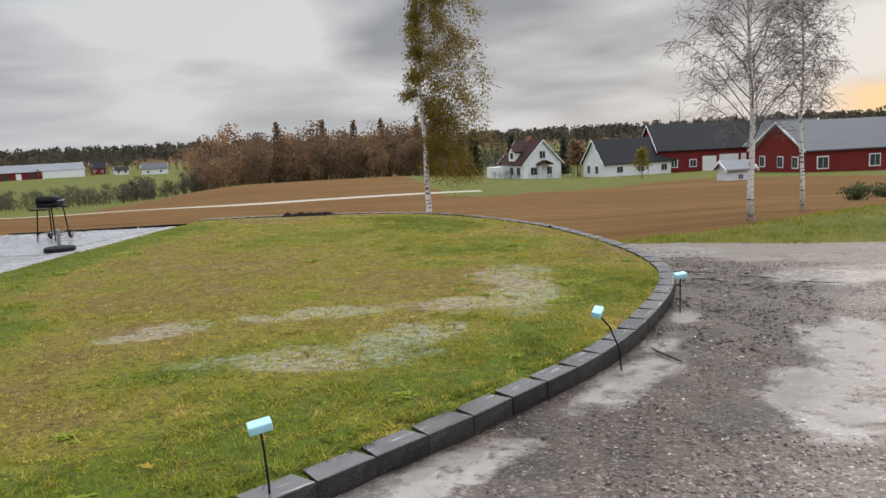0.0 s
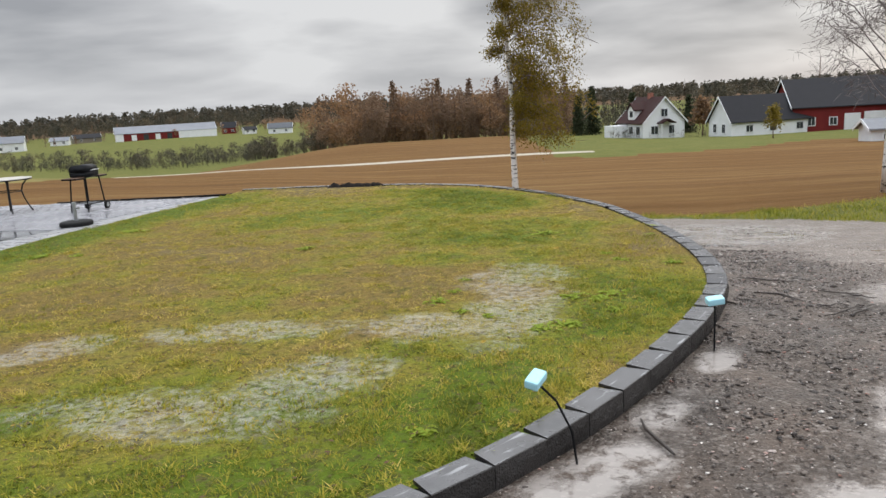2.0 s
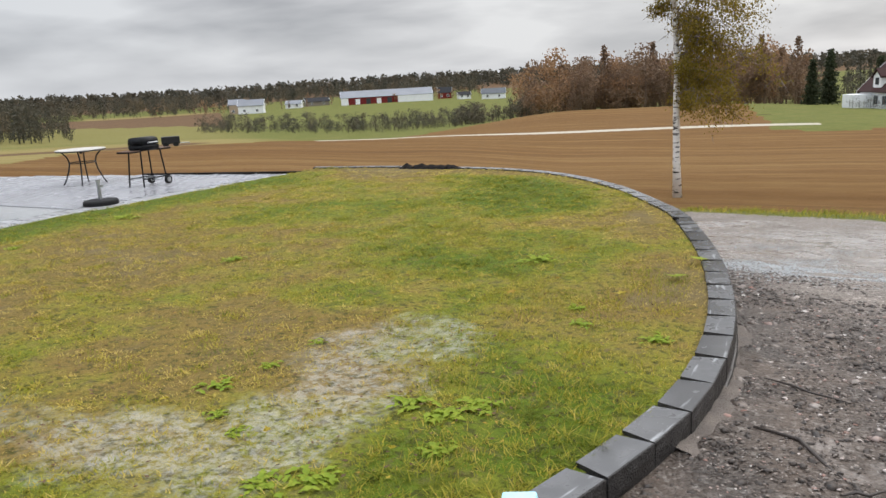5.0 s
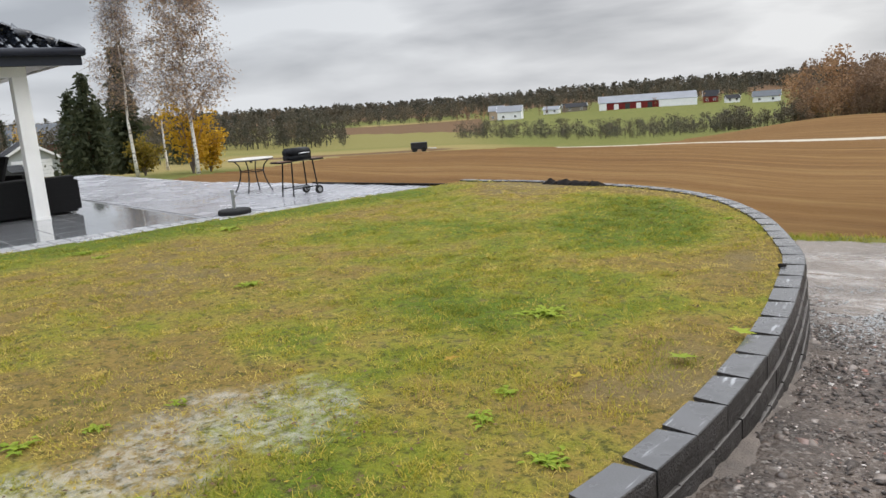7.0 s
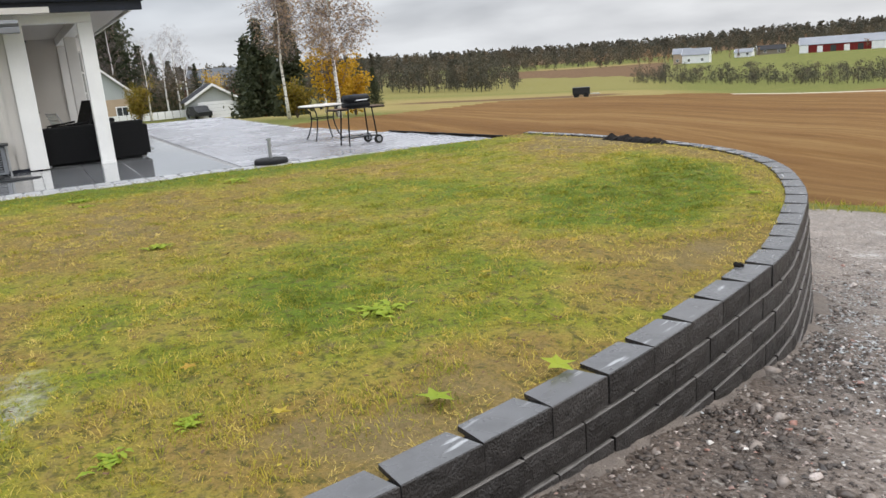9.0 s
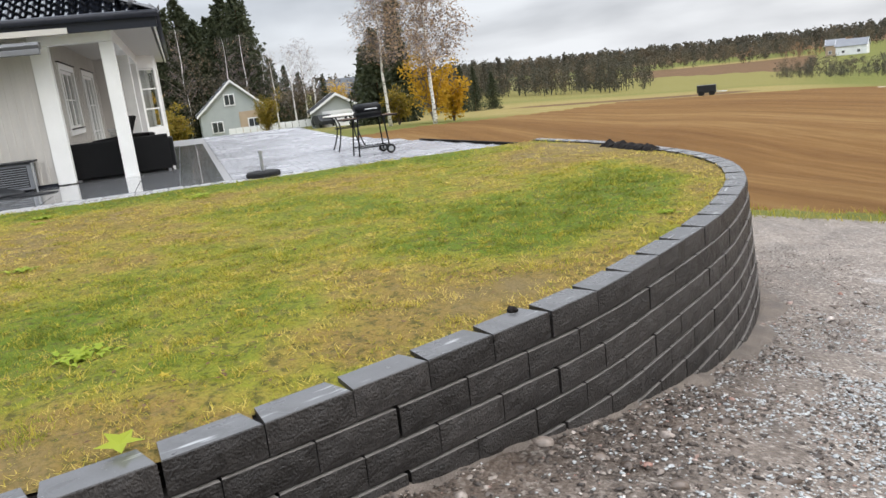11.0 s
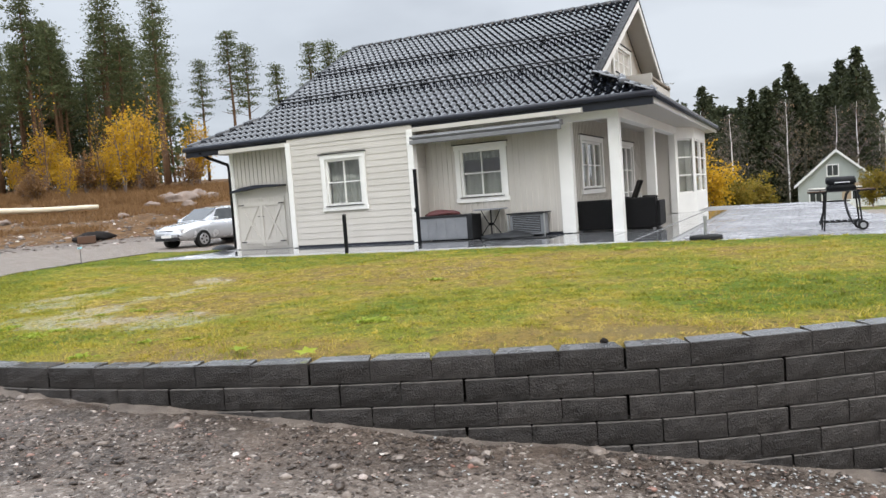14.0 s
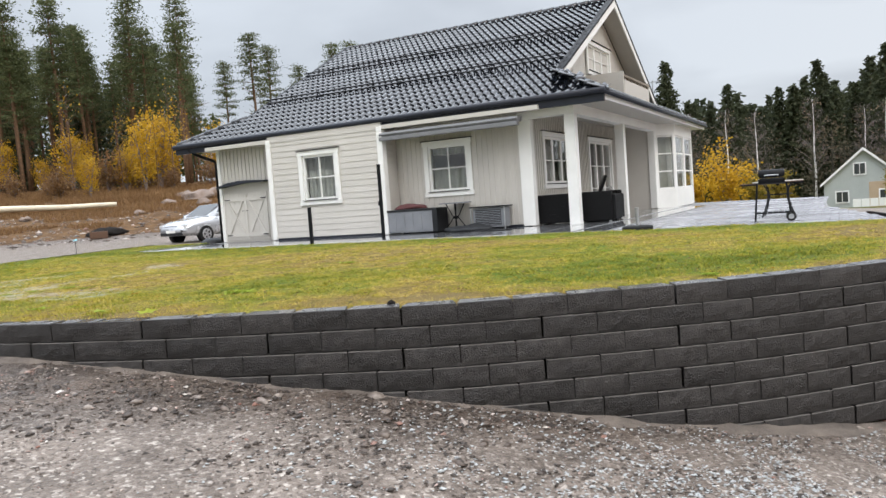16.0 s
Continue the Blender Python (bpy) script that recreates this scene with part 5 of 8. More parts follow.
    aw.matrix_basis = chain(house).inverted() @ pose(-12.72, 2.3, 1.92)
    tagged(aw, "closed awning in a white cassette")
    part("cassette", prism([(-0.10, 0.10), (0.12, 0.10), (0.16, 0.05), (0.12, 0.0), (-0.10, 0.0)], 1, -1.66, 1.66), M["awning"], aw)
    part("front_bar", box((0.05, -1.66, -0.09), (0.17, 1.66, -0.004), 0.012), M["awning"], aw, "grey rolled awning cloth")
    for y in (-1.4, 1.4):
        part("bracket", box((-0.48, y - 0.03, -0.02), (-0.1, y + 0.03, 0.14)), M["white"], aw)


build_house()


# ---- the roof ----
def roof_z(x):
    return EAVE + (EAVE_X - x) * SLOPE


def tile_mesh():
    """One pantile, its foot at the origin, running up along +y in its own frame."""
    bm = bmesh.new()
    w, l = 0.36, 0.36
    prof = []
    for k in range(13):
        u = k / 12
        prof.append((u * w - w / 2, 0.042 * math.cos(4 * math.pi * (u - 0.11)) + 0.030))
    lo = [bm.verts.new((x, 0.0, z + 0.042)) for x, z in prof]
    lip = [bm.verts.new((x, 0.0, z + 0.042)) for x, z in prof]
    hi = [bm.verts.new((x, l, z)) for x, z in prof]
    ft = [bm.verts.new((x, 0.012, z - 0.010)) for x, z in prof]
    for k in range(12):
        bm.faces.new((lo[k], lo[k + 1], hi[k + 1], hi[k]))
        bm.faces.new((ft[k], ft[k + 1], lip[k + 1], lip[k]))
    me = bpy.data.meshes.new("roof_tile")
    bm.normal_update()
    bm.to_mesh(me)
    bm.free()
    me.materials.append(M["tile"])
    me.shade_smooth()
    return me


def slope_frame(which):
    """Matrix from (along the eave, up the slope, outward) to the world for a roof side, with its eave at up = 0."""
    ang = math.atan(SLOPE)
    if which == "near":
        x, y = Vector((0, 1, 0)), Vector((-math.cos(ang), 0, math.sin(ang)))
        o = Vector((EAVE_X, 0, EAVE))
    elif which == "porch":
        x, y = Vector((-1, 0, 0)), Vector((0, -math.cos(ang), math.sin(ang)))
        o = Vector((RIDGE_X, EAVE_Y, EAVE))
    z = x.cross(y)
    m = Matrix((x, y, z)).transposed().to_4x4()
    m.translation = o
    return m


def joined(name, mesh, mats, material, parent):
    """Many copies of one small mesh as a single part."""
    v0 = np.array([v.co for v in mesh.vertices])
    f0 = np.array([p.vertices for p in mesh.polygons])
    vs = []
    for m in mats:
        a = np.array(m)
        vs.append(v0 @ a[:3, :3].T + a[:3, 3])
    n = len(v0)
    f = (np.arange(len(mats))[:, None, None] * n + f0[None]).reshape(-1, f0.shape[1])
    ob = new(name, array_mesh(name, np.concatenate(vs), f, material, smooth=True))
    ob.parent = parent
    return tagged(ob, kind="stuff")


def build_roof():
    inv = chain(house).inverted()
    roof = new("roof")
    roof.parent = house
    tagged(roof, "roof of black glazed pantiles with snow guards")
    th = 0.03
    # decking under the tiles
    bm = bmesh.new()
    ez = EAVE - 0.02
    foot = EAVE_X - (EAVE_Y - VERGE)
    fz = ez + (EAVE_Y - VERGE) * SLOPE
    rz = RIDGE_Z - 0.02
    far = 2 * RIDGE_X
    P = lambda x, y, z: bm.verts.new((x, y, z))
    n = [P(EAVE_X, -EAVE_Y, ez), P(EAVE_X, EAVE_Y, ez), P(foot, VERGE, fz), P(RIDGE_X, VERGE, rz), P(RIDGE_X, -VERGE, rz), P(foot, -VERGE, fz)]
    f = [P(far - EAVE_X, -EAVE_Y, ez), P(far - EAVE_X, EAVE_Y, ez), P(far - foot, VERGE, fz), P(far - foot, -VERGE, fz)]
    bm.faces.new((n[0], n[1], n[2], n[3], n[4], n[5]))
    bm.faces.new((f[1], f[0], f[3], n[4], n[3], f[2]))
    bm.faces.new((n[1], f[1], f[2], n[2]))
    bm.faces.new((f[0], n[0], n[5], f[3]))
    bm.faces.new((n[0], f[0], f[1], n[1]))
    wpart("roof_deck", bm, M["fascia"], roof)
    tm = tile_mesh()
    pitch = 0.30
    near, porch = [], []
    slope_len = math.hypot(EAVE_X - RIDGE_X, RIDGE_Z - EAVE)
    cosA = math.cos(math.atan(SLOPE))
    S = slope_frame("near")
    rows_ = int(slope_len / pitch)
    for r in range(rows_ + 1):
        up = r * pitch - 0.04
        half = EAVE_Y - max(0.0, up * cosA) if up * cosA < EAVE_Y - VERGE else VERGE
        u = -EAVE_Y + 0.18
        while u < EAVE_Y:
            if abs(u) < half + 0.02 and up < slope_len - 0.1:
                near.append(S @ Matrix.Translation((u, up, 0.0)))
            u += 0.36
    S2 = slope_frame("porch")
    for r in range(6):
        up = r * pitch - 0.04
        if up * cosA > EAVE_Y - VERGE - 0.1:
            break
        u = -6.3
        while u < 6.4:
            if abs(u) < 6.35 - up * cosA:
                porch.append(S2 @ Matrix.Translation((u, up, 0.0)))
            u += 0.36
    near.sort(key=lambda m: (m.translation - Vector((2, 9, 0.4))).length)
    for m in near[:300]:
        ob = new("roof_tile", tm)
        ob.parent = roof
        ob.matrix_basis = inv @ m
    joined("far_roof_tiles", tm, [inv @ m for m in near[300:] + porch], M["tile"], roof)
    # ridge and hip caps
    def caps(a, b, n_, r):
        a, b = Vector(a), Vector(b)
        for k in range(n_):
            p, q = a.lerp(b, k / n_), a.lerp(b, (k + 1.12) / n_)
            wpart("ridge_tile", tube([p, q], [r * 1.08, r * 0.92], 8), M["tile"], roof, smooth=True)
    caps((RIDGE_X, VERGE, RIDGE_Z + 0.03), (RIDGE_X, -VERGE, RIDGE_Z + 0.03), 26, 0.10)
    for sy in (1, -1):
        caps((EAVE_X, sy * EAVE_Y, EAVE + 0.03), (foot, sy * VERGE, fz + 0.06), 5, 0.10)
    caps((far - EAVE_X, EAVE_Y, EAVE + 0.03), (far - foot, VERGE, fz + 0.06), 5, 0.10)
    # gutters and fascia
    wpart("fascia", box((EAVE_X - 0.03, -EAVE_Y - .04, 2.11), (EAVE_X + 0.06, EAVE_Y + .04, 2.34), 0.01), M["fascia"], roof, "dark blue-grey fascia")
    wpart("fascia", box((far - EAVE_X, EAVE_Y - 0.03, 2.17), (EAVE_X - 0.04, EAVE_Y, 2.30)), M["white"], roof, "white fascia of the porch eave")
    for name, a, b in (("gutter", (EAVE_X + 0.10, -EAVE_Y - .05, 2.30), (EAVE_X + 0.10, EAVE_Y + 0.08, 2.32)), ("gutter", (EAVE_X + .1, EAVE_Y + 0.06, 2.29), (far - EAVE_X, EAVE_Y + 0.06, 2.27))):
        wpart(name, tube([a, b], 0.062 if abs(a[0] - b[0]) < 1 else 0.042, 10), M["fascia"], roof, "dark half-round gutter", True)
    # downpipe at the shed corner
    wpart("downpipe", tube([(EAVE_X + .05, -5.3, 2.2), (EAVE_X - 0.02, -5.1, 2.06), (SX + 0.02, -4.74, 1.86), (SX + 0.03, -4.70, 1.7), (SX + 0.03, -4.70, BASE + .05)], 0.04, 8), M["black_metal"], roof, "black downpipe", True)
    # two snow guards: rails on brackets
    for up in (2.35, 4.45):
        guard = new("snow_guard")
        guard.parent = roof
        tagged(guard, "black metal snow guard")
        for dz in (0.10, 0.19):
            a, b = S @ Vector((-VERGE + 0.1, up, dz)), S @ Vector((VERGE - 0.1, up, dz))
            wpart("rail", tube([a, b], 0.018, 6), M["black_metal"], guard)
        for k in range(11):
            u = -VERGE + 0.2 + k * 0.84
            bm = bmesh.new()
            bm.verts.ensure_lookup_table()
            q = [S @ Vector((u, up + 0.16, 0.03)), S @ Vector((u, up - 0.04, 0.03)), S @ Vector((u, up - 0.02, 0.23))]
            add_tube(bm, [q[0], q[2]], 0.012, 4)
            add_tube(bm, [q[1], q[2]], 0.012, 4)
            wpart("bracket", bm, M["black_metal"], guard)
    # verge boards
    for sy in (1, -1):
        for sx in (1, -1):
            X = lambda x: x if sx > 0 else far - x
            poly = [(X(foot + 0.12), fz - 0.05), (X(RIDGE_X), rz + 0.04), (X(RIDGE_X), rz - 0.16), (X(foot + 0.12), fz - 0.22)]
            wpart("verge_board", prism(poly, 1, sy * VERGE, sy * (VERGE + 0.035)), M["white"], roof, "white verge board")
            poly = [(X(foot + 0.1), fz + 0.03), (X(RIDGE_X), rz + 0.10), (X(RIDGE_X), rz + 0.04), (X(foot + 0.1), fz - 0.03)]
            wpart("verge_flashing", prism(poly, 1, sy * (VERGE - 0.12), sy * (VERGE + 0.05)), M["black_metal"], roof, "black verge flashing")
    # gable walls with upright boards
    gy = PORCH_Y
    GW = (-19.95, -17.85, 3.55, 4.25)
    poly = [(foot - 0.3, fz - 0.2), (RIDGE_X, rz - 0.1), (far - foot + 0.3, fz - 0.2)]
    wpart("gable_wall", prism(poly, 1, gy - 0.14, gy - 0.02), M["wall_paint"], house)
    wpart("gable_wall", prism(poly, 1, -VERGE + 0.3, -VERGE + 0.4), M["wall_paint"], house)
    for k in range(70):
        x = foot - 0.35 - k * 0.145
        top = rz - 0.15 - abs(x - RIDGE_X) * SLOPE
        if x < far - foot + 0.3 or top < fz:
            continue
        spans = [(fz - 0.1, top)]
        if GW[0] - 0.15 < x < GW[1] + 0.15:
            spans = [(fz - 0.1, GW[2] - 0.12), (GW[3] + 0.12, top)]
        for z0, z1 in spans:
            if z1 > z0:
                wpart("board", box((x - 0.07, gy - 0.02, z0), (x + 0.07, gy, z1)), M["wall_paint"], house)
    window("window", 1, gy, *GW, 1, 2, house, casements=3)
    # under the verge
    for sx in (1, -1):
        X = lambda x: x if sx > 0 else far - x
        poly = [(X(foot), fz - 0.06), (X(RIDGE_X), rz - 0.06), (X(RIDGE_X), rz - 0.09), (X(foot), fz - 0.09)]
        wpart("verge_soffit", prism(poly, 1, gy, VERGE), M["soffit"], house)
    # balcony let into the porch roof
    bal = new("balcony")
    bal.parent = house
    bal.matrix_basis = inv @ pose(-19.05, 4.9, 2.6)
    tagged(bal, "small boarded balcony with a dark rail")
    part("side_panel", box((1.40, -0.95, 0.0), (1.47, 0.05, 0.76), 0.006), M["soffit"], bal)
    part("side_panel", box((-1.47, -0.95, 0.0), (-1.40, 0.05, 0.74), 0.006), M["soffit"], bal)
    part("front_panel", box((-1.40, 0.0, -0.05), (1.40, 0.06, 0.55), 0.006), M["wall_paint"], bal)
    part("top_rail", box((-1.47, -0.01, 0.62), (1.40, 0.07, 0.68), 0.006), M["timber"], bal, "dark timber rail")
    for k in range(8):
        x = -1.3 + k * 0.37
        part("rail_post", box((x, 0.01, 0.55), (x + 0.05, 0.05, 0.62)), M["timber"], bal)
    part("deck", box((-1.4, -0.95, 0.0), (1.4, 0.0, 0.06)), M["timber"], bal)
    # aerial on the far corner
    an = new("aerial")
    an.parent = house
    an.matrix_basis = inv @ pose(-24.2, 4.3, 3.0)
    part("mast", tube([(0, 0, 0), (0, 0, 0.9)], 0.015, 6), M["steel"], an)
    for k in range(4):
        part("rod", tube([(-0.25, -0.2 + 0.13 * k, 0.85), (0.25, -0.2 + 0.13 * k, 0.85)], 0.008, 4), M["steel"], an)
    part("boom", tube([(0, -0.3, 0.85), (0, 0.3, 0.85)], 0.01, 4), M["steel"], an)


build_roof()

# ---- things on the patio and by the house ----
def copy_at(ob, x, y, z, rz=0.0, s=1.0):
    return copy_thing(ob, pose(x, y, z, 0, 0, rz) @ Matrix.Diagonal((s, s, s, 1)))


def grill():
    g = root("charcoal_grill", (-11.52, 8.74, patio_z(8.74)), "black charcoal barrel grill on a wheeled metal cart", "grill", rz=4)
    L, D = 0.27, 0.17
    for sy in (-1, 1):
        for sx in (-1, 1):
            foot = 0.0 if sy < 0 else 0.05
            part("leg", tube([(sx * D, sy * L, foot), (sx * D * 0.8, sy * (L - 0.05), 0.63)], 0.013, 8), M["black_metal"], g, "dark metal leg")
    part("lower_rail", tube([(-D, -L, 0.14), (-D, L, 0.14)], 0.011, 6), M["black_metal"], g)
    part("lower_rail", tube([(D, -L, 0.14), (D, L, 0.14)], 0.011, 6), M["black_metal"], g)
    for k in range(5):
        y = -L + 0.1 + k * 0.085
        part("rack_wire", tube([(-D, y, 0.145), (D, y, 0.145)], 0.005, 4), M["steel"], g)
    for z0, z1, nm in ((0.605, 0.71, "bowl"), (0.715, 0.845, "lid")):
        bm = bmesh.new()
        prof = []
        for k in range(9):
            a = math.pi * k / 8
            h = math.sin(a)
            c = math.cos(a)
            h = h ** 0.55
            prof.append((0.175 * math.copysign(abs(c) ** 0.6, c), z1 - (z1 - z0) * h if nm == "bowl" else z0 + (z1 - z0) * h))
        add_prism(bm, prof, 1, -0.20, 0.20)
        bmesh.ops.bevel(bm, geom=[e for e in bm.edges if abs(e.verts[0].co.y - e.verts[1].co.y) < 1e-5], offset=0.02, segments=2, affect="EDGES")
        part(nm, bm, M["black_metal"], g, "glossy black " + nm, True)
    part("lid_handle", tube([(0.205, -0.1, 0.745), (0.24, -0.1, 0.755), (0.24, 0.1, 0.755), (0.205, 0.1, 0.745)], 0.009, 6), M["steel"], g)
    for y0, y1 in ((-0.47, -0.215), (0.215, 0.47)):
        sh = part("side_shelf", box((-0.15, y0, 0.60), (0.15, y1, 0.62), 0.005), M["black_metal"], g, "slatted side shelf")
        for k in range(4):
            part("slat", box((-0.14 + k * 0.075, y0, 0.621), (-0.085 + k * 0.075, y1, 0.633), 0.003), M["rust"], sh)
    part("axle", tube([(-D - 0.03, L, 0.075), (D + 0.03, L, 0.075)], 0.009, 6), M["steel"], g)
    for sx in (-1, 1):
        w = part("wheel", tube([(sx * (D + 0.03) - 0.018, L, 0.075), (sx * (D + 0.03) + 0.018, L, 0.075)], 0.075, 20), M["rubber"], g, "black wheel")
        part("hub", tube([(sx * (D + 0.03) - 0.022, L, 0.075), (sx * (D + 0.03) + 0.022, L, 0.075)], 0.042, 14), M["steel"], w, "pale hub")


def round_table():
    t = root("round_table", (-13.2, 8.72, patio_z(8.72)), "round pale-topped garden table on curved metal legs", "table")
    part("tabletop", tube([(0, 0, 0.628), (0, 0, 0.632), (0, 0, 0.642), (0, 0, 0.646)], [0.425, 0.432, 0.432, 0.425], 40), M["table_top"], t)
    part("rim", tube([(0, 0, 0.612), (0, 0, 0.6275)], 0.428, 36), M["dark_plastic"], t)
    for k in range(4):
        a = math.pi / 4 + k * math.pi / 2
        c, s = math.cos(a), math.sin(a)
        pts = [(c * r, s * r, z) for r, z in ((0.37, 0.0), (0.31, 0.11), (0.25, 0.26), (0.22, 0.40), (0.25, 0.51), (0.34, 0.612))]
        part("leg", tube(pts, 0.013, 8), M["dark_plastic"], t, smooth=True)
    part("tie_ring", tube([(0.235 * math.cos(k * 0.3142), 0.235 * math.sin(k * 0.3142), 0.40) for k in range(21)], 0.009, 6), M["dark_plastic"], t, smooth=True)
    part("parasol_socket", tube([(0, 0, 0.56), (0, 0, 0.63)], 0.028, 10), M["dark_plastic"], t)


def parasol_base():
    b = root("parasol_base", (-10.27, 6.82, patio_z(6.82)), "black round parasol base with a short steel tube", "parasol base")
    part("weight", tube([(0, 0, 0.0), (0, 0, 0.05), (0, 0, 0.068), (0, 0, 0.075)], [0.245, 0.245, 0.23, 0.18], 28), M["rubber"], b)
    part("tube", tube([(0, 0, 0.07), (0, 0, 0.36)], 0.027, 14), M["steel"], b)
    part("knob", tube([(0.027, 0, 0.27), (0.075, 0, 0.27)], [0.012, 0.02], 8), M["steel"], b)
    part("clamp_ring", tube([(0, 0, 0.33), (0, 0, 0.365)], 0.034, 14), M["steel"], b)


def marker_stake(x, y, h, lean, turn, label):
    z = float(land(x, y)) - 0.02
    s = root("marker_stake", (x, y, z), label, "marker stake", "driveway marker stakes")
    top = Vector((lean[0], lean[1], h))
    pts = [Vector((0, 0, 0)), Vector((lean[0] * 0.12, lean[1] * 0.12, h * 0.4)), Vector((lean[0] * 0.5, lean[1] * 0.5, h * 0.76)), top]
    part("rod", tube(pts, 0.006, 6), M["black_metal"], s)
    cap = bmesh.new()
    r = pose(*top, 0, 0, turn)
    add_box(cap, (-0.054, -0.033, -0.012), (0.054, 0.033, 0.032), 0.010)
    cap.transform(r @ pose(0, 0, 0, 10, 50 * lean[0] - 6, 0))
    part("cap", cap, M["foam"], s, "pale blue reflector cap")


def rattan_sofa(x, y, w, rz, name, label):
    s = root(name, (x, y, PATIO), label, "sofa", rz=rz)
    part("base", box((-w / 2, -0.36, 0.025), (w / 2, 0.36, 0.30), 0.02), M["rattan"], s)
    part("backrest", box((-w / 2, -0.40, 0.025), (w / 2, -0.28, 0.64), 0.025), M["rattan"], s)
    for sx in (-1, 1):
        part("armrest", box((sx * w / 2 - 0.07, -0.36, 0.06), (sx * w / 2 + 0.07, 0.36, 0.56), 0.02), M["rattan"], s)
        for sy in (-1, 1):
            part("foot", box((sx * (w / 2 - 0.06) - 0.025, sy * 0.32 - 0.025, 0.0), (sx * (w / 2 - 0.06) + 0.025, sy * 0.32 + 0.025, 0.065)), M["steel"], s)
    # woven bands
    for k in range(11):
        part("weave_band", box((-w / 2, -0.406, 0.09 + k * 0.05), (w / 2, -0.399, 0.115 + k * 0.05)), M["rattan"], s)
    part("seat_cushion", box((-w / 2 + 0.08, -0.27, 0.30), (w / 2 - 0.08, 0.35, 0.42), 0.04), M["dark_plastic"], s)


def reclining_chair():
    c = root("garden_chair", (-15.3, 4.45, PATIO), "dark high-backed garden chair with a tilted back", "chair", rz=200)
    part("seat", box((-0.26, -0.25, 0.36), (0.26, 0.25, 0.40), 0.012), M["rattan"], c)
    bm = box((-0.25, -0.03, 0.0), (0.25, 0.03, 0.66), 0.012)
    bm.transform(pose(0, -0.25, 0.38, 22, 0, 0))
    part("backrest", bm, M["rattan"], c)
    for sx in (-1, 1):
        for sy in (-1, 1):
            part("leg", tube([(sx * 0.24, sy * 0.23, 0), (sx * 0.24, sy * 0.2, 0.37)], 0.016, 8), M["black_metal"], c)
        part("armrest", tube([(sx * 0.27, 0.22, 0.38), (sx * 0.27, 0.24, 0.58), (sx * 0.27, -0.28, 0.62)], 0.018, 8), M["black_metal"], c)


def folding_chair():
    c = root("folding_chair", (-18.1, 4.45, PATIO), "folded white and grey garden chair leaning by the porch", "chair", rz=25)
    for sx in (-1, 1):
        part("leg", tube([(sx * 0.22, 0.22, 0), (sx * 0.22, -0.16, 0.74)], 0.014, 8), M["steel"], c)
        part("leg", tube([(sx * 0.20, -0.16, 0), (sx * 0.20, 0.12, 0.52)], 0.014, 8), M["steel"], c)
    for k in range(5):
        part("slat", box((-0.22, -0.16 + k * 0.07, 0.42 - 0.01 * k), (0.22, -0.11 + k * 0.07, 0.435 - 0.01 * k), 0.004), M["white"], c)
    for k in range(4):
        part("slat", box((-0.22, -0.10 - 0.02 * k, 0.50 + k * 0.065), (0.22, -0.085 - 0.02 * k, 0.545 + k * 0.065), 0.004), M["white"], c)


def storage_box():
    b = root("storage_box", (-12.85, 1.33, PATIO), "grey plastic storage box beside the house wall", "storage box")
    part("body", box((-0.26, -0.62, 0.03), (0.26, 0.50, 0.50), 0.012), M["grey_plastic"], b)
    part("end_panel", box((-0.265, 0.50, 0.02), (0.265, 0.62, 0.54), 0.012), M["dark_plastic"], b, "dark end panel")
    part("lid", box((-0.28, -0.64, 0.50), (0.28, 0.50, 0.545), 0.012), M["dark_plastic"], b, "dark lid")
    for k in range(5):
        part("rib", box((0.258, -0.6 + k * 0.22, 0.06), (0.268, -0.42 + k * 0.22, 0.47), 0.004), M["grey_plastic"], b)
    bm = bmesh.new()
    rng = random.Random(2)
    bmesh.ops.create_icosphere(bm, subdivisions=3, radius=1.0)
    for v in bm.verts:
        n = 1 + 0.25 * noise.noise(v.co * 1.7)
        v.co = Vector((v.co.x * 0.24 * n, v.co.y * 0.38 * n, max(-0.001, v.co.z * 0.10 * n + 0.02)))
    bm.transform(Matrix.Translation((-12.86, 1.16, PATIO + 0.548)))
    solo("folded_cushion", bm, M["red_cloth"], "crumpled dark red cushion cover on the storage box", "cushion", smooth=True)


def bistro_table():
    t = root("bistro_table", (-12.85, 2.28, PATIO), "small round cafe table on crossed metal legs", "table")
    part("tabletop", tube([(0, 0, 0.60), (0, 0, 0.625)], 0.36, 28), M["grey_plastic"], t)
    for k in range(4):
        a = k * math.pi / 2 + 0.4
        c, s = math.cos(a), math.sin(a)
        part("leg", tube([(0.26 * c, 0.26 * s, 0), (0.05 * c, 0.05 * s, 0.3), (0.2 * c, 0.2 * s, 0.60)], 0.011, 6), M["black_metal"], t, smooth=True)
    part("collar", tube([(0, 0, 0.27), (0, 0, 0.33)], 0.06, 12), M["black_metal"], t)


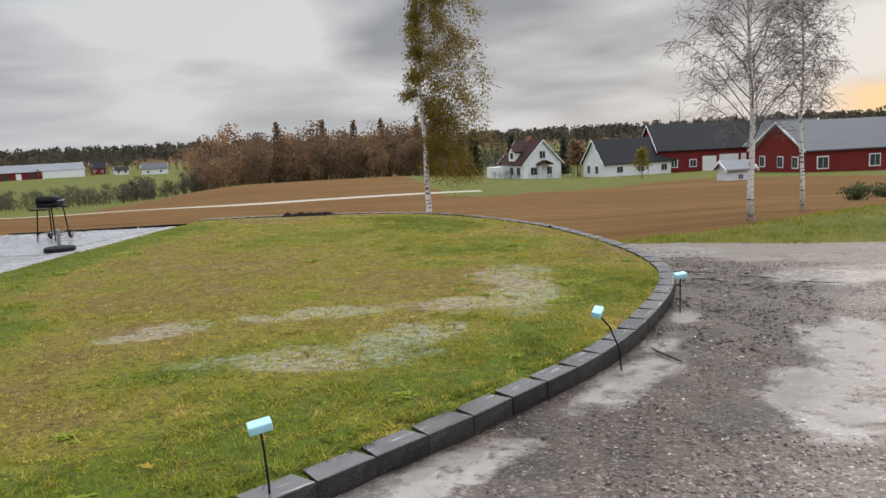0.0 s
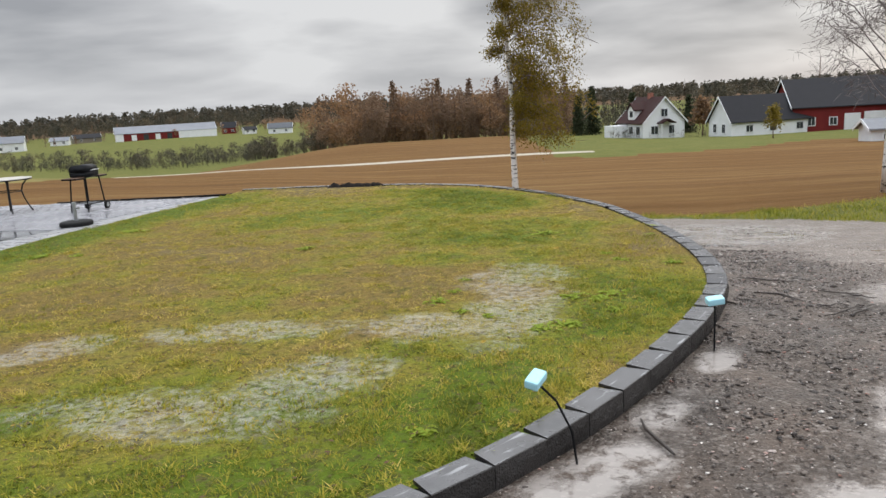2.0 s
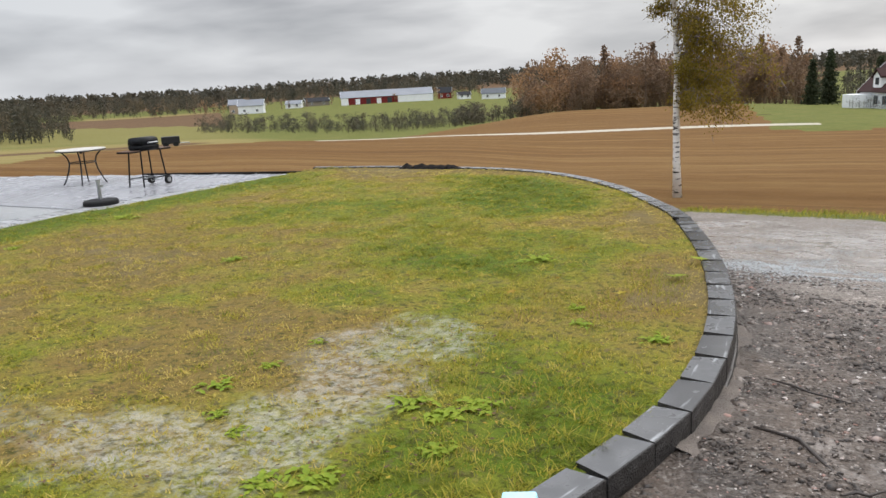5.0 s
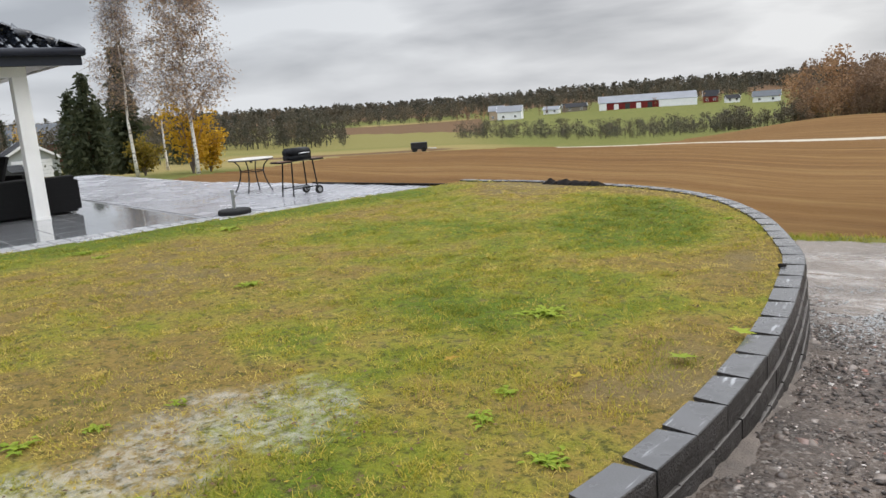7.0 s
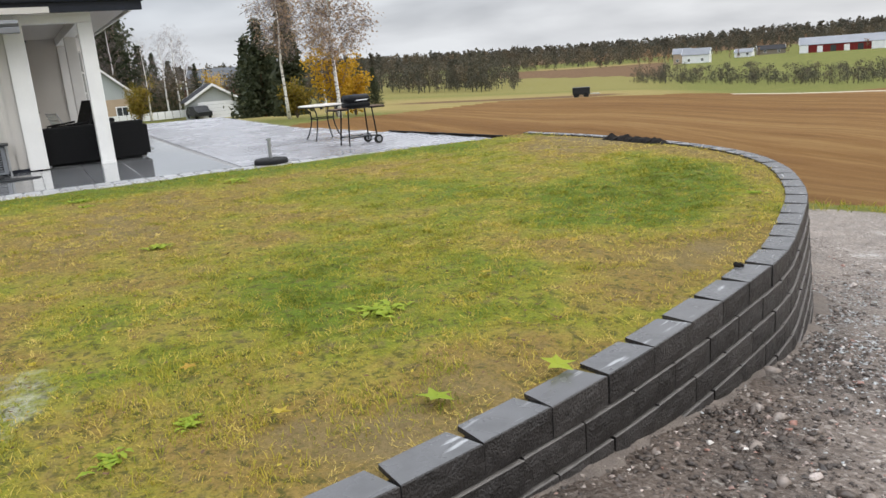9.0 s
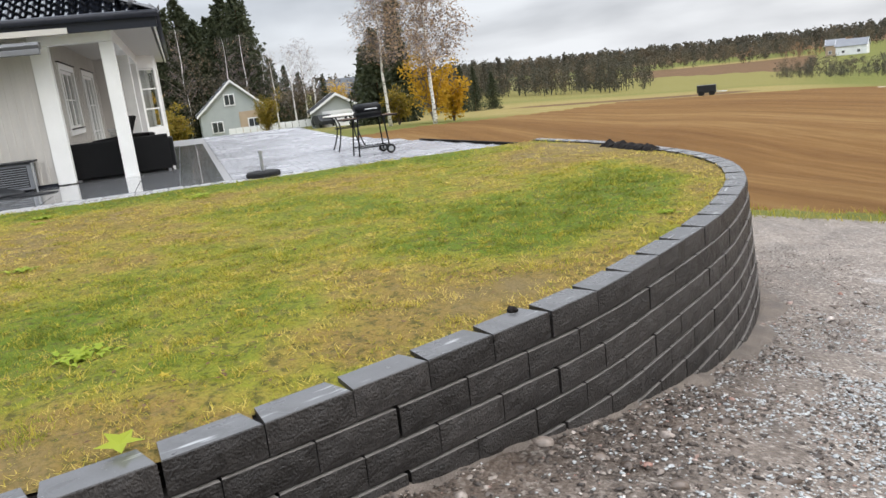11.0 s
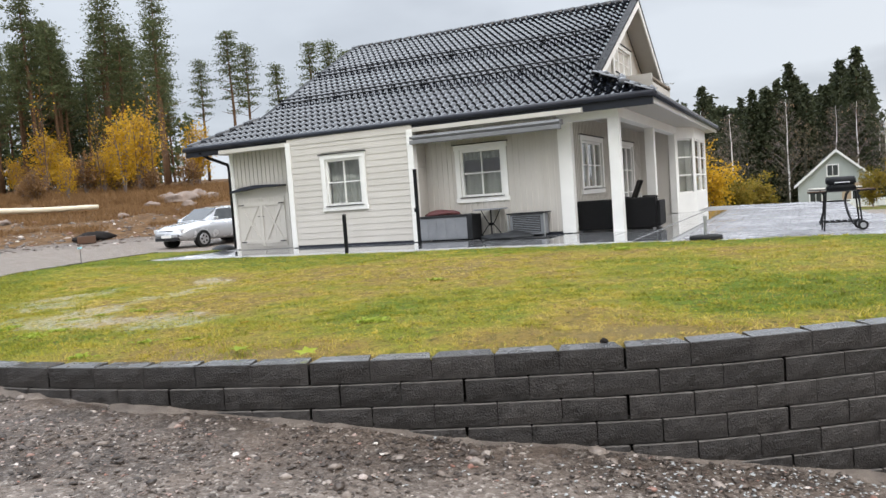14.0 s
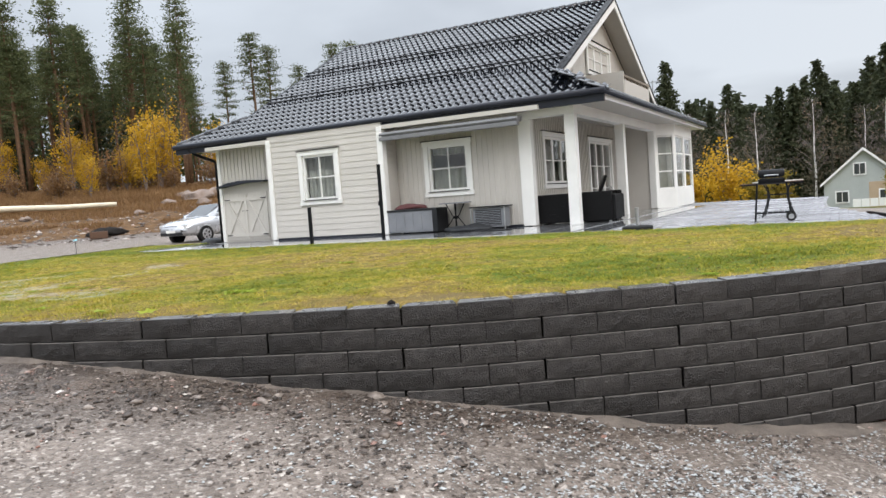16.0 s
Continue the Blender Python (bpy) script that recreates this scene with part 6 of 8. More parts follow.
def heat_pump():
    h = root("heat_pump", (-12.98, 3.07, PATIO), "grey boxed heat pump against the house wall", "heat pump")
    part("case", box((-0.17, -0.36, 0.04), (0.17, 0.36, 0.46), 0.012), M["grey_plastic"], h)
    part("top_board", box((-0.2, -0.42, 0.47), (0.22, 0.42, 0.495), 0.006), M["dark_plastic"], h, "dark top board")
    part("grille", box((0.171, -0.3, 0.08), (0.18, 0.3, 0.42), 0.004), M["dark_plastic"], h)
    for k in range(9):
        part("grille_slat", box((0.18, -0.29, 0.095 + k * 0.036), (0.188, 0.29, 0.108 + k * 0.036)), M["grey_plastic"], h)
    for y in (-0.3, 0.3):
        part("foot", box((-0.15, y - 0.03, 0.0), (0.15, y + 0.03, 0.04)), M["dark_plastic"], h)
        part("side_leg", box((0.19, y * 1.3 - 0.012, 0.0), (0.215, y * 1.3 + 0.012, 0.47)), M["steel"], h)


def heap(name, x, y, z, sx, sy, sz, mat, label, category, seed, rough=0.35, rz=0.0):
    bm = bmesh.new()
    bmesh.ops.create_icosphere(bm, subdivisions=3, radius=1.0)
    off = Vector((seed * 3.7, seed * 1.3, 0))
    for v in bm.verts:
        n = 1 + rough * noise.noise(v.co * 1.6 + off) + rough * 0.5 * noise.noise(v.co * 4.5 + off)
        v.co = Vector((v.co.x * sx * n, v.co.y * sy * n, max(-0.02, v.co.z * sz * n)))
    bm.transform(pose(x, y, z, 0, 0, rz))
    return solo(name, bm, mat, label, category, smooth=True)


def fence_post(x, y, h, label):
    p = root("fence_post", (x, y, PATIO - 0.01), label, "post", "black patio posts")
    part("shaft", box((-0.028, -0.028, 0), (0.028, 0.028, h), 0.004), M["black_metal"], p)
    part("cap", box((-0.033, -0.033, h), (0.033, 0.033, h + 0.012), 0.004), M["black_metal"], p)
    part("base_plate", box((-0.06, -0.06, 0.0), (0.06, 0.06, 0.012), 0.003), M["black_metal"], p)
    if h > 1:
        part("bracket", box((-0.05, -0.045, h * 0.45), (0.05, -0.028, h * 0.45 + 0.09), 0.004), M["black_metal"], p)


grill()
round_table()
parasol_base()
marker_stake(-4.03, -2.14, 0.41, (-0.04, 0.06), 25, "pale blue capped marker stake bent towards the lawn")
marker_stake(-2.165, -0.10, 0.44, (-0.17, -0.08), 70, "pale blue capped marker stake with a curved rod")
marker_stake(-1.385, 1.53, 0.345, (0.0, 0.0), 15, "upright pale blue capped marker stake by the kerb")
marker_stake(-8.3, -6.95, 0.5, (0.0, 0.02), 40, "pale capped marker stake by the drive")
marker_stake(-10.8, -7.55, 0.5, (0.0, 0.0), 80, "pale capped marker stake near the house")
rattan_sofa(-13.88, 4.76, 1.60, 90, "rattan_sofa", "black woven rattan sofa in the porch, seen from behind")
rattan_sofa(-15.6, 4.75, 0.9, 205, "rattan_armchair", "black woven rattan armchair in the porch")
reclining_chair()
folding_chair()
storage_box()
bistro_table()
heat_pump()
heap("folded_parasol", -12.35, 2.85, PATIO + 0.02, 0.22, 0.5, 0.12, M["dark_plastic"], "grey folded parasol lying on the slabs", "parasol", 3, 0.5)
heap("rubber_mat", -12.2, 3.4, PATIO + 0.004, 0.2, 0.42, 0.025, M["dark_plastic"], "dark wet rubber mat on the slabs", "mat", 6, 0.3)
fence_post(-10.28, 0.30, 0.74, "short black metal post on the patio edge")
fence_post(-11.35, 1.33, 1.52, "tall black metal post on the patio")
def torn_tarp():
    """A ragged strip of black ground cloth bunched up along the wall's inner edge."""
    bm = bmesh.new()
    prev = None
    for k in range(60):
        u = k / 59
        x = -7.62 + 1.15 * u
        n1, n2 = noise.noise((u * 7, 1.0, 0)), noise.noise((u * 23, 4.0, 0))
        h = max(0.010, (0.058 + 0.045 * n1 + 0.022 * n2) * min(1, 9 * u + 0.3, 9 * (1 - u)))
        y = 10.86 + 0.03 * n2
        cur = [bm.verts.new((x, y - 0.10 + 0.05 * n2, TOP - 0.02)), bm.verts.new((x, y - 0.05 + 0.03 * n1, TOP - 0.01 + h * 0.6)), bm.verts.new((x, y, TOP - 0.01 + h)),
               bm.verts.new((x, y + 0.05, TOP + h * 0.3)), bm.verts.new((x, y + 0.09 + 0.04 * n1, TOP - 0.02))]
        if prev:
            for j in range(4):
                bm.faces.new((prev[j], cur[j], cur[j + 1], prev[j + 1]))
        prev = cur
    solo("ground_cloth", bm, M["tarp"], "ragged strip of black ground cloth along the wall top", "ground cloth")


torn_tarp()
heap("pebble", -2.14, 7.12, TOP + 0.006, 0.027, 0.023, 0.020, M["tarp"], "small dark stone lying on the wall top", "stone", 8)
heap("doorstep_box", -13.3, -5.35, BASE - 0.02, 0.35, 0.3, 0.16, M["dark_plastic"], "dark boot tray by the shed corner", "tray", 9, 0.1)


def patio_kerb():
    k = root("patio_kerb", (-11.6, 10.4, patio_z(10.4) - 0.06), "dark timber kerb along the far patio edge", "kerb", kind="structure")
    a, b = Vector((-9.45, 10.86)), Vector((-13.4, 10.15))
    n = 3
    for i in range(n):
        p, q = a.lerp(b, i / n), a.lerp(b, (i + 0.97) / n)
        d = (q - p).normalized() 
        o = Vector((-d.y, d.x)) * 0.035
        wpart("beam", prism([tuple(p + o), tuple(q + o), tuple(q - o), tuple(p - o)], 2, PATIO - 0.16, PATIO - 0.052), M["tarp"], k)


patio_kerb()


# ---- car ----
def car():
    c = root("car", (-20.75, -12.2, float(land(-20.75, -12.2)) - 0.02), "silver saloon car parked beside the house", "car", rz=-5)
    # length along +x, the nose at +x
    st = [(-2.3, 0.55, 0.98, 0.72), (-2.1, 0.30, 1.03, 0.84), (-1.5, 0.28, 1.06, 0.89), (-0.6, 0.26, 1.0, 0.9), (0.6, 0.26, 0.98, 0.9), (1.3, 0.27, 0.93, 0.89), (1.9, 0.28, 0.84, 0.85), (2.2, 0.32, 0.74, 0.76), (2.34, 0.40, 0.62, 0.6)]
    bm = bmesh.new()
    rings = []
    for x, z0, z1, w in st:
        prof = [(-w * 0.88, z0), (-w, z0 + 0.12), (-w * 1.0, z1 - 0.16), (-w * 0.9, z1 - 0.02), (-w * 0.5, z1 + 0.02), (w * 0.5, z1 + 0.02), (w * 0.9, z1 - 0.02), (w, z1 - 0.16), (w, z0 + 0.12), (w * 0.88, z0)]
        rings.append([bm.verts.new((x, y, z)) for y, z in prof])
    for r0, r1 in zip(rings, rings[1:]):
        for k in range(10):
            bm.faces.new((r0[k], r0[(k + 1) % 10], r1[(k + 1) % 10], r1[k]))
    bm.faces.new(rings[0]); bm.faces.new(rings[-1])
    part("body", bm, M["car_paint"], c, smooth=True)
    bm = bmesh.new()
    cab = [(-1.75, 1.0, 0.72), (-1.0, 1.40, 0.60), (-0.2, 1.46, 0.60), (0.35, 1.40, 0.60), (1.15, 0.97, 0.74)]
    top = [(bm.verts.new((x, -w, z)), bm.verts.new((x, w, z))) for x, z, w in cab]
    low = [(bm.verts.new((x, -0.80, 0.93)), bm.verts.new((x, 0.80, 0.93))) for x, z, w in cab]
    for k in range(4):
        bm.faces.new((top[k][0], top[k + 1][0], top[k + 1][1], top[k][1]))
        for s in (0, 1):
            bm.faces.new((low[k][s], low[k + 1][s], top[k + 1][s], top[k][s]))
    part("cabin", bm, M["car_paint"], c)
    for x0, x1, nm in ((0.42, 1.10, "windscreen"), (-1.68, -1.05, "rear_window")):
        z0, z1 = (1.40, 1.0) if nm == "windscreen" else (1.06, 1.40)
        part(nm, prism([(x0, z0 + 0.0), (x1, z1 + 0.0), (x1, z1 + 0.012), (x0, z0 + 0.012)], 1, -0.58, 0.58), M["far_window"], c, "dark " + nm.replace("_", " "))
    for s in (-1, 1):
        for x0, x1, t0, t1 in ((-0.28, 0.78, 0.32, 0.05), (-1.15, -0.34, 0.1, 0.0)):
            bm = bmesh.new()
            q = [(x0, s * 0.80, 1.0), (x1, s * 0.80, 1.0), (x1 - t0, s * 0.65, 1.36), (x0 + t1, s * 0.63, 1.38)]
            a = [bm.verts.new(Vector(p) + Vector((0, s * 0.012, 0))) for p in q]
            b = [bm.verts.new(Vector(p) - Vector((0, s * 0.03, 0))) for p in q]
            bm.faces.new(a); bm.faces.new(b[::-1])
            for k in range(4):
                bm.faces.new((a[k], b[k], b[(k + 1) % 4], a[(k + 1) % 4]))
            part("side_window", bm, M["far_window"], c, "dark side window")
        for x in (-1.38, 1.42):
            w = part("wheel", tube([(x, s * 0.70, 0.31), (x, s * 0.91, 0.31)], 0.315, 26), M["rubber"], c, "black tyre")
            part("rim", tube([(x, s * 0.88, 0.31), (x, s * 0.925, 0.31)], [0.225, 0.2], 22), M["alloy"], w, "alloy rim")
            for k in range(5):
                a = k * 1.2566
                part("spoke_gap", tube([(x + 0.12 * math.cos(a), s * 0.90, 0.31 + 0.12 * math.sin(a)), (x + 0.12 * math.cos(a), s * 0.93, 0.31 + 0.12 * math.sin(a))], 0.042, 6), M["rubber"], w, "dark gap between spokes")
        part("headlight", box((2.02, s * 0.46 - 0.0, 0.60), (2.26, s * 0.74, 0.73), 0.03), M["lamp_glass"], c, "clear headlight")
        part("mirror", box((0.75, s * 0.86, 0.97), (0.9, s * 1.02, 1.08), 0.03), M["car_paint"], c)
    part("grille", box((2.24, -0.36, 0.50), (2.33, 0.36, 0.68), 0.02), M["dark_plastic"], c, "dark radiator grille")
    part("lower_intake", box((2.25, -0.6, 0.32), (2.345, 0.6, 0.44), 0.02), M["dark_plastic"], c)
    part("number_plate", box((2.335, -0.26, 0.42), (2.352, 0.26, 0.52), 0.004), M["white"], c)


car()

# ---- trees ----
def spot(az, d, eye=(0.0, 4.0)):
    """A place on the land by bearing (degrees left of +y) and distance from a point."""
    x, y = eye[0] - math.sin(radians(az)) * d, eye[1] + math.cos(radians(az)) * d
    return x, y, float(land(x, y))


def limbs_of(rng, height, r0, n_limbs, first, spread, rise, twigs, bias=(0, 0), sag=0.25, wiggle=0.25, low=0.0):
    """A bent trunk, limbs and twigs: returns trunk points and radii, a bmesh of limbs, and points where leaves grow."""
    trunk, rad = [], []
    off = Vector((0, 0, 0))
    n = 10
    for k in range(n + 1):
        f = k / n
        trunk.append(Vector((off.x, off.y, height * f)))
        rad.append(max(0.012, r0 * (1 - f) ** 0.85 * (1.25 if k == 0 else 1)))
        off += Vector((rng.uniform(-1, 1), rng.uniform(-1, 1), 0)) * wiggle * height / 40
    at = lambda f: trunk[min(n - 1, int(f * n))].lerp(trunk[min(n, int(f * n) + 1)], f * n - int(f * n))
    bm = bmesh.new()
    grow = []
    for i in range(n_limbs):
        f = first + (0.97 - first) * (i + rng.random() * 0.6) / n_limbs
        a = i * 2.399 + rng.uniform(-0.5, 0.5)
        ln = spread * (1.05 - f) ** 0.6 * rng.uniform(0.7, 1.15)
        d = Vector((math.cos(a) + bias[0], math.sin(a) + bias[1], 0))
        if f < low and d.x < 0.15:
            d.x = 0.3 + abs(d.x)
        if low:
            ln *= 0.5 + 0.5 * min(1.0, max(0.0, (f - first) / 0.35))
        ln *= max(0.35, d.length)
        d.normalize()
        p0 = at(f)
        pts = []
        for k in range(5):
            u = k / 4
            pts.append(p0 + d * ln * u + Vector((0, 0, ln * (rise * u - sag * u * u))) + Vector((rng.uniform(-1, 1), rng.uniform(-1, 1), rng.uniform(-1, 1))) * 0.03 * ln * (k > 0))
        rr = max(0.010, r0 * 0.27 * (1 - f) ** 0.7)
        add_tube(bm, pts, [rr * (1 - 0.8 * k / 4) for k in range(5)], 5, False)
        for j in range(twigs):
            u = rng.uniform(0.25, 1.0)
            q = pts[min(3, int(u * 4))].lerp(pts[min(4, int(u * 4) + 1)], u * 4 - int(u * 4))
            td = Vector((rng.uniform(-1, 1), rng.uniform(-1, 1), rng.uniform(-0.1, 0.9))).normalized() + d * 0.5
            tl = ln * rng.uniform(0.22, 0.45)
            tp = [q + td * tl * v + Vector((0, 0, -0.55 * sag * 2 * tl * v * v)) for v in (0, 0.5, 1.0)]
            add_tube(bm, tp, [rr * 0.32, rr * 0.2, rr * 0.08], 3, False)
            for v in (0.35, 0.6, 0.8, 1.0):
                grow.append(tp[0].lerp(tp[1], v * 2) if v < 0.5 else tp[1].lerp(tp[2], v * 2 - 1))
            for m_ in range(3):
                e = tp[1].lerp(tp[2], rng.random())
                ed = Vector((rng.uniform(-1, 1), rng.uniform(-1, 1), rng.uniform(-1.2, 0.4))) * tl * 0.4
                add_tube(bm, [e, e + ed], [rr * 0.12, rr * 0.05], 3, False)
                grow += [e + ed * 0.6, e + ed]
    return trunk, rad, bm, grow


def broadleaf(name, x, y, z, height, r0, seed, label, leaf=None, leaves=0, size=0.1, n_limbs=24, first=0.22, spread=3.0, rise=0.9, twigs=7,
              bias=(0, 0), sag=0.35, bark="birch_bark", droop=0.3, scatter=0.25, category="birch tree", group="", shift=(0, 0, 0), spray=0, low=0.0):
    rng = random.Random(seed)
    t = root(name, (x, y, z - 0.05), label, category, group)
    trunk, rad, bm, grow = limbs_of(rng, height, r0, n_limbs, first, spread, rise, twigs, bias, sag, low=low)
    part("trunk", tube(trunk, rad, 10), M[bark], t, smooth=True)
    part("branchwork", bm, M["twig"], t, "fine bare branches")
    if spray:
        r = np.random.default_rng(seed + 500)
        g = np.array(grow)
        v, f, ti = leaf_quads(r, g[r.integers(0, len(g), spray)] + r.normal(0, 0.08, (spray, 3)), 0.5, 0.15 + droop, 0.035)
        ob = new("twig_spray", array_mesh("twig_spray", v, f, M["twig"], ti))
        ob.parent = t
    if leaves:
        r = np.random.default_rng(seed)
        g = np.array(grow)
        pts = g[r.integers(0, len(g), leaves)] + r.normal(0, scatter, (leaves, 3)) + np.array(shift)
        v, f, ti = leaf_quads(r, pts, size, droop)
        me = array_mesh("crown", v, f, M[leaf], ti)
        ob = new("crown", me)
        ob.parent = t
    return t


def spruce_meshes(seed, height, spread):
    rng = np.random.default_rng(seed)
    pts, n_t = [], int(height * 3.2)
    for k in range(n_t):
        f = 0.06 + 0.94 * k / n_t
        L = spread * (1 - f) ** 0.85 * rng.uniform(0.75, 1.15) + 0.12
        nb = max(4, int(9 * (1 - f) + 4))
        for j in range(nb):
            a = j * 6.283 / nb + rng.uniform(0, 1)
            u = np.linspace(0.15, 1.0, 9)
            l = L * rng.uniform(0.7, 1.1)
            q = np.stack([np.cos(a) * l * u, np.sin(a) * l * u, height * f - 0.30 * l * u + 0.12 * l * u * u], 1)
            pts.append(q)
    p = np.concatenate(pts)
    p = p + rng.normal(0, 0.07, p.shape)
    return leaf_quads(rng, p, 0.60, 0.7, 0.46)


def spruce(name, x, y, z, height, spread, seed, label):
    t = root(name, (x, y, z), label, "spruce tree", "spruces at the forest edge")
    part("trunk", tube([(0, 0, -0.3), (0, 0, height * 0.5), (0, 0, height * 0.97)], [height * 0.014, height * 0.009, 0.02], 7), M["bark"], t)
    v, f, ti = spruce_meshes(seed, height, spread)
    ob = new("crown", array_mesh("crown", v, f, M["needle"], ti))
    ob.parent = t
    return t


def pine(name, x, y, z, height, seed, label, bare=0.5):
    rng = random.Random(seed)
    r = np.random.default_rng(seed)
    t = root(name, (x, y, z), label, "pine tree", "pines on the bank")
    lean = rng.uniform(-0.03, 0.03)
    trunk = [Vector((lean * height * f, rng.uniform(-0.05, 0.05), height * f - 0.2)) for f in (0, 0.25, 0.5, 0.75, 1.0)]
    part("trunk", tube(trunk, [height * 0.013, height * 0.011, height * 0.009, height * 0.006, 0.02], 7), M["bark"], t, smooth=True)
    bm = bmesh.new()
    pts = []
    nb = 40
    for k in range(nb):
        f = bare * 0.75 + (1.0 - bare * 0.75) * (k / nb) ** 0.8
        a = k * 2.4 + rng.uniform(-0.4, 0.4)
        L = height * 0.175 * (1.06 - f) ** 0.8 * rng.uniform(0.5, 1.2)
        p0 = Vector((lean * height * f, 0, height * f))
        p1 = p0 + Vector((math.cos(a) * L, math.sin(a) * L, L * rng.uniform(0.0, 0.45)))
        add_tube(bm, [p0, p0.lerp(p1, 0.6) - Vector((0, 0, 0.03 * L)), p1], [0.04, 0.025, 0.01], 4, False)
        if f > bare * rng.uniform(0.8, 1.1):
            for m_ in range(3):
                c = np.array(p0.lerp(p1, rng.uniform(0.55, 1.05)))
                pts.append(c + r.normal(0, 1, (34, 3)) * np.array([0.40, 0.40, 0.085]) * height / 15)
    part("branchwork", bm, M["bark"], t)
    v, f_, ti = leaf_quads(r, np.concatenate(pts), 0.25, 0.0, 0.36)
    ob = new("crown", array_mesh("crown", v, f_, M["pine_needle"], ti))
    ob.parent = t
    return t


def shrub(name, x, y, z, height, width, seed, mat, label, n=2600, size=0.13, category="shrub"):
    """A multi-stemmed bush with an uneven outline."""
    rng = random.Random(seed)
    r = np.random.default_rng(seed)
    t = root(name, (x, y, z - 0.05), label, category, "autumn shrubs")
    bm = bmesh.new()
    pts = []
    for k in range(11):
        a = rng.uniform(0, 6.283)
        h = height * rng.uniform(0.55, 1.0)
        rr = width * 0.5 * rng.uniform(0.2, 1.0)
        p1 = Vector((math.cos(a) * rr, math.sin(a) * rr, h))
        mid = p1 * 0.5 + Vector((math.cos(a) * -0.1 * rr, math.sin(a) * -0.1 * rr, 0.05 * h))
        add_tube(bm, [(0, 0, 0), mid, p1], [0.03 * height / 3, 0.02 * height / 3, 0.008], 4, False)
        for m_ in range(6):
            f = rng.uniform(0.3, 1.0)
            c = Vector((0, 0, 0)).lerp(p1, f) + Vector((rng.uniform(-1, 1), rng.uniform(-1, 1), rng.uniform(-0.6, 0.6))) * width * 0.16
            add_tube(bm, [Vector((0, 0, 0)).lerp(p1, f * 0.85), c], [0.01, 0.004], 3, False)
            pts.append(np.array(c) + r.normal(0, 1, (n // 66, 3)) * np.array([width * 0.085, width * 0.085, height * 0.06]))
    part("stemwork", bm, M["twig"], t)
    v, f_, ti = leaf_quads(r, np.concatenate(pts), size, 0.1, 0.7)
    v[:, 2] = np.maximum(v[:, 2], 0.02)
    ob = new("crown", array_mesh("crown", v, f_, M[mat], ti))
    ob.parent = t
    return t


def near_trees():
    broadleaf("birch", -5.49, 22.9, -2.72, 13.0, 0.115, 3, "tall birch with yellow-green hanging autumn leaves", "birch_leaf", 58000, 0.068, 58, 0.21, 2.2, 0.8, 12,
              bias=(0.7, 0.1), sag=0.9, droop=1.1, scatter=0.13, spray=900, low=0.42)
    broadleaf("birch", 6.35, 23.55, float(land(6.35, 23.55)), 12.6, 0.125, 7, "tall bare birch with a white trunk beside the field", None, 0, 0.1, 46, 0.20, 3.0, 1.3, 18, sag=0.35, spray=8000)
    broadleaf("birch", 9.35, 26.5, float(land(9.35, 26.5)), 12.2, 0.09, 9, "slender bare birch beside the field", None, 0, 0.1, 40, 0.3, 1.9, 1.3, 16, sag=0.35, spray=5000)
    broadleaf("birch", -36.8, 18.1, -1.95, 13.5, 0.10, 12, "pale birch that has nearly lost its leaves", "pale_leaf", 11000, 0.12, 44, 0.2, 2.1, 1.3, 13, sag=0.35, scatter=0.3, spray=7000)
    broadleaf("birch", -43.5, 17.5, -1.85, 10.5, 0.10, 15, "leaning bare pale birch", "pale_leaf", 3500, 0.11, 38, 0.3, 1.6, 1.4, 12, sag=0.3, scatter=0.25, spray=5000)
    for az, d, h, w, s in ((66.4, 42.5, 4.2, 2.6, 1), (65.2, 44.5, 3.0, 1.9, 2), (69.6, 48, 2.6, 2.2, 3), (76.4, 108, 6.0, 3.2, 4)):
        x, y, z = spot(az, d, (0.34, 1.63))
        shrub("yellow_bush", x, y, z, h, w, 20 + s, "yellow_leaf" if s != 3 else "birch_leaf", "yellow autumn bush at the field edge", 1900, 0.17)
    for az, d, h, w, s in ((97.3, 60, 5.2, 4.2, 1), (95.2, 64, 3.6, 3.0, 2), (93.6, 70, 3.4, 3.2, 3), (99.5, 62, 3.2, 3.0, 5), (86.6, 92, 4.6, 3.0, 6)):
        x, y, z = spot(az, d, (2, 9.7))
        shrub("yellow_bush", x, y, z, h, w, 30 + s, "yellow_leaf" if s in (1, 5) else "birch_leaf", "yellow autumn bush in front of the forest", 3200, 0.2)
    # young tree on the far lawn
    x, y, z = spot(-10.6, 118, (-2.98, -5.25))
    broadleaf("young_tree", x, y, z, 4.6, 0.08, 41, "small yellowing tree on the farm lawn", "birch_leaf", 900, 0.3, 14, 0.3, 1.3, 0.9, 4, bark="bark", category="tree")
    for k, (az, d, h) in enumerate(((-24.6, 46, 1.0), (-27.5, 44, 1.4), (-26.0, 52, 0.9))):
        x, y, z = spot(az, d, (-2.98, -5.25))
        shrub("low_bush", x, y, z, h, 1.7, 50 + k, "pine_needle", "low dark bush on the verge", 1300, 0.12)
    x, y, z = spot(-27.2, 44, (-2.98, -5.25))
    broadleaf("young_tree", x, y, z, 7.0, 0.07, 61, "thin bare young tree on the verge", None, 0, 0.1, 16, 0.3, 1.8, 1.1, 5, bark="bark", category="tree")


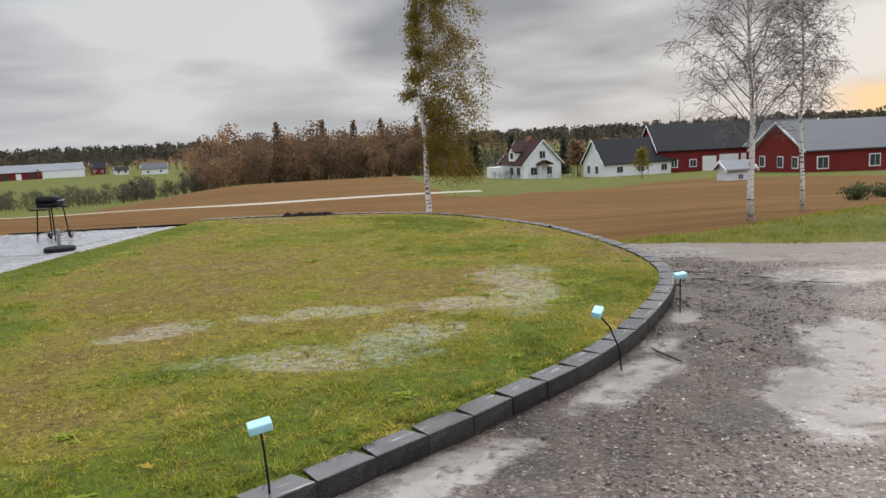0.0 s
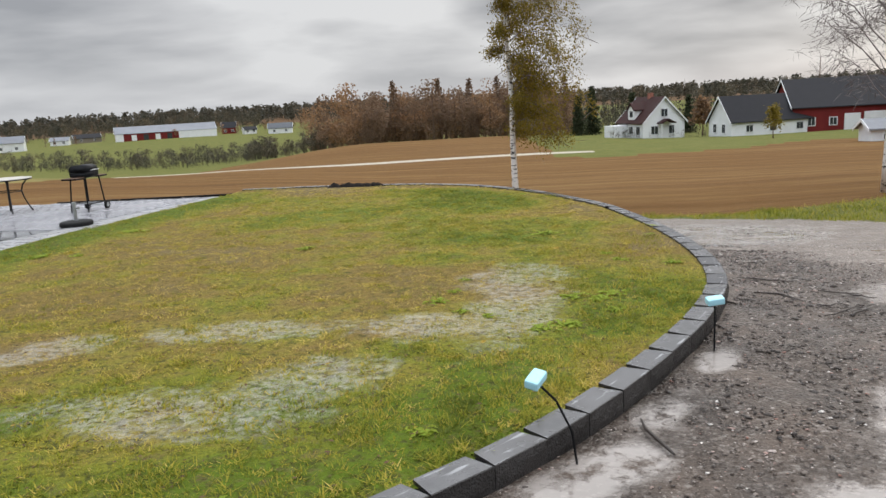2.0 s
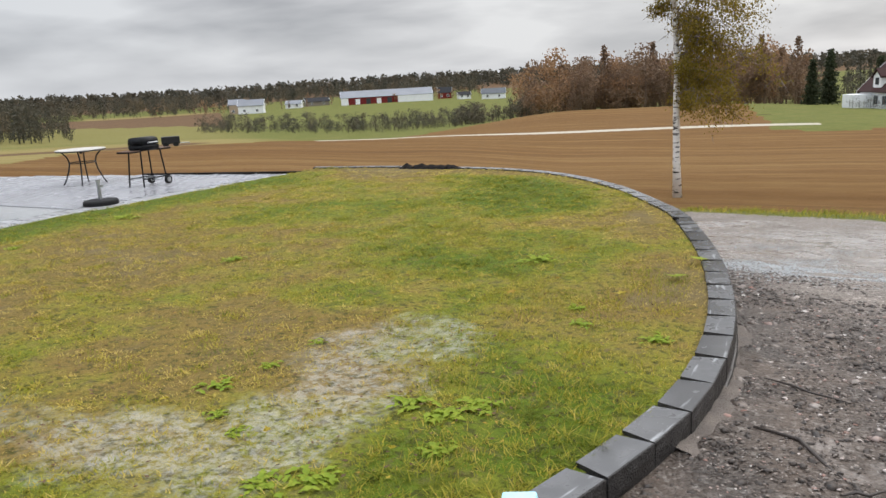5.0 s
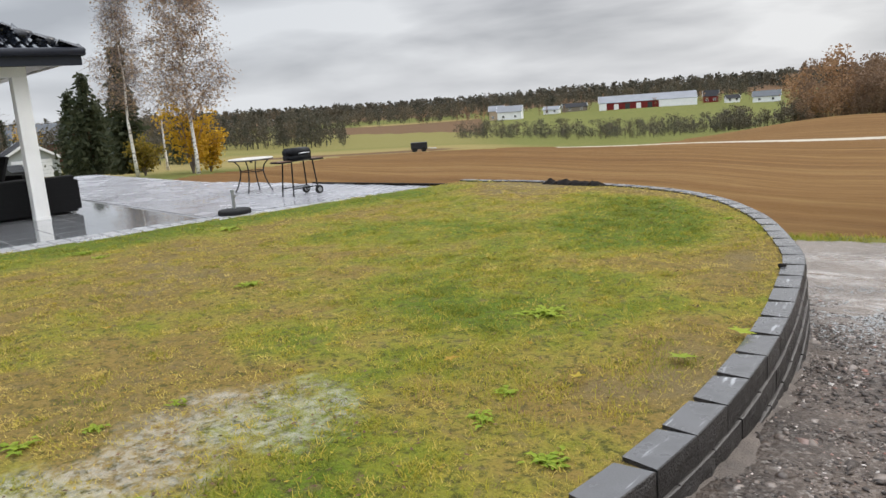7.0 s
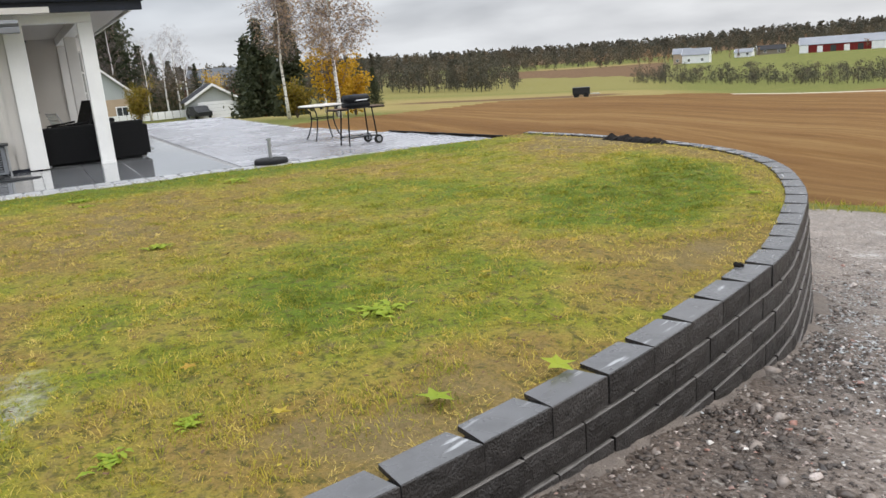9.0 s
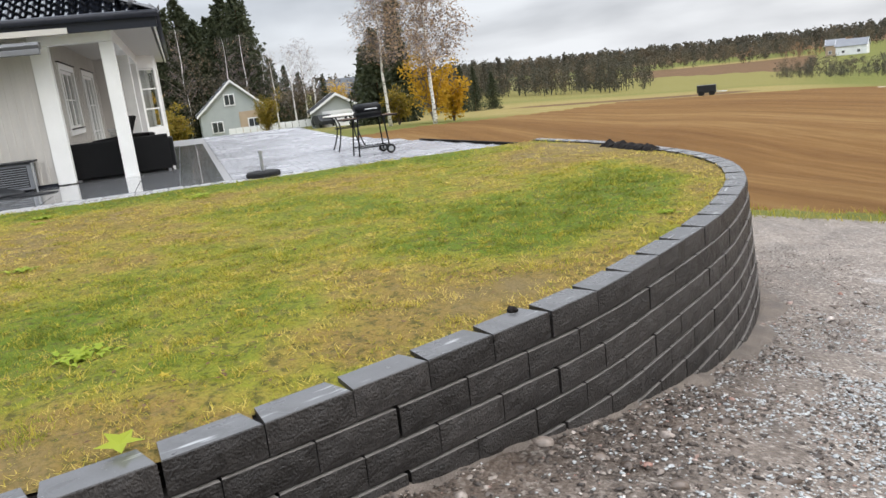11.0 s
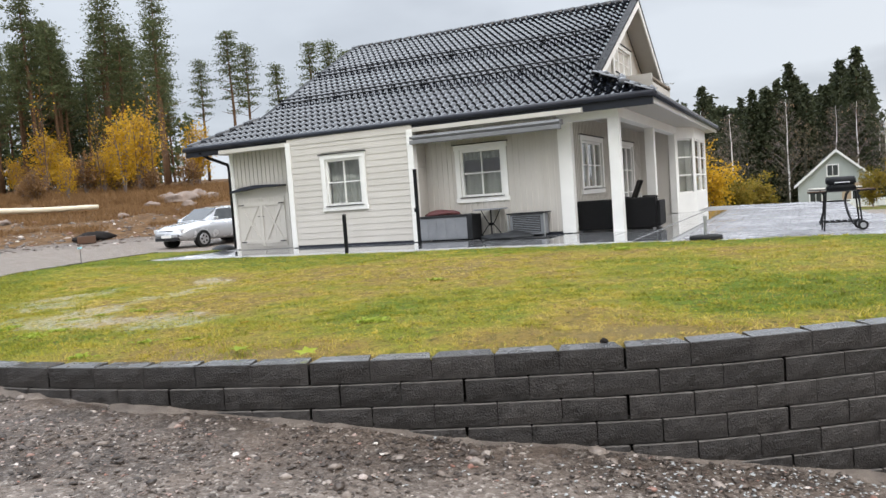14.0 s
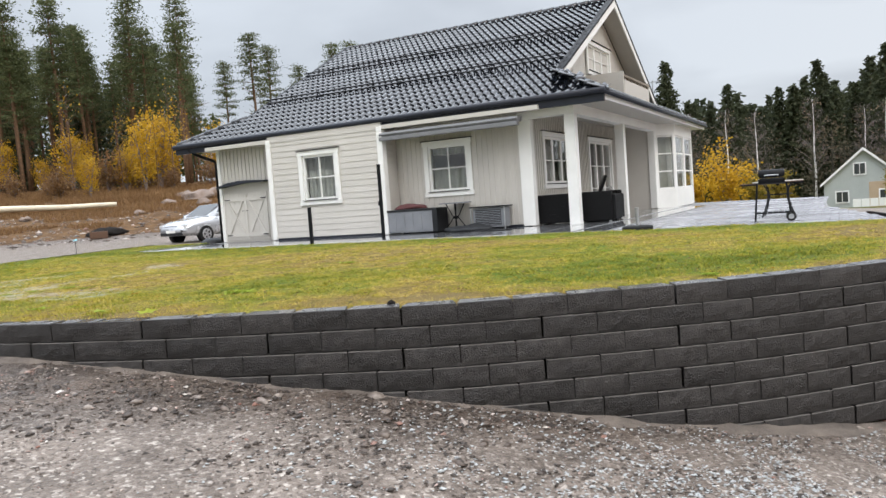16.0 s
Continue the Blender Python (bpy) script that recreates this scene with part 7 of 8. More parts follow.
def forest():
    rng = random.Random(21)
    kinds = [spruce("spruce", *spot(86.5, 128), 18.0, 5.4, 71, "tall dark green spruce at the forest edge"),
             spruce("spruce", *spot(93.5, 122), 16.0, 5.0, 72, "tall dark green spruce at the forest edge"),
             spruce("spruce", *spot(90.2, 132), 19.0, 5.6, 73, "tall dark green spruce at the forest edge")]
    for k in range(125):
        az, d = rng.uniform(83.5, 110), rng.uniform(112, 150)
        x, y, z = spot(az, d)
        copy_at(kinds[k % 3], x, y, z, rng.uniform(0, 360), rng.uniform(0.7, 1.18))
    full = spruce("spruce", *spot(74.4, 76), 9.2, 3.0, 74, "full dark spruce beyond the patio")
    for az, d, s in ((75.3, 80, 0.88), (73.6, 82, 0.8)):
        x, y, z = spot(az, d)
        copy_at(full, x, y, z, 140 * s, s)
    for az, d, s in ((72.6, 90, 0.44), (80.6, 118, 0.5), (82.4, 112, 0.62), (81.6, 125, 0.5), (78.9, 122, 0.4), (68.6, 95, 0.3), (67.6, 92, 0.28), (66.4, 100, 0.3)):
        x, y, z = spot(az, d)
        copy_at(kinds[int(d) % 3], x, y, z, rng.uniform(0, 360), s)
    x, y, z = spot(72.4, 62, (0.71, 3.76))
    spruce("spruce", x, y, z, 9.6, 1.35, 75, "slim brownish spruce behind the pale birches")
    # bare broadleaf trees among them
    bare = broadleaf("bare_tree", *spot(84.2, 112), 13.5, 0.16, 81, "bare grey broadleaf tree at the forest edge", "pale_leaf", 120, 0.16, 30, 0.25, 3.0, 1.3, 9, bark="birch_bark", category="tree", group="bare trees", spray=1100)
    for az, d, s in ((83.0, 116, 0.9), (85.4, 110, 0.95), (81.0, 104, 0.8), (88.4, 108, 1.05), (94.0, 108, 1.0), (96.6, 110, 1.0), (92.0, 106, 0.95), (98.8, 112, 1.05), (79.6, 118, 0.85), (70.0, 62, 0.62), (72.0, 66, 0.6), (82.2, 96, 0.7), (80.2, 110, 0.9)):
        x, y, z = spot(az, d)
        copy_at(bare, x, y, z, rng.uniform(0, 360), s)
    pines = [pine("pine", *spot(139.0, 66, (2, 9.7)), 15.5, 91, "tall pine with a bare reddish trunk", 0.55),
             pine("pine", *spot(135.6, 70, (2, 9.7)), 16.0, 92, "tall pine with a bare reddish trunk", 0.5),
             pine("pine", *spot(143.4, 64, (2, 9.7)), 14.5, 93, "tall pine with a bare reddish trunk", 0.4)]
    for k in range(46):
        az, d = rng.uniform(133.6, 149.5), rng.uniform(62, 92)
        x, y, z = spot(az, d, (2, 9.7))
        copy_at(pines[k % 3], x, y, z, rng.uniform(0, 360), rng.uniform(0.66, 0.92))
    for k in range(5):
        az, d = rng.uniform(139, 150), rng.uniform(66, 90)
        x, y, z = spot(az, d, (2, 9.7))
        copy_at(kinds[k % 3], x, y, z, rng.uniform(0, 360), rng.uniform(0.6, 0.82))
    for az, d, s in ((130.6, 75, 0.88), (129.5, 78, 0.84), (127.2, 86, 0.84), (124.9, 88, 0.92), (123.6, 90, 0.98), (122.4, 92, 1.02), (132.6, 84, 0.8), (121.0, 96, 0.9)):
        x, y, z = spot(az, d, (2, 9.7))
        copy_at(pines[int(d) % 3], x, y, z, rng.uniform(0, 360), s)
    sh = shrub("yellow_bush", *spot(138.6, 55, (2, 9.7)), 5.4, 2.5, 101, "yellow_leaf", "bright yellow birch scrub on the bank", 2000, 0.16)
    sh2 = shrub("rusty_bush", *spot(141.0, 57, (2, 9.7)), 2.8, 2.8, 102, "dry_grass", "rust-brown scrub on the bank", 1500, 0.15)
    for k in range(34):
        az, d = rng.uniform(132.0, 151), rng.uniform(52, 68)
        x, y, z = spot(az, d, (2, 9.7))
        copy_at(sh if rng.random() < 0.48 else sh2, x, y, z, rng.uniform(0, 360), rng.uniform(0.45, 0.95) * rng.uniform(0.8, 1.25))
    th = broadleaf("bare_sapling", *spot(136.6, 57, (2, 9.7)), 7.5, 0.06, 111, "thin bare sapling on the bank", "yellow_leaf", 110, 0.14, 18, 0.3, 1.5, 1.3, 6, bark="bark", category="sapling", group="saplings")
    for k in range(8):
        az, d = rng.uniform(133, 150), rng.uniform(54, 63)
        x, y, z = spot(az, d, (2, 9.7))
        copy_at(th, x, y, z, rng.uniform(0, 360), rng.uniform(0.6, 1.05))


def wood_stuff(name, seed, n, azr, dr, hr, mat, label, quads=46, size=1.3, conifer=0.0, eye=(0.0, 0.0), slim=1.0, spots=0.0):
    """A far wood as one object: a stem and a ragged crown for each tree."""
    r = np.random.default_rng(seed)
    V, F, T = [], [], []
    base = 0
    az, d = np.radians(r.uniform(*azr, n)), r.uniform(*dr, n)
    x, y = eye[0] - np.sin(az) * d, eye[1] + np.cos(az) * d
    z = land(x, y)
    h = hr[0] + (hr[1] - hr[0]) * r.uniform(0, 1, n) ** 1.3
    for k in range(n):
        tint = r.uniform(0, 1)
        if spots:
            tint = r.uniform(0.75, 1.0) if r.uniform() < spots else r.uniform(0.0, 0.35)
        if r.uniform() < conifer:
            u = r.uniform(0.05, 1, quads) ** 0.8
            rad = h[k] * 0.17 * (1 - u) + 0.1
            a = r.uniform(0, 6.283, quads)
            p = np.stack([np.cos(a) * rad, np.sin(a) * rad, u * h[k]], 1)
            tint *= 0.25
        else:
            lob = r.normal(0, 1, (7, 3)) * np.array([0.13 * slim, 0.13 * slim, 0.0])
            lob[:, 2] = r.uniform(-0.36, 0.36, 7)
            lob[:, :2] *= (1.15 - np.abs(lob[:, 2:]) * 2)
            p = lob[r.integers(0, 7, quads)] + np.clip(r.normal(0, 1, (quads, 3)), -1.5, 1.5) * np.array([0.075, 0.075, 0.07])
            p[:, 2] = np.abs(p[:, 2] + 0.54)
            p *= h[k]
        p += np.array([x[k], y[k], z[k]])
        v, f, t = leaf_quads(r, p, size * h[k] / 10, 0.1, 0.75)
        s = 0.015 * h[k]
        st = np.array([[-s, 0, -0.5], [s, 0, -0.5], [s * 0.4, 0, h[k] * 0.85], [-s * 0.4, 0, h[k] * 0.85], [0, -s, -0.5], [0, s, -0.5], [0, s * 0.4, h[k] * 0.85], [0, -s * 0.4, h[k] * 0.85]]) + np.array([x[k], y[k], z[k]])
        V += [v, st]
        F += [f + base, np.array([[0, 1, 2, 3], [4, 5, 6, 7]]) + base + len(v)]
        T += [np.clip(0.7 * tint + 0.3 * t, 0, 1), np.full(8, 0.1)]
        base += len(v) + 8
    tagged(new(name, array_mesh(name, np.concatenate(V), np.concatenate(F), M[mat], np.concatenate(T))), label, "wood", kind="stuff")


def far_woods():
    wood_stuff("autumn_wood", 1, 270, (4, 23.5), (178, 240), (6.0, 16.0), "rust_wood", "rust-brown autumn wood behind the field brow", 460, 0.42, 0.10, slim=1.05, spots=0.28)
    wood_stuff("wood_edge", 10, 60, (21, 28), (190, 225), (3.0, 6.5), "far_wood", "grey-green bushes at the end of the autumn wood", 260, 0.55)
    wood_stuff("valley_bushes", 2, 380, (26, 47), (195, 245), (1.2, 5.6), "far_wood", "grey-green bushes along the valley stream", 200, 0.5, slim=1.5, spots=0.12)
    wood_stuff("left_wood", 3, 330, (55, 76), (180, 300), (3.0, 10.5), "far_wood", "dark mixed wood beyond the meadow", 260, 0.55, 0.35, slim=1.35, spots=0.14)
    wood_stuff("hill_wood", 4, 4200, (-36, 80), (700, 1050), (7, 15), "far_wood", "wooded hills on the horizon", 44, 1.9, 0.65, slim=1.6)
    wood_stuff("slope_wood", 11, 420, (26, 62), (540, 690), (6, 12), "far_wood", "mixed autumn wood on the far slope", 110, 0.9, 0.3)
    wood_stuff("farm_wood", 5, 260, (-34, 5), (195, 290), (6.0, 12), "far_wood", "dark trees behind the farm", 240, 0.5, 0.4, (-3, -5))
    wood_stuff("slope_trees", 15, 60, (44, 56), (470, 540), (4, 12), "far_wood", "birches and alders above the ploughed slope", 150, 0.7, 0.1, spots=0.4)
    wood_stuff("hill_hedge", 6, 90, (20, 50), (440, 540), (4, 8.5), "rust_wood", "trees round the hillside farms", 120, 0.8, 0.3)
    wood_stuff("bank_wood", 7, 110, (153, 215), (80, 130), (11, 16), "far_wood", "forest closing the view beyond the drive", 90, 1.0, 0.7, (2, 9.7))
    wood_stuff("pine_back", 12, 50, (133.5, 150.5), (86, 112), (9, 12.5), "pine_needle", "dark pine forest behind the bank", 200, 0.55, 0.5, (2, 9.7))
    wood_stuff("forest_back", 9, 210, (82.5, 112), (140, 185), (12, 19), "needle", "dark spruce forest behind the neighbours' house", 170, 0.8, 0.85)
    wood_stuff("birch_thicket", 13, 46, (83, 109), (100, 116), (7, 13), "far_wood", "grey-brown bare birches before the spruce forest", 260, 0.26, 0.0, slim=0.85)
    wood_stuff("house_wood", 8, 90, (66, 83), (105, 150), (4, 8), "far_wood", "scrub and young trees beyond the garage", 200, 0.55, 0.2)


near_trees()
forest()
far_woods()


# ---- buildings in the distance ----
def far_window(parent, L, W, side, u, z, w, h, frame_mat="far_white"):
    """A framed window on a wall of a far building. side: 0 long front (-y), 1 gable (+x), 2 gable (-x)."""
    F = 0.14
    def b(o0, o1, a, c, z0, z1):
        if side == 0:
            return box((a, -W / 2 - o1, z0), (c, -W / 2 - o0, z1))
        s = 1 if side == 1 else -1
        x = s * L / 2
        return box((min(x + s * o0, x + s * o1), a, z0), (max(x + s * o0, x + s * o1), c, z1))
    win = new("window")
    win.parent = parent
    tagged(win, "small framed window")
    part("window_frame", b(0.0, 0.10, u - w / 2 - F, u + w / 2 + F, z - F, z + h + F), M[frame_mat], win)
    part("pane", b(0.10, 0.13, u - w / 2, u - 0.04, z, z + h), M["far_window"], win)
    part("pane", b(0.10, 0.13, u + 0.04, u + w / 2, z, z + h), M["far_window"], win)


def building(name, x, y, z, rz, L, W, eave, ridge, wall, roof, label, category, wins=(), trim="far_white", over=0.4, group=""):
    """A gabled building, its ridge along its own x."""
    b = root(name, (x, y, z - 0.3), label, category, group, rz=rz)
    part("wall", prism([(-W / 2, 0), (W / 2, 0), (W / 2, eave), (0, ridge), (-W / 2, eave)], 0, -L / 2, L / 2), M[wall], b)
    sl = (ridge - eave) / (W / 2)
    for s in (-1, 1):
        e = W / 2 + over
        poly = [(0, ridge + 0.06), (s * e, eave - over * sl + 0.06), (s * e, eave - over * sl + 0.22), (0, ridge + 0.26)]
        part("roof", prism(poly, 0, -L / 2 - over, L / 2 + over), M[roof], b)
        for ex in (-1, 1):
            x0 = ex * (L / 2 + over)
            poly = [(0, ridge + 0.28), (s * e, eave - over * sl + 0.24), (s * e, eave - over * sl - 0.06), (0, ridge - 0.04)]
            part("verge_board", prism(poly, 0, x0, x0 + ex * 0.08), M[trim], b)
    for wn in wins:
        far_window(b, L, W, *wn)
    return b


def farm():
    E0 = (-2.98, -5.25)
    x, y, z = spot(-2.5, 152, E0)
    h = building("farmhouse", x, y, z, -62, 9.5, 8.4, 3.4, 7.6, "far_white", "brown_roof", "white farmhouse with a brown roof and a dormer", "house",
                 [(1, -2.0, 1.2, 1.3, 1.4), (1, 1.6, 1.2, 1.3, 1.4), (1, 0.0, 4.3, 1.2, 1.3), (0, -2.6, 1.2, 1.2, 1.4), (0, 0.4, 1.2, 1.2, 1.4), (0, 3.0, 1.2, 1.2, 1.4)])
    part("chimney", box((-0.4, -0.4, 7.2), (0.4, 0.4, 8.6)), M["brick"], h, "brick chimney")
    d = part("dormer", prism([(-1.2, 3.6), (1.2, 3.6), (1.2, 5.6), (0, 6.6), (-1.2, 5.6)], 1, -4.0, -0.8), M["far_white"], h, "white dormer")
    part("dormer_roof", prism([(-1.5, 5.4), (0, 6.7), (1.5, 5.4), (1.5, 5.65), (0, 6.95), (-1.5, 5.65)], 1, -4.3, -0.6), M["brown_roof"], d)
    part("dormer_window", box((-0.5, -4.06, 4.3), (0.5, -3.99, 5.4)), M["far_window"], d)
    part("porch_roof", prism([(-1.5, 3.0), (0, 3.7), (1.5, 3.0), (1.5, 3.2), (0, 3.9), (-1.5, 3.2)], 0, 4.7, 6.4), M["brown_roof"], h)
    for s in (-1.3, 1.3):
        part("porch_post", box((6.1, s - 0.08, 0), (6.25, s + 0.08, 3.05)), M["far_white"], h)
    part("annex", box((-4.6, -7.2, 0), (-1.0, -4.2, 2.8)), M["far_white"], h)
    x, y, z = spot(-9.9, 150, E0)
    building("cottage", x, y, z, 22, 16.5, 7.8, 3.0, 7.0, "far_white", "far_roof", "white cottage with a black roof", "house",
             [(2, -1.4, 1.0, 1.0, 1.4), (2, 1.6, 1.0, 1.0, 1.4), (0, -5.0, 1.1, 1.2, 1.1), (0, -0.6, 1.1, 1.2, 1.1), (0, 4.4, 1.1, 1.2, 1.1)])
    x, y, z = spot(-26.5, 132, E0)
    building("red_barn", x, y, z, 14, 38, 13, 3.9, 7.7, "far_red", "grey_roof", "long red timber barn with a grey roof and white trim", "barn",
             [(2, -4.2, 1.5, 1.1, 1.4), (2, -0.8, 1.5, 1.1, 1.4), (2, 3.6, 1.5, 1.1, 1.4)] + [(0, -16.5 + 8 * k, 1.4, 1.5, 1.5) for k in range(5)])
    x, y, z = spot(-16.2, 160, E0)
    b = building("red_outbuilding", x, y, z, 6, 30, 12, 4.6, 9.2, "far_red", "far_roof", "long red outbuilding with a dark roof and white doors", "barn",
                 [(0, -12.0, 1.4, 1.1, 1.2), (0, -8.4, 1.4, 1.1, 1.2), (0, 13.0, 2.0, 1.2, 1.2)])
    part("white_plinth", box((-6.6, -6.16, 0), (-4, -6.0, 3.2)), M["far_white"], b, "white painted wall panel")
    for k in range(3):
        part("garage_door", box((-3.4 + k * 4.1, -6.22, 0.1), (0.2 + k * 4.1, -6.02, 3.4)), M["far_white"], b, "white garage door")
    b = building("red_gable_wing", *spot(-20.4, 146, E0), -70, 12, 8.5, 4.4, 8.4, "far_red", "grey_roof", "red gabled barn wing with white boards", "barn", [(1, 0, 4.8, 1.3, 1.2), (1, -2.4, 1.5, 1.1, 1.3), (1, 2.4, 1.5, 1.1, 1.3)])
    x, y, z = spot(-16.9, 92, E0)
    building("white_shed", x, y, z, 12, 3.0, 2.4, 1.7, 2.4, "far_white", "pale_roof", "small white shed beside the field", "shed", [(0, 0, 0.6, 0.5, 0.5)])
    # garden hedge at the farmhouse
    wood_stuff("garden_hedge", 14, 60, (-6.5, 1.5), (141, 145), (1.2, 2.2), "far_wood", "dark clipped hedge in front of the farmhouse", 220, 0.3, slim=1.5)
    for k, (az, d, s) in enumerate(((1.6, 172, 0.62), (-1.2, 176, 0.55), (-5.0, 186, 0.5), (2.6, 168, 0.5))):
        x, y, z = spot(az, d, E0)
        spruce("spruce", x, y, z, 17 * s, 3.6 * s, 200 + k, "dark conifer behind the farmhouse")
    x, y, z = spot(-6.0, 160, E0)
    broadleaf("copper_tree", x, y, z, 7.0, 0.15, 210, "copper-leaved tree between the farm houses", "rust_wood", 1600, 0.6, 18, 0.25, 2.6, 0.9, 5, bark="bark", category="tree")
    x, y, z = spot(-13.2, 175, E0)
    broadleaf("bare_tree", x, y, z, 15.0, 0.25, 211, "large bare tree behind the farm", None, 0, 0.1, 34, 0.25, 4.6, 1.2, 9, bark="bark", category="tree")


def hill_farms():
    E3 = (-1.15, -1.88)
    x, y, z = spot(32.9, 450, E3)
    b = building("hillside_barn", x, y, z, 37, 52, 15, 4.0, 7.4, "far_red", "pale_roof", "long red and white barn with a pale roof", "barn")
    part("white_wall", box((6, -7.75, 0), (26.1, -7.5, 4.0)), M["far_white"], b, "white end of the barn wall")
    part("white_wall", box((-26.1, -7.7, 0), (-22, -7.5, 4.0)), M["far_white"], b)
    for k in range(4):
        part("door", box((-18 + k * 6, -7.8, 0.2), (-15.5 + k * 6, -7.5, 3.2)), M["far_window"] if k % 2 else M["far_white"], b)
    for az, d, L, W, e, r, wall, roof, lab in (
        (42.6, 420, 13, 7, 4.2, 7.0, "far_white", "pale_roof", "white house on the hillside"),
        (43.6, 430, 8, 7, 5.0, 7.5, "tan_boards", "pale_roof", "ochre house on the hillside"),
        (39.6, 460, 9, 6, 2.5, 4.2, "far_white", "pale_roof", "small white outbuilding on the hillside"),
        (38.0, 470, 14, 7, 2.6, 4.6, "timber", "far_roof", "low dark outbuilding on the hillside"),
        (28.6, 470, 8, 7, 3.5, 6.5, "far_red", "far_roof", "red house among trees on the hill"),
        (27.2, 450, 7, 5, 2.4, 4.0, "far_white", "far_roof", "small white house on the hill"),
        (25.0, 440, 13, 8, 3.0, 5.6, "far_white", "grey_roof", "white house with a grey roof on the hill"),
        (11.4, 330, 9, 7, 3.5, 6.6, "far_red", "grey_roof", "red house among the autumn trees"),
        (10.0, 360, 8, 6, 3.0, 5.0, "far_white", "grey_roof", "white house among the autumn trees")):
        x, y, z = spot(az, d, E3)
        building("far_house", x, y, z + 0.3, az + random.Random(int(az * 10)).uniform(-15, 15), L, W, e, r, wall, roof, lab, "house",
                 [(0, -L * 0.25, 1.0, 1.1, 1.2), (0, L * 0.25, 1.0, 1.1, 1.2)])
    # dark farm trailer out in the field
    x, y, z = spot(50.0, 84, (0.34, 1.63))
    t = root("field_trailer", (x, y, z), "dark boxy trailer standing in the field", "trailer", rz=50)
    part("box_body", box((-0.9, -0.6, 0.35), (0.9, 0.6, 1.1), 0.04), M["dark_plastic"], t)
    for sx in (-0.5, 0.5):
        part("wheel", tube([(sx, -0.64, 0.28), (sx, -0.5, 0.28)], 0.28, 14), M["rubber"], t)
        part("wheel", tube([(sx, 0.5, 0.28), (sx, 0.64, 0.28)], 0.28, 14), M["rubber"], t)
    part("drawbar", tube([(0.9, 0, 0.4), (1.9, 0, 0.35)], 0.05, 6), M["steel"], t)


def neighbours():
    E = (1.52, 7.09)
    x, y, z = spot(87.2, 106, E)
    h = building("grey_house", x, y, z, 0, 9.0, 8.4, 3.3, 7.0, "far_grey", "grey_roof", "grey gabled house with white window frames", "house",
                 [(1, -2.3, 1.0, 1.2, 1.2), (1, 2.2, 1.0, 1.2, 1.2), (1, -0.4, 4.2, 1.1, 1.2)])
    part("tan_cladding", box((4.5, 0.5, 0.0), (4.56, 4.15, 3.2)), M["tan_boards"], h, "tan unpainted boards")
    x, y, z = spot(80.0, 100, E)
    g = building("garage", x, y, z, -6, 6.5, 6.0, 2.3, 4.1, "far_grey", "far_roof", "grey garage with a white door", "garage")
    part("garage_door", box((3.25, -1.9, 0.2), (3.33, 2.2, 2.25)), M["far_white"], g, "white garage door")
    for k in range(4):
        part("door_groove", box((3.33, -1.9, 0.62 + k * 0.42), (3.34, 2.2, 0.645 + k * 0.42)), M["far_grey"], g)
    x, y, z = spot(78.3, 150, E)
    building("red_shed", x, y, z, 60, 12, 9, 4.4, 7.4, "far_red", "grey_roof", "red shed with a grey roof", "shed", [(0, -2, 1.5, 1.2, 1.2)])
    x, y, z = spot(84.2, 98, E)
    w = root("white_fence", (x, y, z), "low white board fence before the grey house", "fence", rz=92)
    for k in range(14):
        part("fence_board", box((-6 + k * 0.86, -0.04, 0.1), (-5.2 + k * 0.86, 0.04, 1.0)), M["far_white"], w)
    # a parked dark car at the garage
    x, y, z = spot(81.0, 96, E)
    v = root("parked_car", (x, y, z), "dark car parked at the garage", "car", rz=8)
    part("body", prism([(-2.1, 0.3), (2.1, 0.3), (2.1, 0.75), (1.3, 0.9), (0.7, 1.4), (-1.2, 1.42), (-1.9, 0.95), (-2.1, 0.8)], 1, -0.85, 0.85), M["dark_plastic"], v)
    for sx in (-1.3, 1.3):
        for sy in (-0.8, 0.8):
            part("wheel", tube([(sx, sy - 0.1, 0.3), (sx, sy + 0.1, 0.3)], 0.3, 14), M["rubber"], v)


farm()
hill_farms()
neighbours()


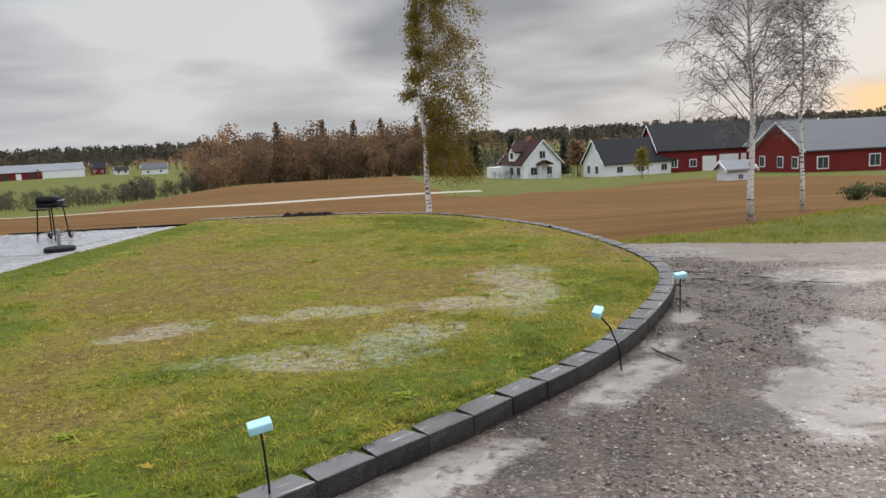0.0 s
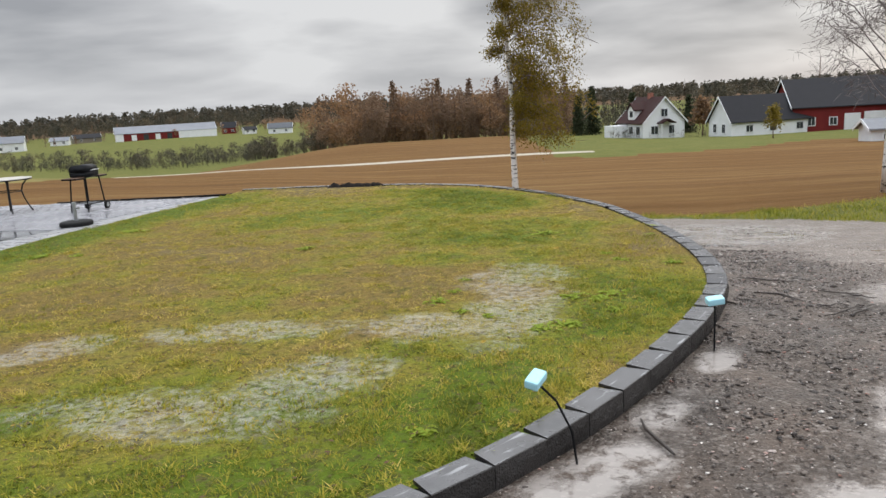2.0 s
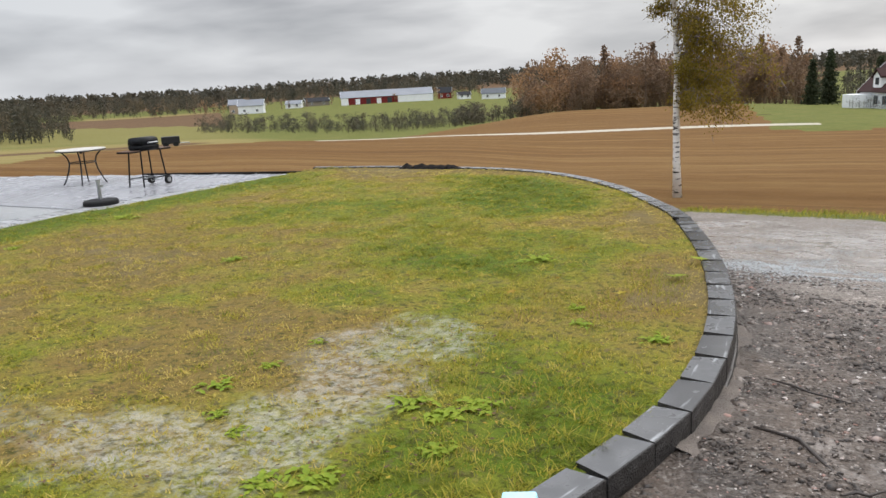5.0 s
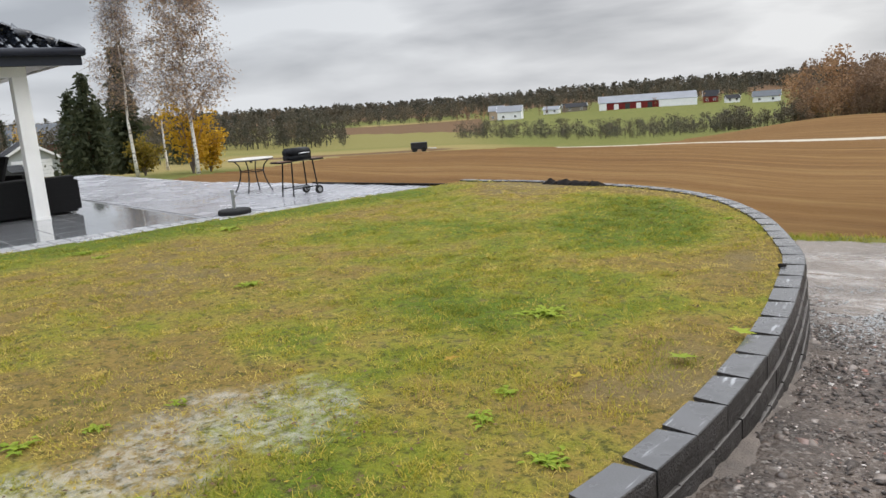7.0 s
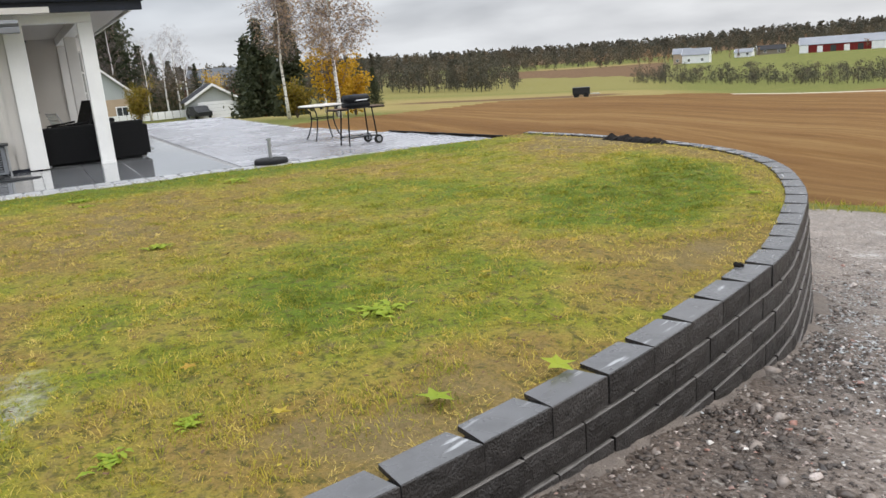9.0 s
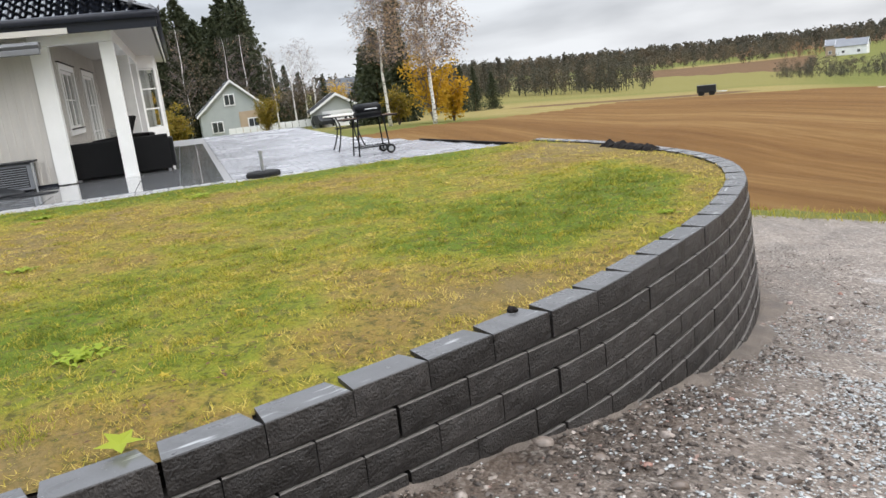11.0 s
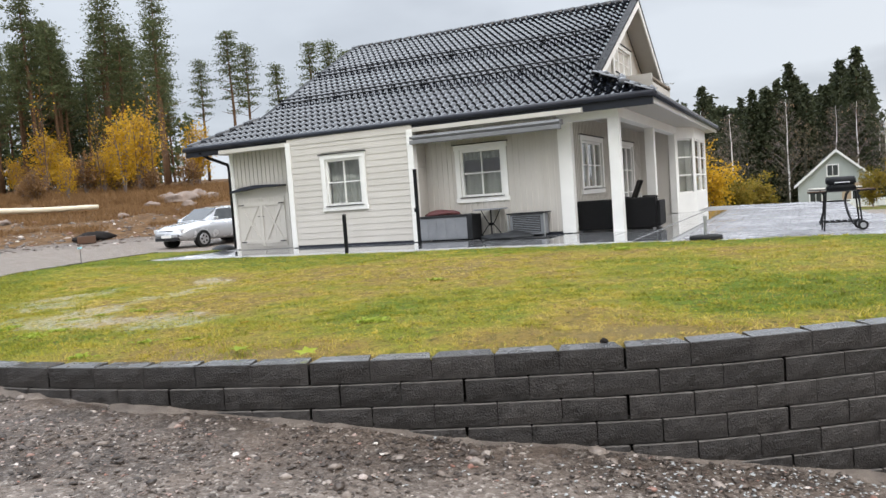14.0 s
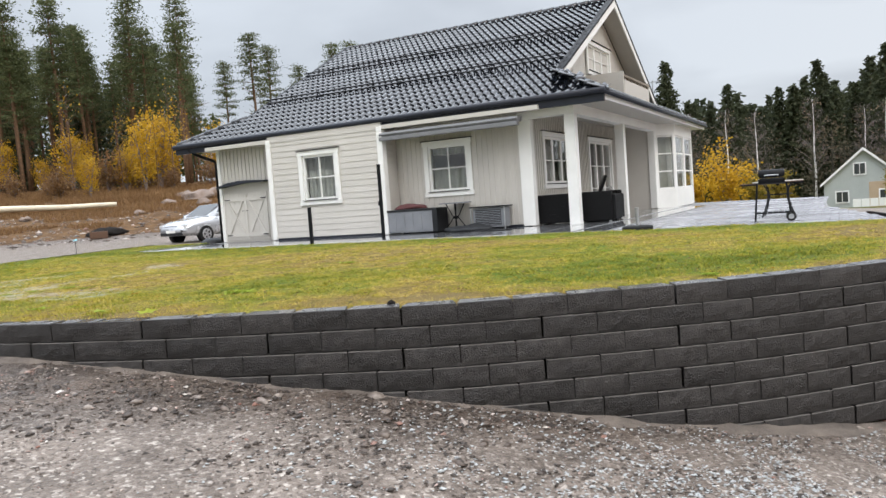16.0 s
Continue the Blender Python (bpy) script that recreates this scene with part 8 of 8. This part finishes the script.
# ---- the bank beyond the drive ----
def bank():
    a, b = spot(148.5, 47, (2, 9.7)), spot(140.6, 45.5, (2, 9.7))
    p, q = Vector(a) + Vector((0, 0, 0.34)), Vector(b) + Vector((0, 0, 0.34))
    bm = tube([p.lerp(q, k / 8) + Vector((0, 0, 0.02 * math.sin(k))) for k in range(9)], [0.17 - 0.006 * k for k in range(9)], 12)
    solo("log", bm, M["pole_wood"], "long peeled pale log lying on the bank", "log", smooth=True)
    for k, (az, d, s) in enumerate(((135.2, 49, 1.3), (136.0, 50.5, 0.9), (134.2, 51, 1.1), (133.2, 50, 0.8), (137.2, 47.5, 0.6), (134.8, 46.5, 0.7), (146.2, 44, 0.5), (139.2, 43.5, 0.45))):
        x, y, z = spot(az, d, (2, 9.7))
        heap("boulder", x, y, z, s * 0.8, s * 0.62, s * 0.42, M["rock"], "pinkish grey boulder on the bank", "boulder", k + 2, 0.45, k * 40)
    x, y, z = spot(141.4, 36.5, (2, 9.7))
    heap("earth_mound", x, y, z, 1.2, 0.7, 0.36, M["tarp"], "dark heap of earth beside the drive", "mound", 12, 0.3, 30)
    x, y, z = spot(141.9, 35.2, (2, 9.7))
    t = root("electric_box", (x, y, z), "small box with a white label beside the drive", "box", rz=-40)
    part("case", box((-0.35, -0.2, 0.0), (0.35, 0.2, 0.3), 0.02), M["rust"], t)
    part("label", box((-0.1, -0.207, 0.1), (0.02, -0.2, 0.22)), M["white"], t, "white label")
    # rough dry grass
    r = np.random.default_rng(8)
    n = 110000
    az, d = np.radians(r.uniform(128, 153, n)), r.uniform(37, 62, n)
    x, y = 2 - np.sin(az) * d, 9.7 + np.cos(az) * d
    z = land(x, y)
    keep = np.array([noise.noise((p * 0.35, q * 0.35, 1.0)) for p, q in zip(x, y)]) + (d - 42) * 0.06 > 0
    x, y, z = x[keep], y[keep], z[keep]
    n = len(x)
    h = r.uniform(0.12, 0.5, n) * np.where(d[keep] < 48.5, 0.5, 1.0)
    a = r.uniform(0, 6.283, n)
    w = r.uniform(0.012, 0.03, n)
    p = np.stack([x, y, z - 0.02], 1)
    sx = np.stack([-np.sin(a) * w, np.cos(a) * w, 0 * a], 1)
    tip = p + np.stack([np.cos(a) * h * 0.5, np.sin(a) * h * 0.5, h], 1)
    v = np.stack([p - sx, p + sx, tip], 1).reshape(-1, 3)
    tagged(new("dry_grass", array_mesh("dry_grass", v, np.arange(3 * n).reshape(-1, 3), M["dry_grass"], np.repeat(r.uniform(0, 1, n), 3))),
           "rust-brown dry grass on the cleared bank", "grass", kind="stuff")
    # dug earth and stones of the bank's foot
    def foot_of_bank(q):
        g, e = np.radians(q.uniform(131, 152, 1500)), q.uniform(34, 46, 1500)
        return 2 - np.sin(g) * e, 9.7 + np.cos(g) * e

    scatter_stones("bank_rubble", 31, 1500, foot_of_bank, (0.04, 0.17), "rubble of brown stones at the foot of the bank", "loose")


# ---- small things on the ground ----
def scatter_stones(name, seed, n, place, size, label, mat="stone"):
    """Loose crushed stones as one object, each a ten-sided lump."""
    r = np.random.default_rng(seed)
    x, y = place(r)
    ok = ~inside(YARD, x, y) & (pool_mask(x, y, POOLS) < r.uniform(0.2, 0.7, len(x)))
    x, y = x[ok], y[ok]
    n = len(x)
    z = land(x, y)
    s = size[0] * (size[1] / size[0]) ** (r.uniform(0, 1, n) ** 2.2)
    ico = np.array([(0, 0, 1), (0.9, 0, 0.25), (0.28, 0.85, 0.25), (-0.72, 0.52, 0.25), (-0.72, -0.52, 0.25), (0.28, -0.85, 0.25), (0.75, 0.5, -0.5), (-0.3, 0.8, -0.5), (-0.9, 0, -0.5), (-0.3, -0.8, -0.5), (0.75, -0.5, -0.5)])
    tri = [(0, 1, 2), (0, 2, 3), (0, 3, 4), (0, 4, 5), (0, 5, 1), (1, 6, 2), (2, 7, 3), (3, 8, 4), (4, 9, 5), (5, 10, 1), (6, 7, 2), (7, 8, 3), (8, 9, 4), (9, 10, 5), (10, 6, 1)]
    v = ico[None] * (1 + r.normal(0, 0.34, (n, 11, 1))) * s[:, None, None] * np.stack([r.uniform(0.7, 1.3, n), r.uniform(0.45, 1.1, n), r.uniform(0.22, 0.55, n)], 1)[:, None, :]
    a = r.uniform(0, 6.283, n)
    c, sn = np.cos(a)[:, None], np.sin(a)[:, None]
    v = np.stack([v[:, :, 0] * c - v[:, :, 1] * sn + x[:, None], v[:, :, 0] * sn + v[:, :, 1] * c + y[:, None], v[:, :, 2] + z[:, None] + 0.004], 2)
    f = (np.arange(n)[:, None, None] * 11 + np.array(tri)[None]).reshape(-1, 3)
    me = array_mesh(name, v.reshape(-1, 3), f, M[mat], np.repeat(r.uniform(0, 1, n), 11))
    return tagged(new(name, me), label, "gravel", kind="stuff")


def stone_material():
    m, nt, b = nodes_of("loose_stone")
    at = nt.nodes.new("ShaderNodeAttribute"); at.attribute_name = "tint"
    n1 = noise_node(nt, 60, 3)
    c = ramp_node(nt, at.outputs["Fac"], [(0.0, (0.040, 0.029, 0.023)), (0.30, (0.092, 0.067, 0.052)), (0.60, (0.175, 0.138, 0.113)), (0.84, (0.33, 0.285, 0.25)), (0.90, (0.25, 0.105, 0.072)), (1.0, (0.74, 0.70, 0.65))])
    nt.links.new(mix_node(nt, range_node(nt, n1.outputs["Fac"], 0.35, 0.65, 0, 0.45), c, (0.075, 0.058, 0.046)), b.inputs["Base Color"])
    b.inputs["Roughness"].default_value = 0.42
    bump_node(nt, b, n1.outputs["Fac"], 0.4, 0.004)
    return m


M["loose"] = stone_material()
M["clod"] = surface("wet_earth", (0.014, 0.0105, 0.0085), (0.062, 0.045, 0.034), 30, 120, (0.4, 0.7), 0.6, 0.004)
M["pale_stone"] = surface("pale_crushed_stone", (0.20, 0.215, 0.22), (0.49, 0.51, 0.51), 55, 120, (0.35, 0.6), 0.3, 0.003)
bank()


def along_wall(r, n, s0, s1, reach, power):
    line = WALL_FINE
    t = np.gradient(line, axis=0)
    t /= np.linalg.norm(t, axis=1)[:, None]
    ok = np.where((line[:, 1] > s0) & (line[:, 1] < s1) & (line[:, 0] > -7))[0]
    i = r.choice(ok, n)
    d = 0.02 + reach * r.uniform(0, 1, n) ** power
    return line[i, 0] + t[i, 1] * d + r.normal(0, 0.03, n), line[i, 1] - t[i, 0] * d + r.normal(0, 0.03, n)


scatter_stones("wall_gravel", 41, 20000, lambda r: along_wall(r, 20000, 2.6, 11, 2.0, 1.4), (0.003, 0.0135), "loose crushed stone along the foot of the wall", "loose")
scatter_stones("kerb_grit", 45, 12000, lambda r: along_wall(r, 12000, -3.5, 2.8, 2.2, 1.2), (0.003, 0.013), "fine wet grit along the kerb", "loose")
scatter_stones("drive_gravel", 42, 28000, lambda r: (r.uniform(-3.5, 5, 28000), r.uniform(-4, 12, 28000)), (0.003, 0.0105), "fine crushed stone on the drive", "loose")
scatter_stones("pale_gravel", 44, 22000, lambda r: (r.normal(-1.5, 1.0, 22000), r.normal(10.4, 1.4, 22000)), (0.006, 0.016), "pale blue-grey crushed stone beside the wall", "pale_stone")
scatter_stones("kerb_gravel", 46, 24000, lambda r: along_wall(r, 24000, -3.2, 5.5, 2.3, 0.9), (0.003, 0.0135), "coarse wet gravel and dirt beside the kerb", "loose")
scatter_stones("dirt_clods", 47, 4200, lambda r: along_wall(r, 4200, 0.5, 9.5, 1.3, 1.5), (0.008, 0.026), "dark lumps of wet earth beside the wall", "clod")
scatter_stones("wall_rubble", 43, 520, lambda r: along_wall(r, 520, 3, 10.5, 0.9, 1.6), (0.014, 0.05), "larger stones and mortar lumps at the wall's foot", "loose")


def mortar_bed():
    """Uneven sand and mortar bedding squeezed out along the foot of the wall."""
    bm = bmesh.new()
    line = WALL_FINE
    t = np.gradient(line, axis=0)
    t /= np.linalg.norm(t, axis=1)[:, None]
    prev = None
    for i in range(len(line)):
        x, y = line[i]
        if x < -7 or y < 2.6 or y > 10.9:
            continue
        o = Vector((t[i, 1], -t[i, 0], 0))
        g = float(land(x + o.x * 0.1, y + o.y * 0.1))
        n1 = noise.noise((i * 0.11, 0.3, 0)) + 0.5 * noise.noise((i * 0.4, 2.0, 0))
        w, h = max(0.02, 0.055 + 0.13 * n1 + 0.03 * max(0, y - 8)), 0.012 + 0.034 * n1
        prof = [(-0.02, max(0.01, h) + 0.012), (0.35 * w, max(0.008, h)), (0.7 * w, max(0.004, h * 0.7)), (w, -0.004), (w + 0.03, -0.05)]
        out_ = 0.011 * max(0, (TOP - g) / COURSE)
        cur = [bm.verts.new(Vector((x, y, g + b)) + o * (a + out_) + Vector((0, 0, 0.008 * noise.noise((i * 0.5, a * 30, 5.0))))) for a, b in prof]
        if prev:
            for k in range(4):
                bm.faces.new((prev[k], cur[k], cur[k + 1], prev[k + 1]))
        prev = cur
    solo("mortar_bed", bm, M["mortar"], "grey-brown mortar bedding along the wall's foot", "mortar", kind="structure", smooth=True)


M["mortar"] = surface("sandy_mortar", (0.062, 0.049, 0.040), (0.205, 0.170, 0.142), 5, 110, (0.6, 0.9), 1.0, 0.012)
mortar_bed()


def plant(name, x, y, seed, size, mat, label, n=9, category="weed"):
    """A spreading clump of toothed leaves lying on the turf."""
    r = random.Random(seed)
    bm = bmesh.new()
    for k in range(n):
        a = k * 6.283 / n + r.uniform(-0.3, 0.3)
        L = size * r.uniform(0.22, 0.5)
        up = r.uniform(0.1, 0.9)
        o = Vector((r.gauss(0, 0.24), r.gauss(0, 0.24), 0)) * size
        d, s = Vector((math.cos(a), math.sin(a), 0)), Vector((-math.sin(a), math.cos(a), 0))
        prev = None
        for j in range(6):
            u = j / 5
            w = L * 0.21 * math.sin(math.pi * min(1, u * 0.85 + 0.1)) * (1.35 if j % 2 else 0.6)
            c = o + d * L * u + Vector((0, 0, 0.012 + L * up * u * (1.1 - u)))
            cur = (bm.verts.new(c - s * w), bm.verts.new(c + Vector((0, 0, -0.004))), bm.verts.new(c + s * w))
            if prev:
                bm.faces.new((prev[0], prev[1], cur[1], cur[0]))
                bm.faces.new((prev[1], prev[2], cur[2], cur[1]))
            prev = cur
    z = float(lawn_z(np.array(x), np.array(y)))
    bm.transform(Matrix.Translation((x, y, z - 0.004)))
    ob = solo(name, bm, M[mat], label, category, "weeds in the lawn", smooth=True)
    at = ob.data.attributes.new("tint", "FLOAT", "POINT")
    at.data.foreach_set("value", np.array([r.random() * 0.7 for _ in ob.data.vertices], dtype=np.float32))


def leaf_on_ground(x, y, z, seed, size, mat="fallen"):
    r = random.Random(seed)
    bm = bmesh.new()
    pts = []
    for k in range(10):
        a = k * 0.6283
        rr = size * (1.0 if k % 2 == 0 else 0.45) * r.uniform(0.8, 1.1)
        pts.append(bm.verts.new((rr * math.cos(a), rr * math.sin(a), 0.006 + r.uniform(0, 0.012))))
    c = bm.verts.new((0, 0, 0.004))
    for k in range(10):
        bm.faces.new((c, pts[k], pts[(k + 1) % 10]))
    bm.transform(pose(x, y, z, r.uniform(-8, 8), r.uniform(-8, 8), r.uniform(0, 360)))
    ob = solo("fallen_leaf", bm, M[mat], "yellow fallen maple leaf on the turf", "leaf", "fallen leaves")
    at = ob.data.attributes.new("tint", "FLOAT", "POINT")
    at.data.foreach_set("value", np.full(len(ob.data.vertices), r.random(), dtype=np.float32))


M["wet_stick"] = surface("wet_dark_stick", (0.02, 0.014, 0.011), (0.05, 0.036, 0.028), 20, 90, (0.4, 0.6), 0.4, 0.004)


def lawn_plants():
    r = random.Random(77)
    for k, (x, y, s) in enumerate(((-2.80, 5.24, 0.20), (-5.43, 4.5, 0.17), (-8.6, 5.9, 0.24), (-8.7, 4.15, 0.22), (-8.2, 4.2, 0.14), (-2.13, 2.38, 0.16), (-2.03, 2.52, 0.15), (-2.31, 1.71, 0.17),
                                   (-2.49, 1.61, 0.15), (-1.49, 3.69, 0.14), (-2.35, 2.45, 0.14), (-2.9, -0.1, 0.12), (-3.6, -0.9, 0.14), (-2.0, 2.1, 0.14), (-4.9, -2.2, 0.14), (-5.4, -1.4, 0.12), (-3.5, 8.9, 0.12), (-9.2, 0.6, 0.14))):
        plant("dandelion_plant", x, y, k, s, "weed", "fresh green rosette of a weed in the turf", 34)
    for k, (x, y, s) in enumerate(((-5.72, 7.55, 0.10), (-3.38, 2.25, 0.13), (-3.29, 2.98, 0.09), (-3.31, 2.58, 0.10), (-3.12, 1.99, 0.09), (-2.9, 1.9, 0.09), (-2.1, 4.1, 0.13), (-1.96, 3.8, 0.13))):
        plant("straw_tuft", x, y, 50 + k, s, "weed", "yellow-green leafy tuft in the turf", 22, "tuft")
    for k, (x, y, s) in enumerate(((-1.66, 4.93, 0.085), (-1.62, 5.47, 0.09), (-2.97, 5.97, 0.05), (-1.9, 4.4, 0.05), (-5.8, -2.2, 0.06), (-4.7, -1.9, 0.05), (-3.2, 6.8, 0.04), (-2.6, 4.2, 0.05), (-2.2, 5.6, 0.035), (-5.0, 3.2, 0.05), (-6.4, 2.0, 0.05))):
        leaf_on_ground(x, y, LAWN + 0.03, 300 + k, s, "weed" if k < 2 else "fallen")
    for k in range(70):
        x, y = r.uniform(-9, -1.8), r.uniform(-3, 10)
        if inside(LAWN_TEST, np.array([x]), np.array([y]))[0]:
            leaf_on_ground(x, y, LAWN + 0.022, 400 + k, r.uniform(0.012, 0.03))
    # twig lying on the drive
    pts = [Vector((-1.87, 0.42, -0.362)), Vector((-1.85, 0.27, -0.35)), Vector((-1.78, 0.12, -0.352)), Vector((-1.73, 0.02, -0.358))]
    solo("fallen_branch", tube(pts, [0.004, 0.009, 0.010, 0.006], 6), M["wet_stick"], "dark wet stick lying on the drive", "stick", smooth=True)
    pts = [Vector((-0.91, 3.03, -0.368)), Vector((-0.72, 2.96, -0.362)), Vector((-0.58, 2.73, -0.368)), Vector((-0.44, 2.56, -0.362))]
    solo("fallen_branch", tube(pts, [0.006, 0.010, 0.009, 0.004], 6), M["wet_stick"], "thin stick lying on the gravel", "stick", smooth=True)


lawn_plants()


def drive_sticks():
    """Thin wet twigs washed together on the gravel near the kerb."""
    r = random.Random(88)
    for k in range(9):
        x, y, a, n = r.uniform(-1.0, 0.1), r.uniform(1.9, 3.9), r.uniform(-0.9, 0.9), 5
        L = r.uniform(0.18, 0.5)
        pts = []
        for i in range(n):
            u = L * i / (n - 1)
            px, py = x + math.cos(a) * u + r.uniform(-1, 1) * 0.022, y + math.sin(a) * u + r.uniform(-1, 1) * 0.022
            pts.append(Vector((px, py, float(land(px, py)) + 0.012 + r.uniform(0, 0.006))))
        solo("fallen_branch", tube(pts, [0.003, 0.007, 0.006, 0.005, 0.002], 6), M["wet_stick"], "thin dark twig lying on the wet gravel", "stick", smooth=True)


drive_sticks()


def verge_grass():
    """Rough tussocks on the green shoulder beyond the drive and along the field edge."""
    r = np.random.default_rng(61)
    n = 150000
    x, y = r.uniform(-9, 22, n), r.uniform(11.5, 24, n)
    vy = verge_y(x)
    wd = np.interp(x, [-12, -4, 0, 4, 9, 20, 40], [0.6, 1.1, 1.6, 4.2, 7.6, 9, 12])
    cl = np.array([noise.noise((p * 0.8, q * 0.8, 4.0)) + 0.6 * noise.noise((p * 2.6, q * 2.6, 8.0)) for p, q in zip(x, y)])
    ok = (y > vy - 0.25) & (y < vy + wd + 0.2) & (cl > r.uniform(-0.7, 0.5, n)) & ~inside(YARD, x, y)
    x, y, cl = x[ok], y[ok], cl[ok]
    n = len(x)
    h = r.uniform(0.03, 0.13, n) * (1 + 0.8 * np.clip(cl, 0, 1))
    a = r.uniform(0, 6.283, n)
    w = r.uniform(0.004, 0.010, n)
    p = np.stack([x, y, land(x, y) - 0.01], 1)
    sx = np.stack([-np.sin(a) * w, np.cos(a) * w, 0 * a], 1)
    tip = p + np.stack([np.cos(a) * h * 0.8, np.sin(a) * h * 0.8, h], 1)
    v = np.stack([p - sx, p + sx, tip], 1).reshape(-1, 3)
    tint = np.clip(0.35 - 0.4 * cl + r.normal(0, 0.25, n), 0, 1)
    tagged(new("verge_grass", array_mesh("verge_grass", v, np.arange(3 * n).reshape(-1, 3), M["grass"], np.repeat(tint, 3))),
           "rough green and yellow grass on the verge", "grass", kind="stuff")


verge_grass()


def lawn_litter(name, seed, n, mat, size, label):
    """Small shed leaves, bark bits and straw lying in the turf."""
    r = np.random.default_rng(seed)
    x, y = r.uniform(-10, -1.2, n), r.uniform(-4.5, 10.6, n)
    thick = np.array([noise.noise((p * 1.1, q * 1.1, 12.0)) for p, q in zip(x, y)])
    ok = inside(RIM_TEST, x, y) & (thick > r.uniform(-0.6, 0.4, n))
    x, y = x[ok], y[ok]
    p = np.stack([x, y, lawn_z(x, y) + r.uniform(0.008, 0.022, len(x))], 1)
    v, f, ti = leaf_quads(r, p, size, 0.0, 0.5)
    v[:, 2] = p[:, 2].repeat(4) + (v[:, 2] - p[:, 2].repeat(4)) * 0.35
    tagged(new(name, array_mesh(name, v, f, M[mat], ti)), label, "leaf litter", kind="stuff")


lawn_litter("leaf_litter", 71, 8500, "fallen", 0.024, "small yellow shed leaves scattered over the lawn")
lawn_litter("bark_litter", 72, 17000, "bark", 0.026, "dark bits of bark and twig scattered over the lawn")


# ---- many small pieces last ----
build_wall()
build_pavers()
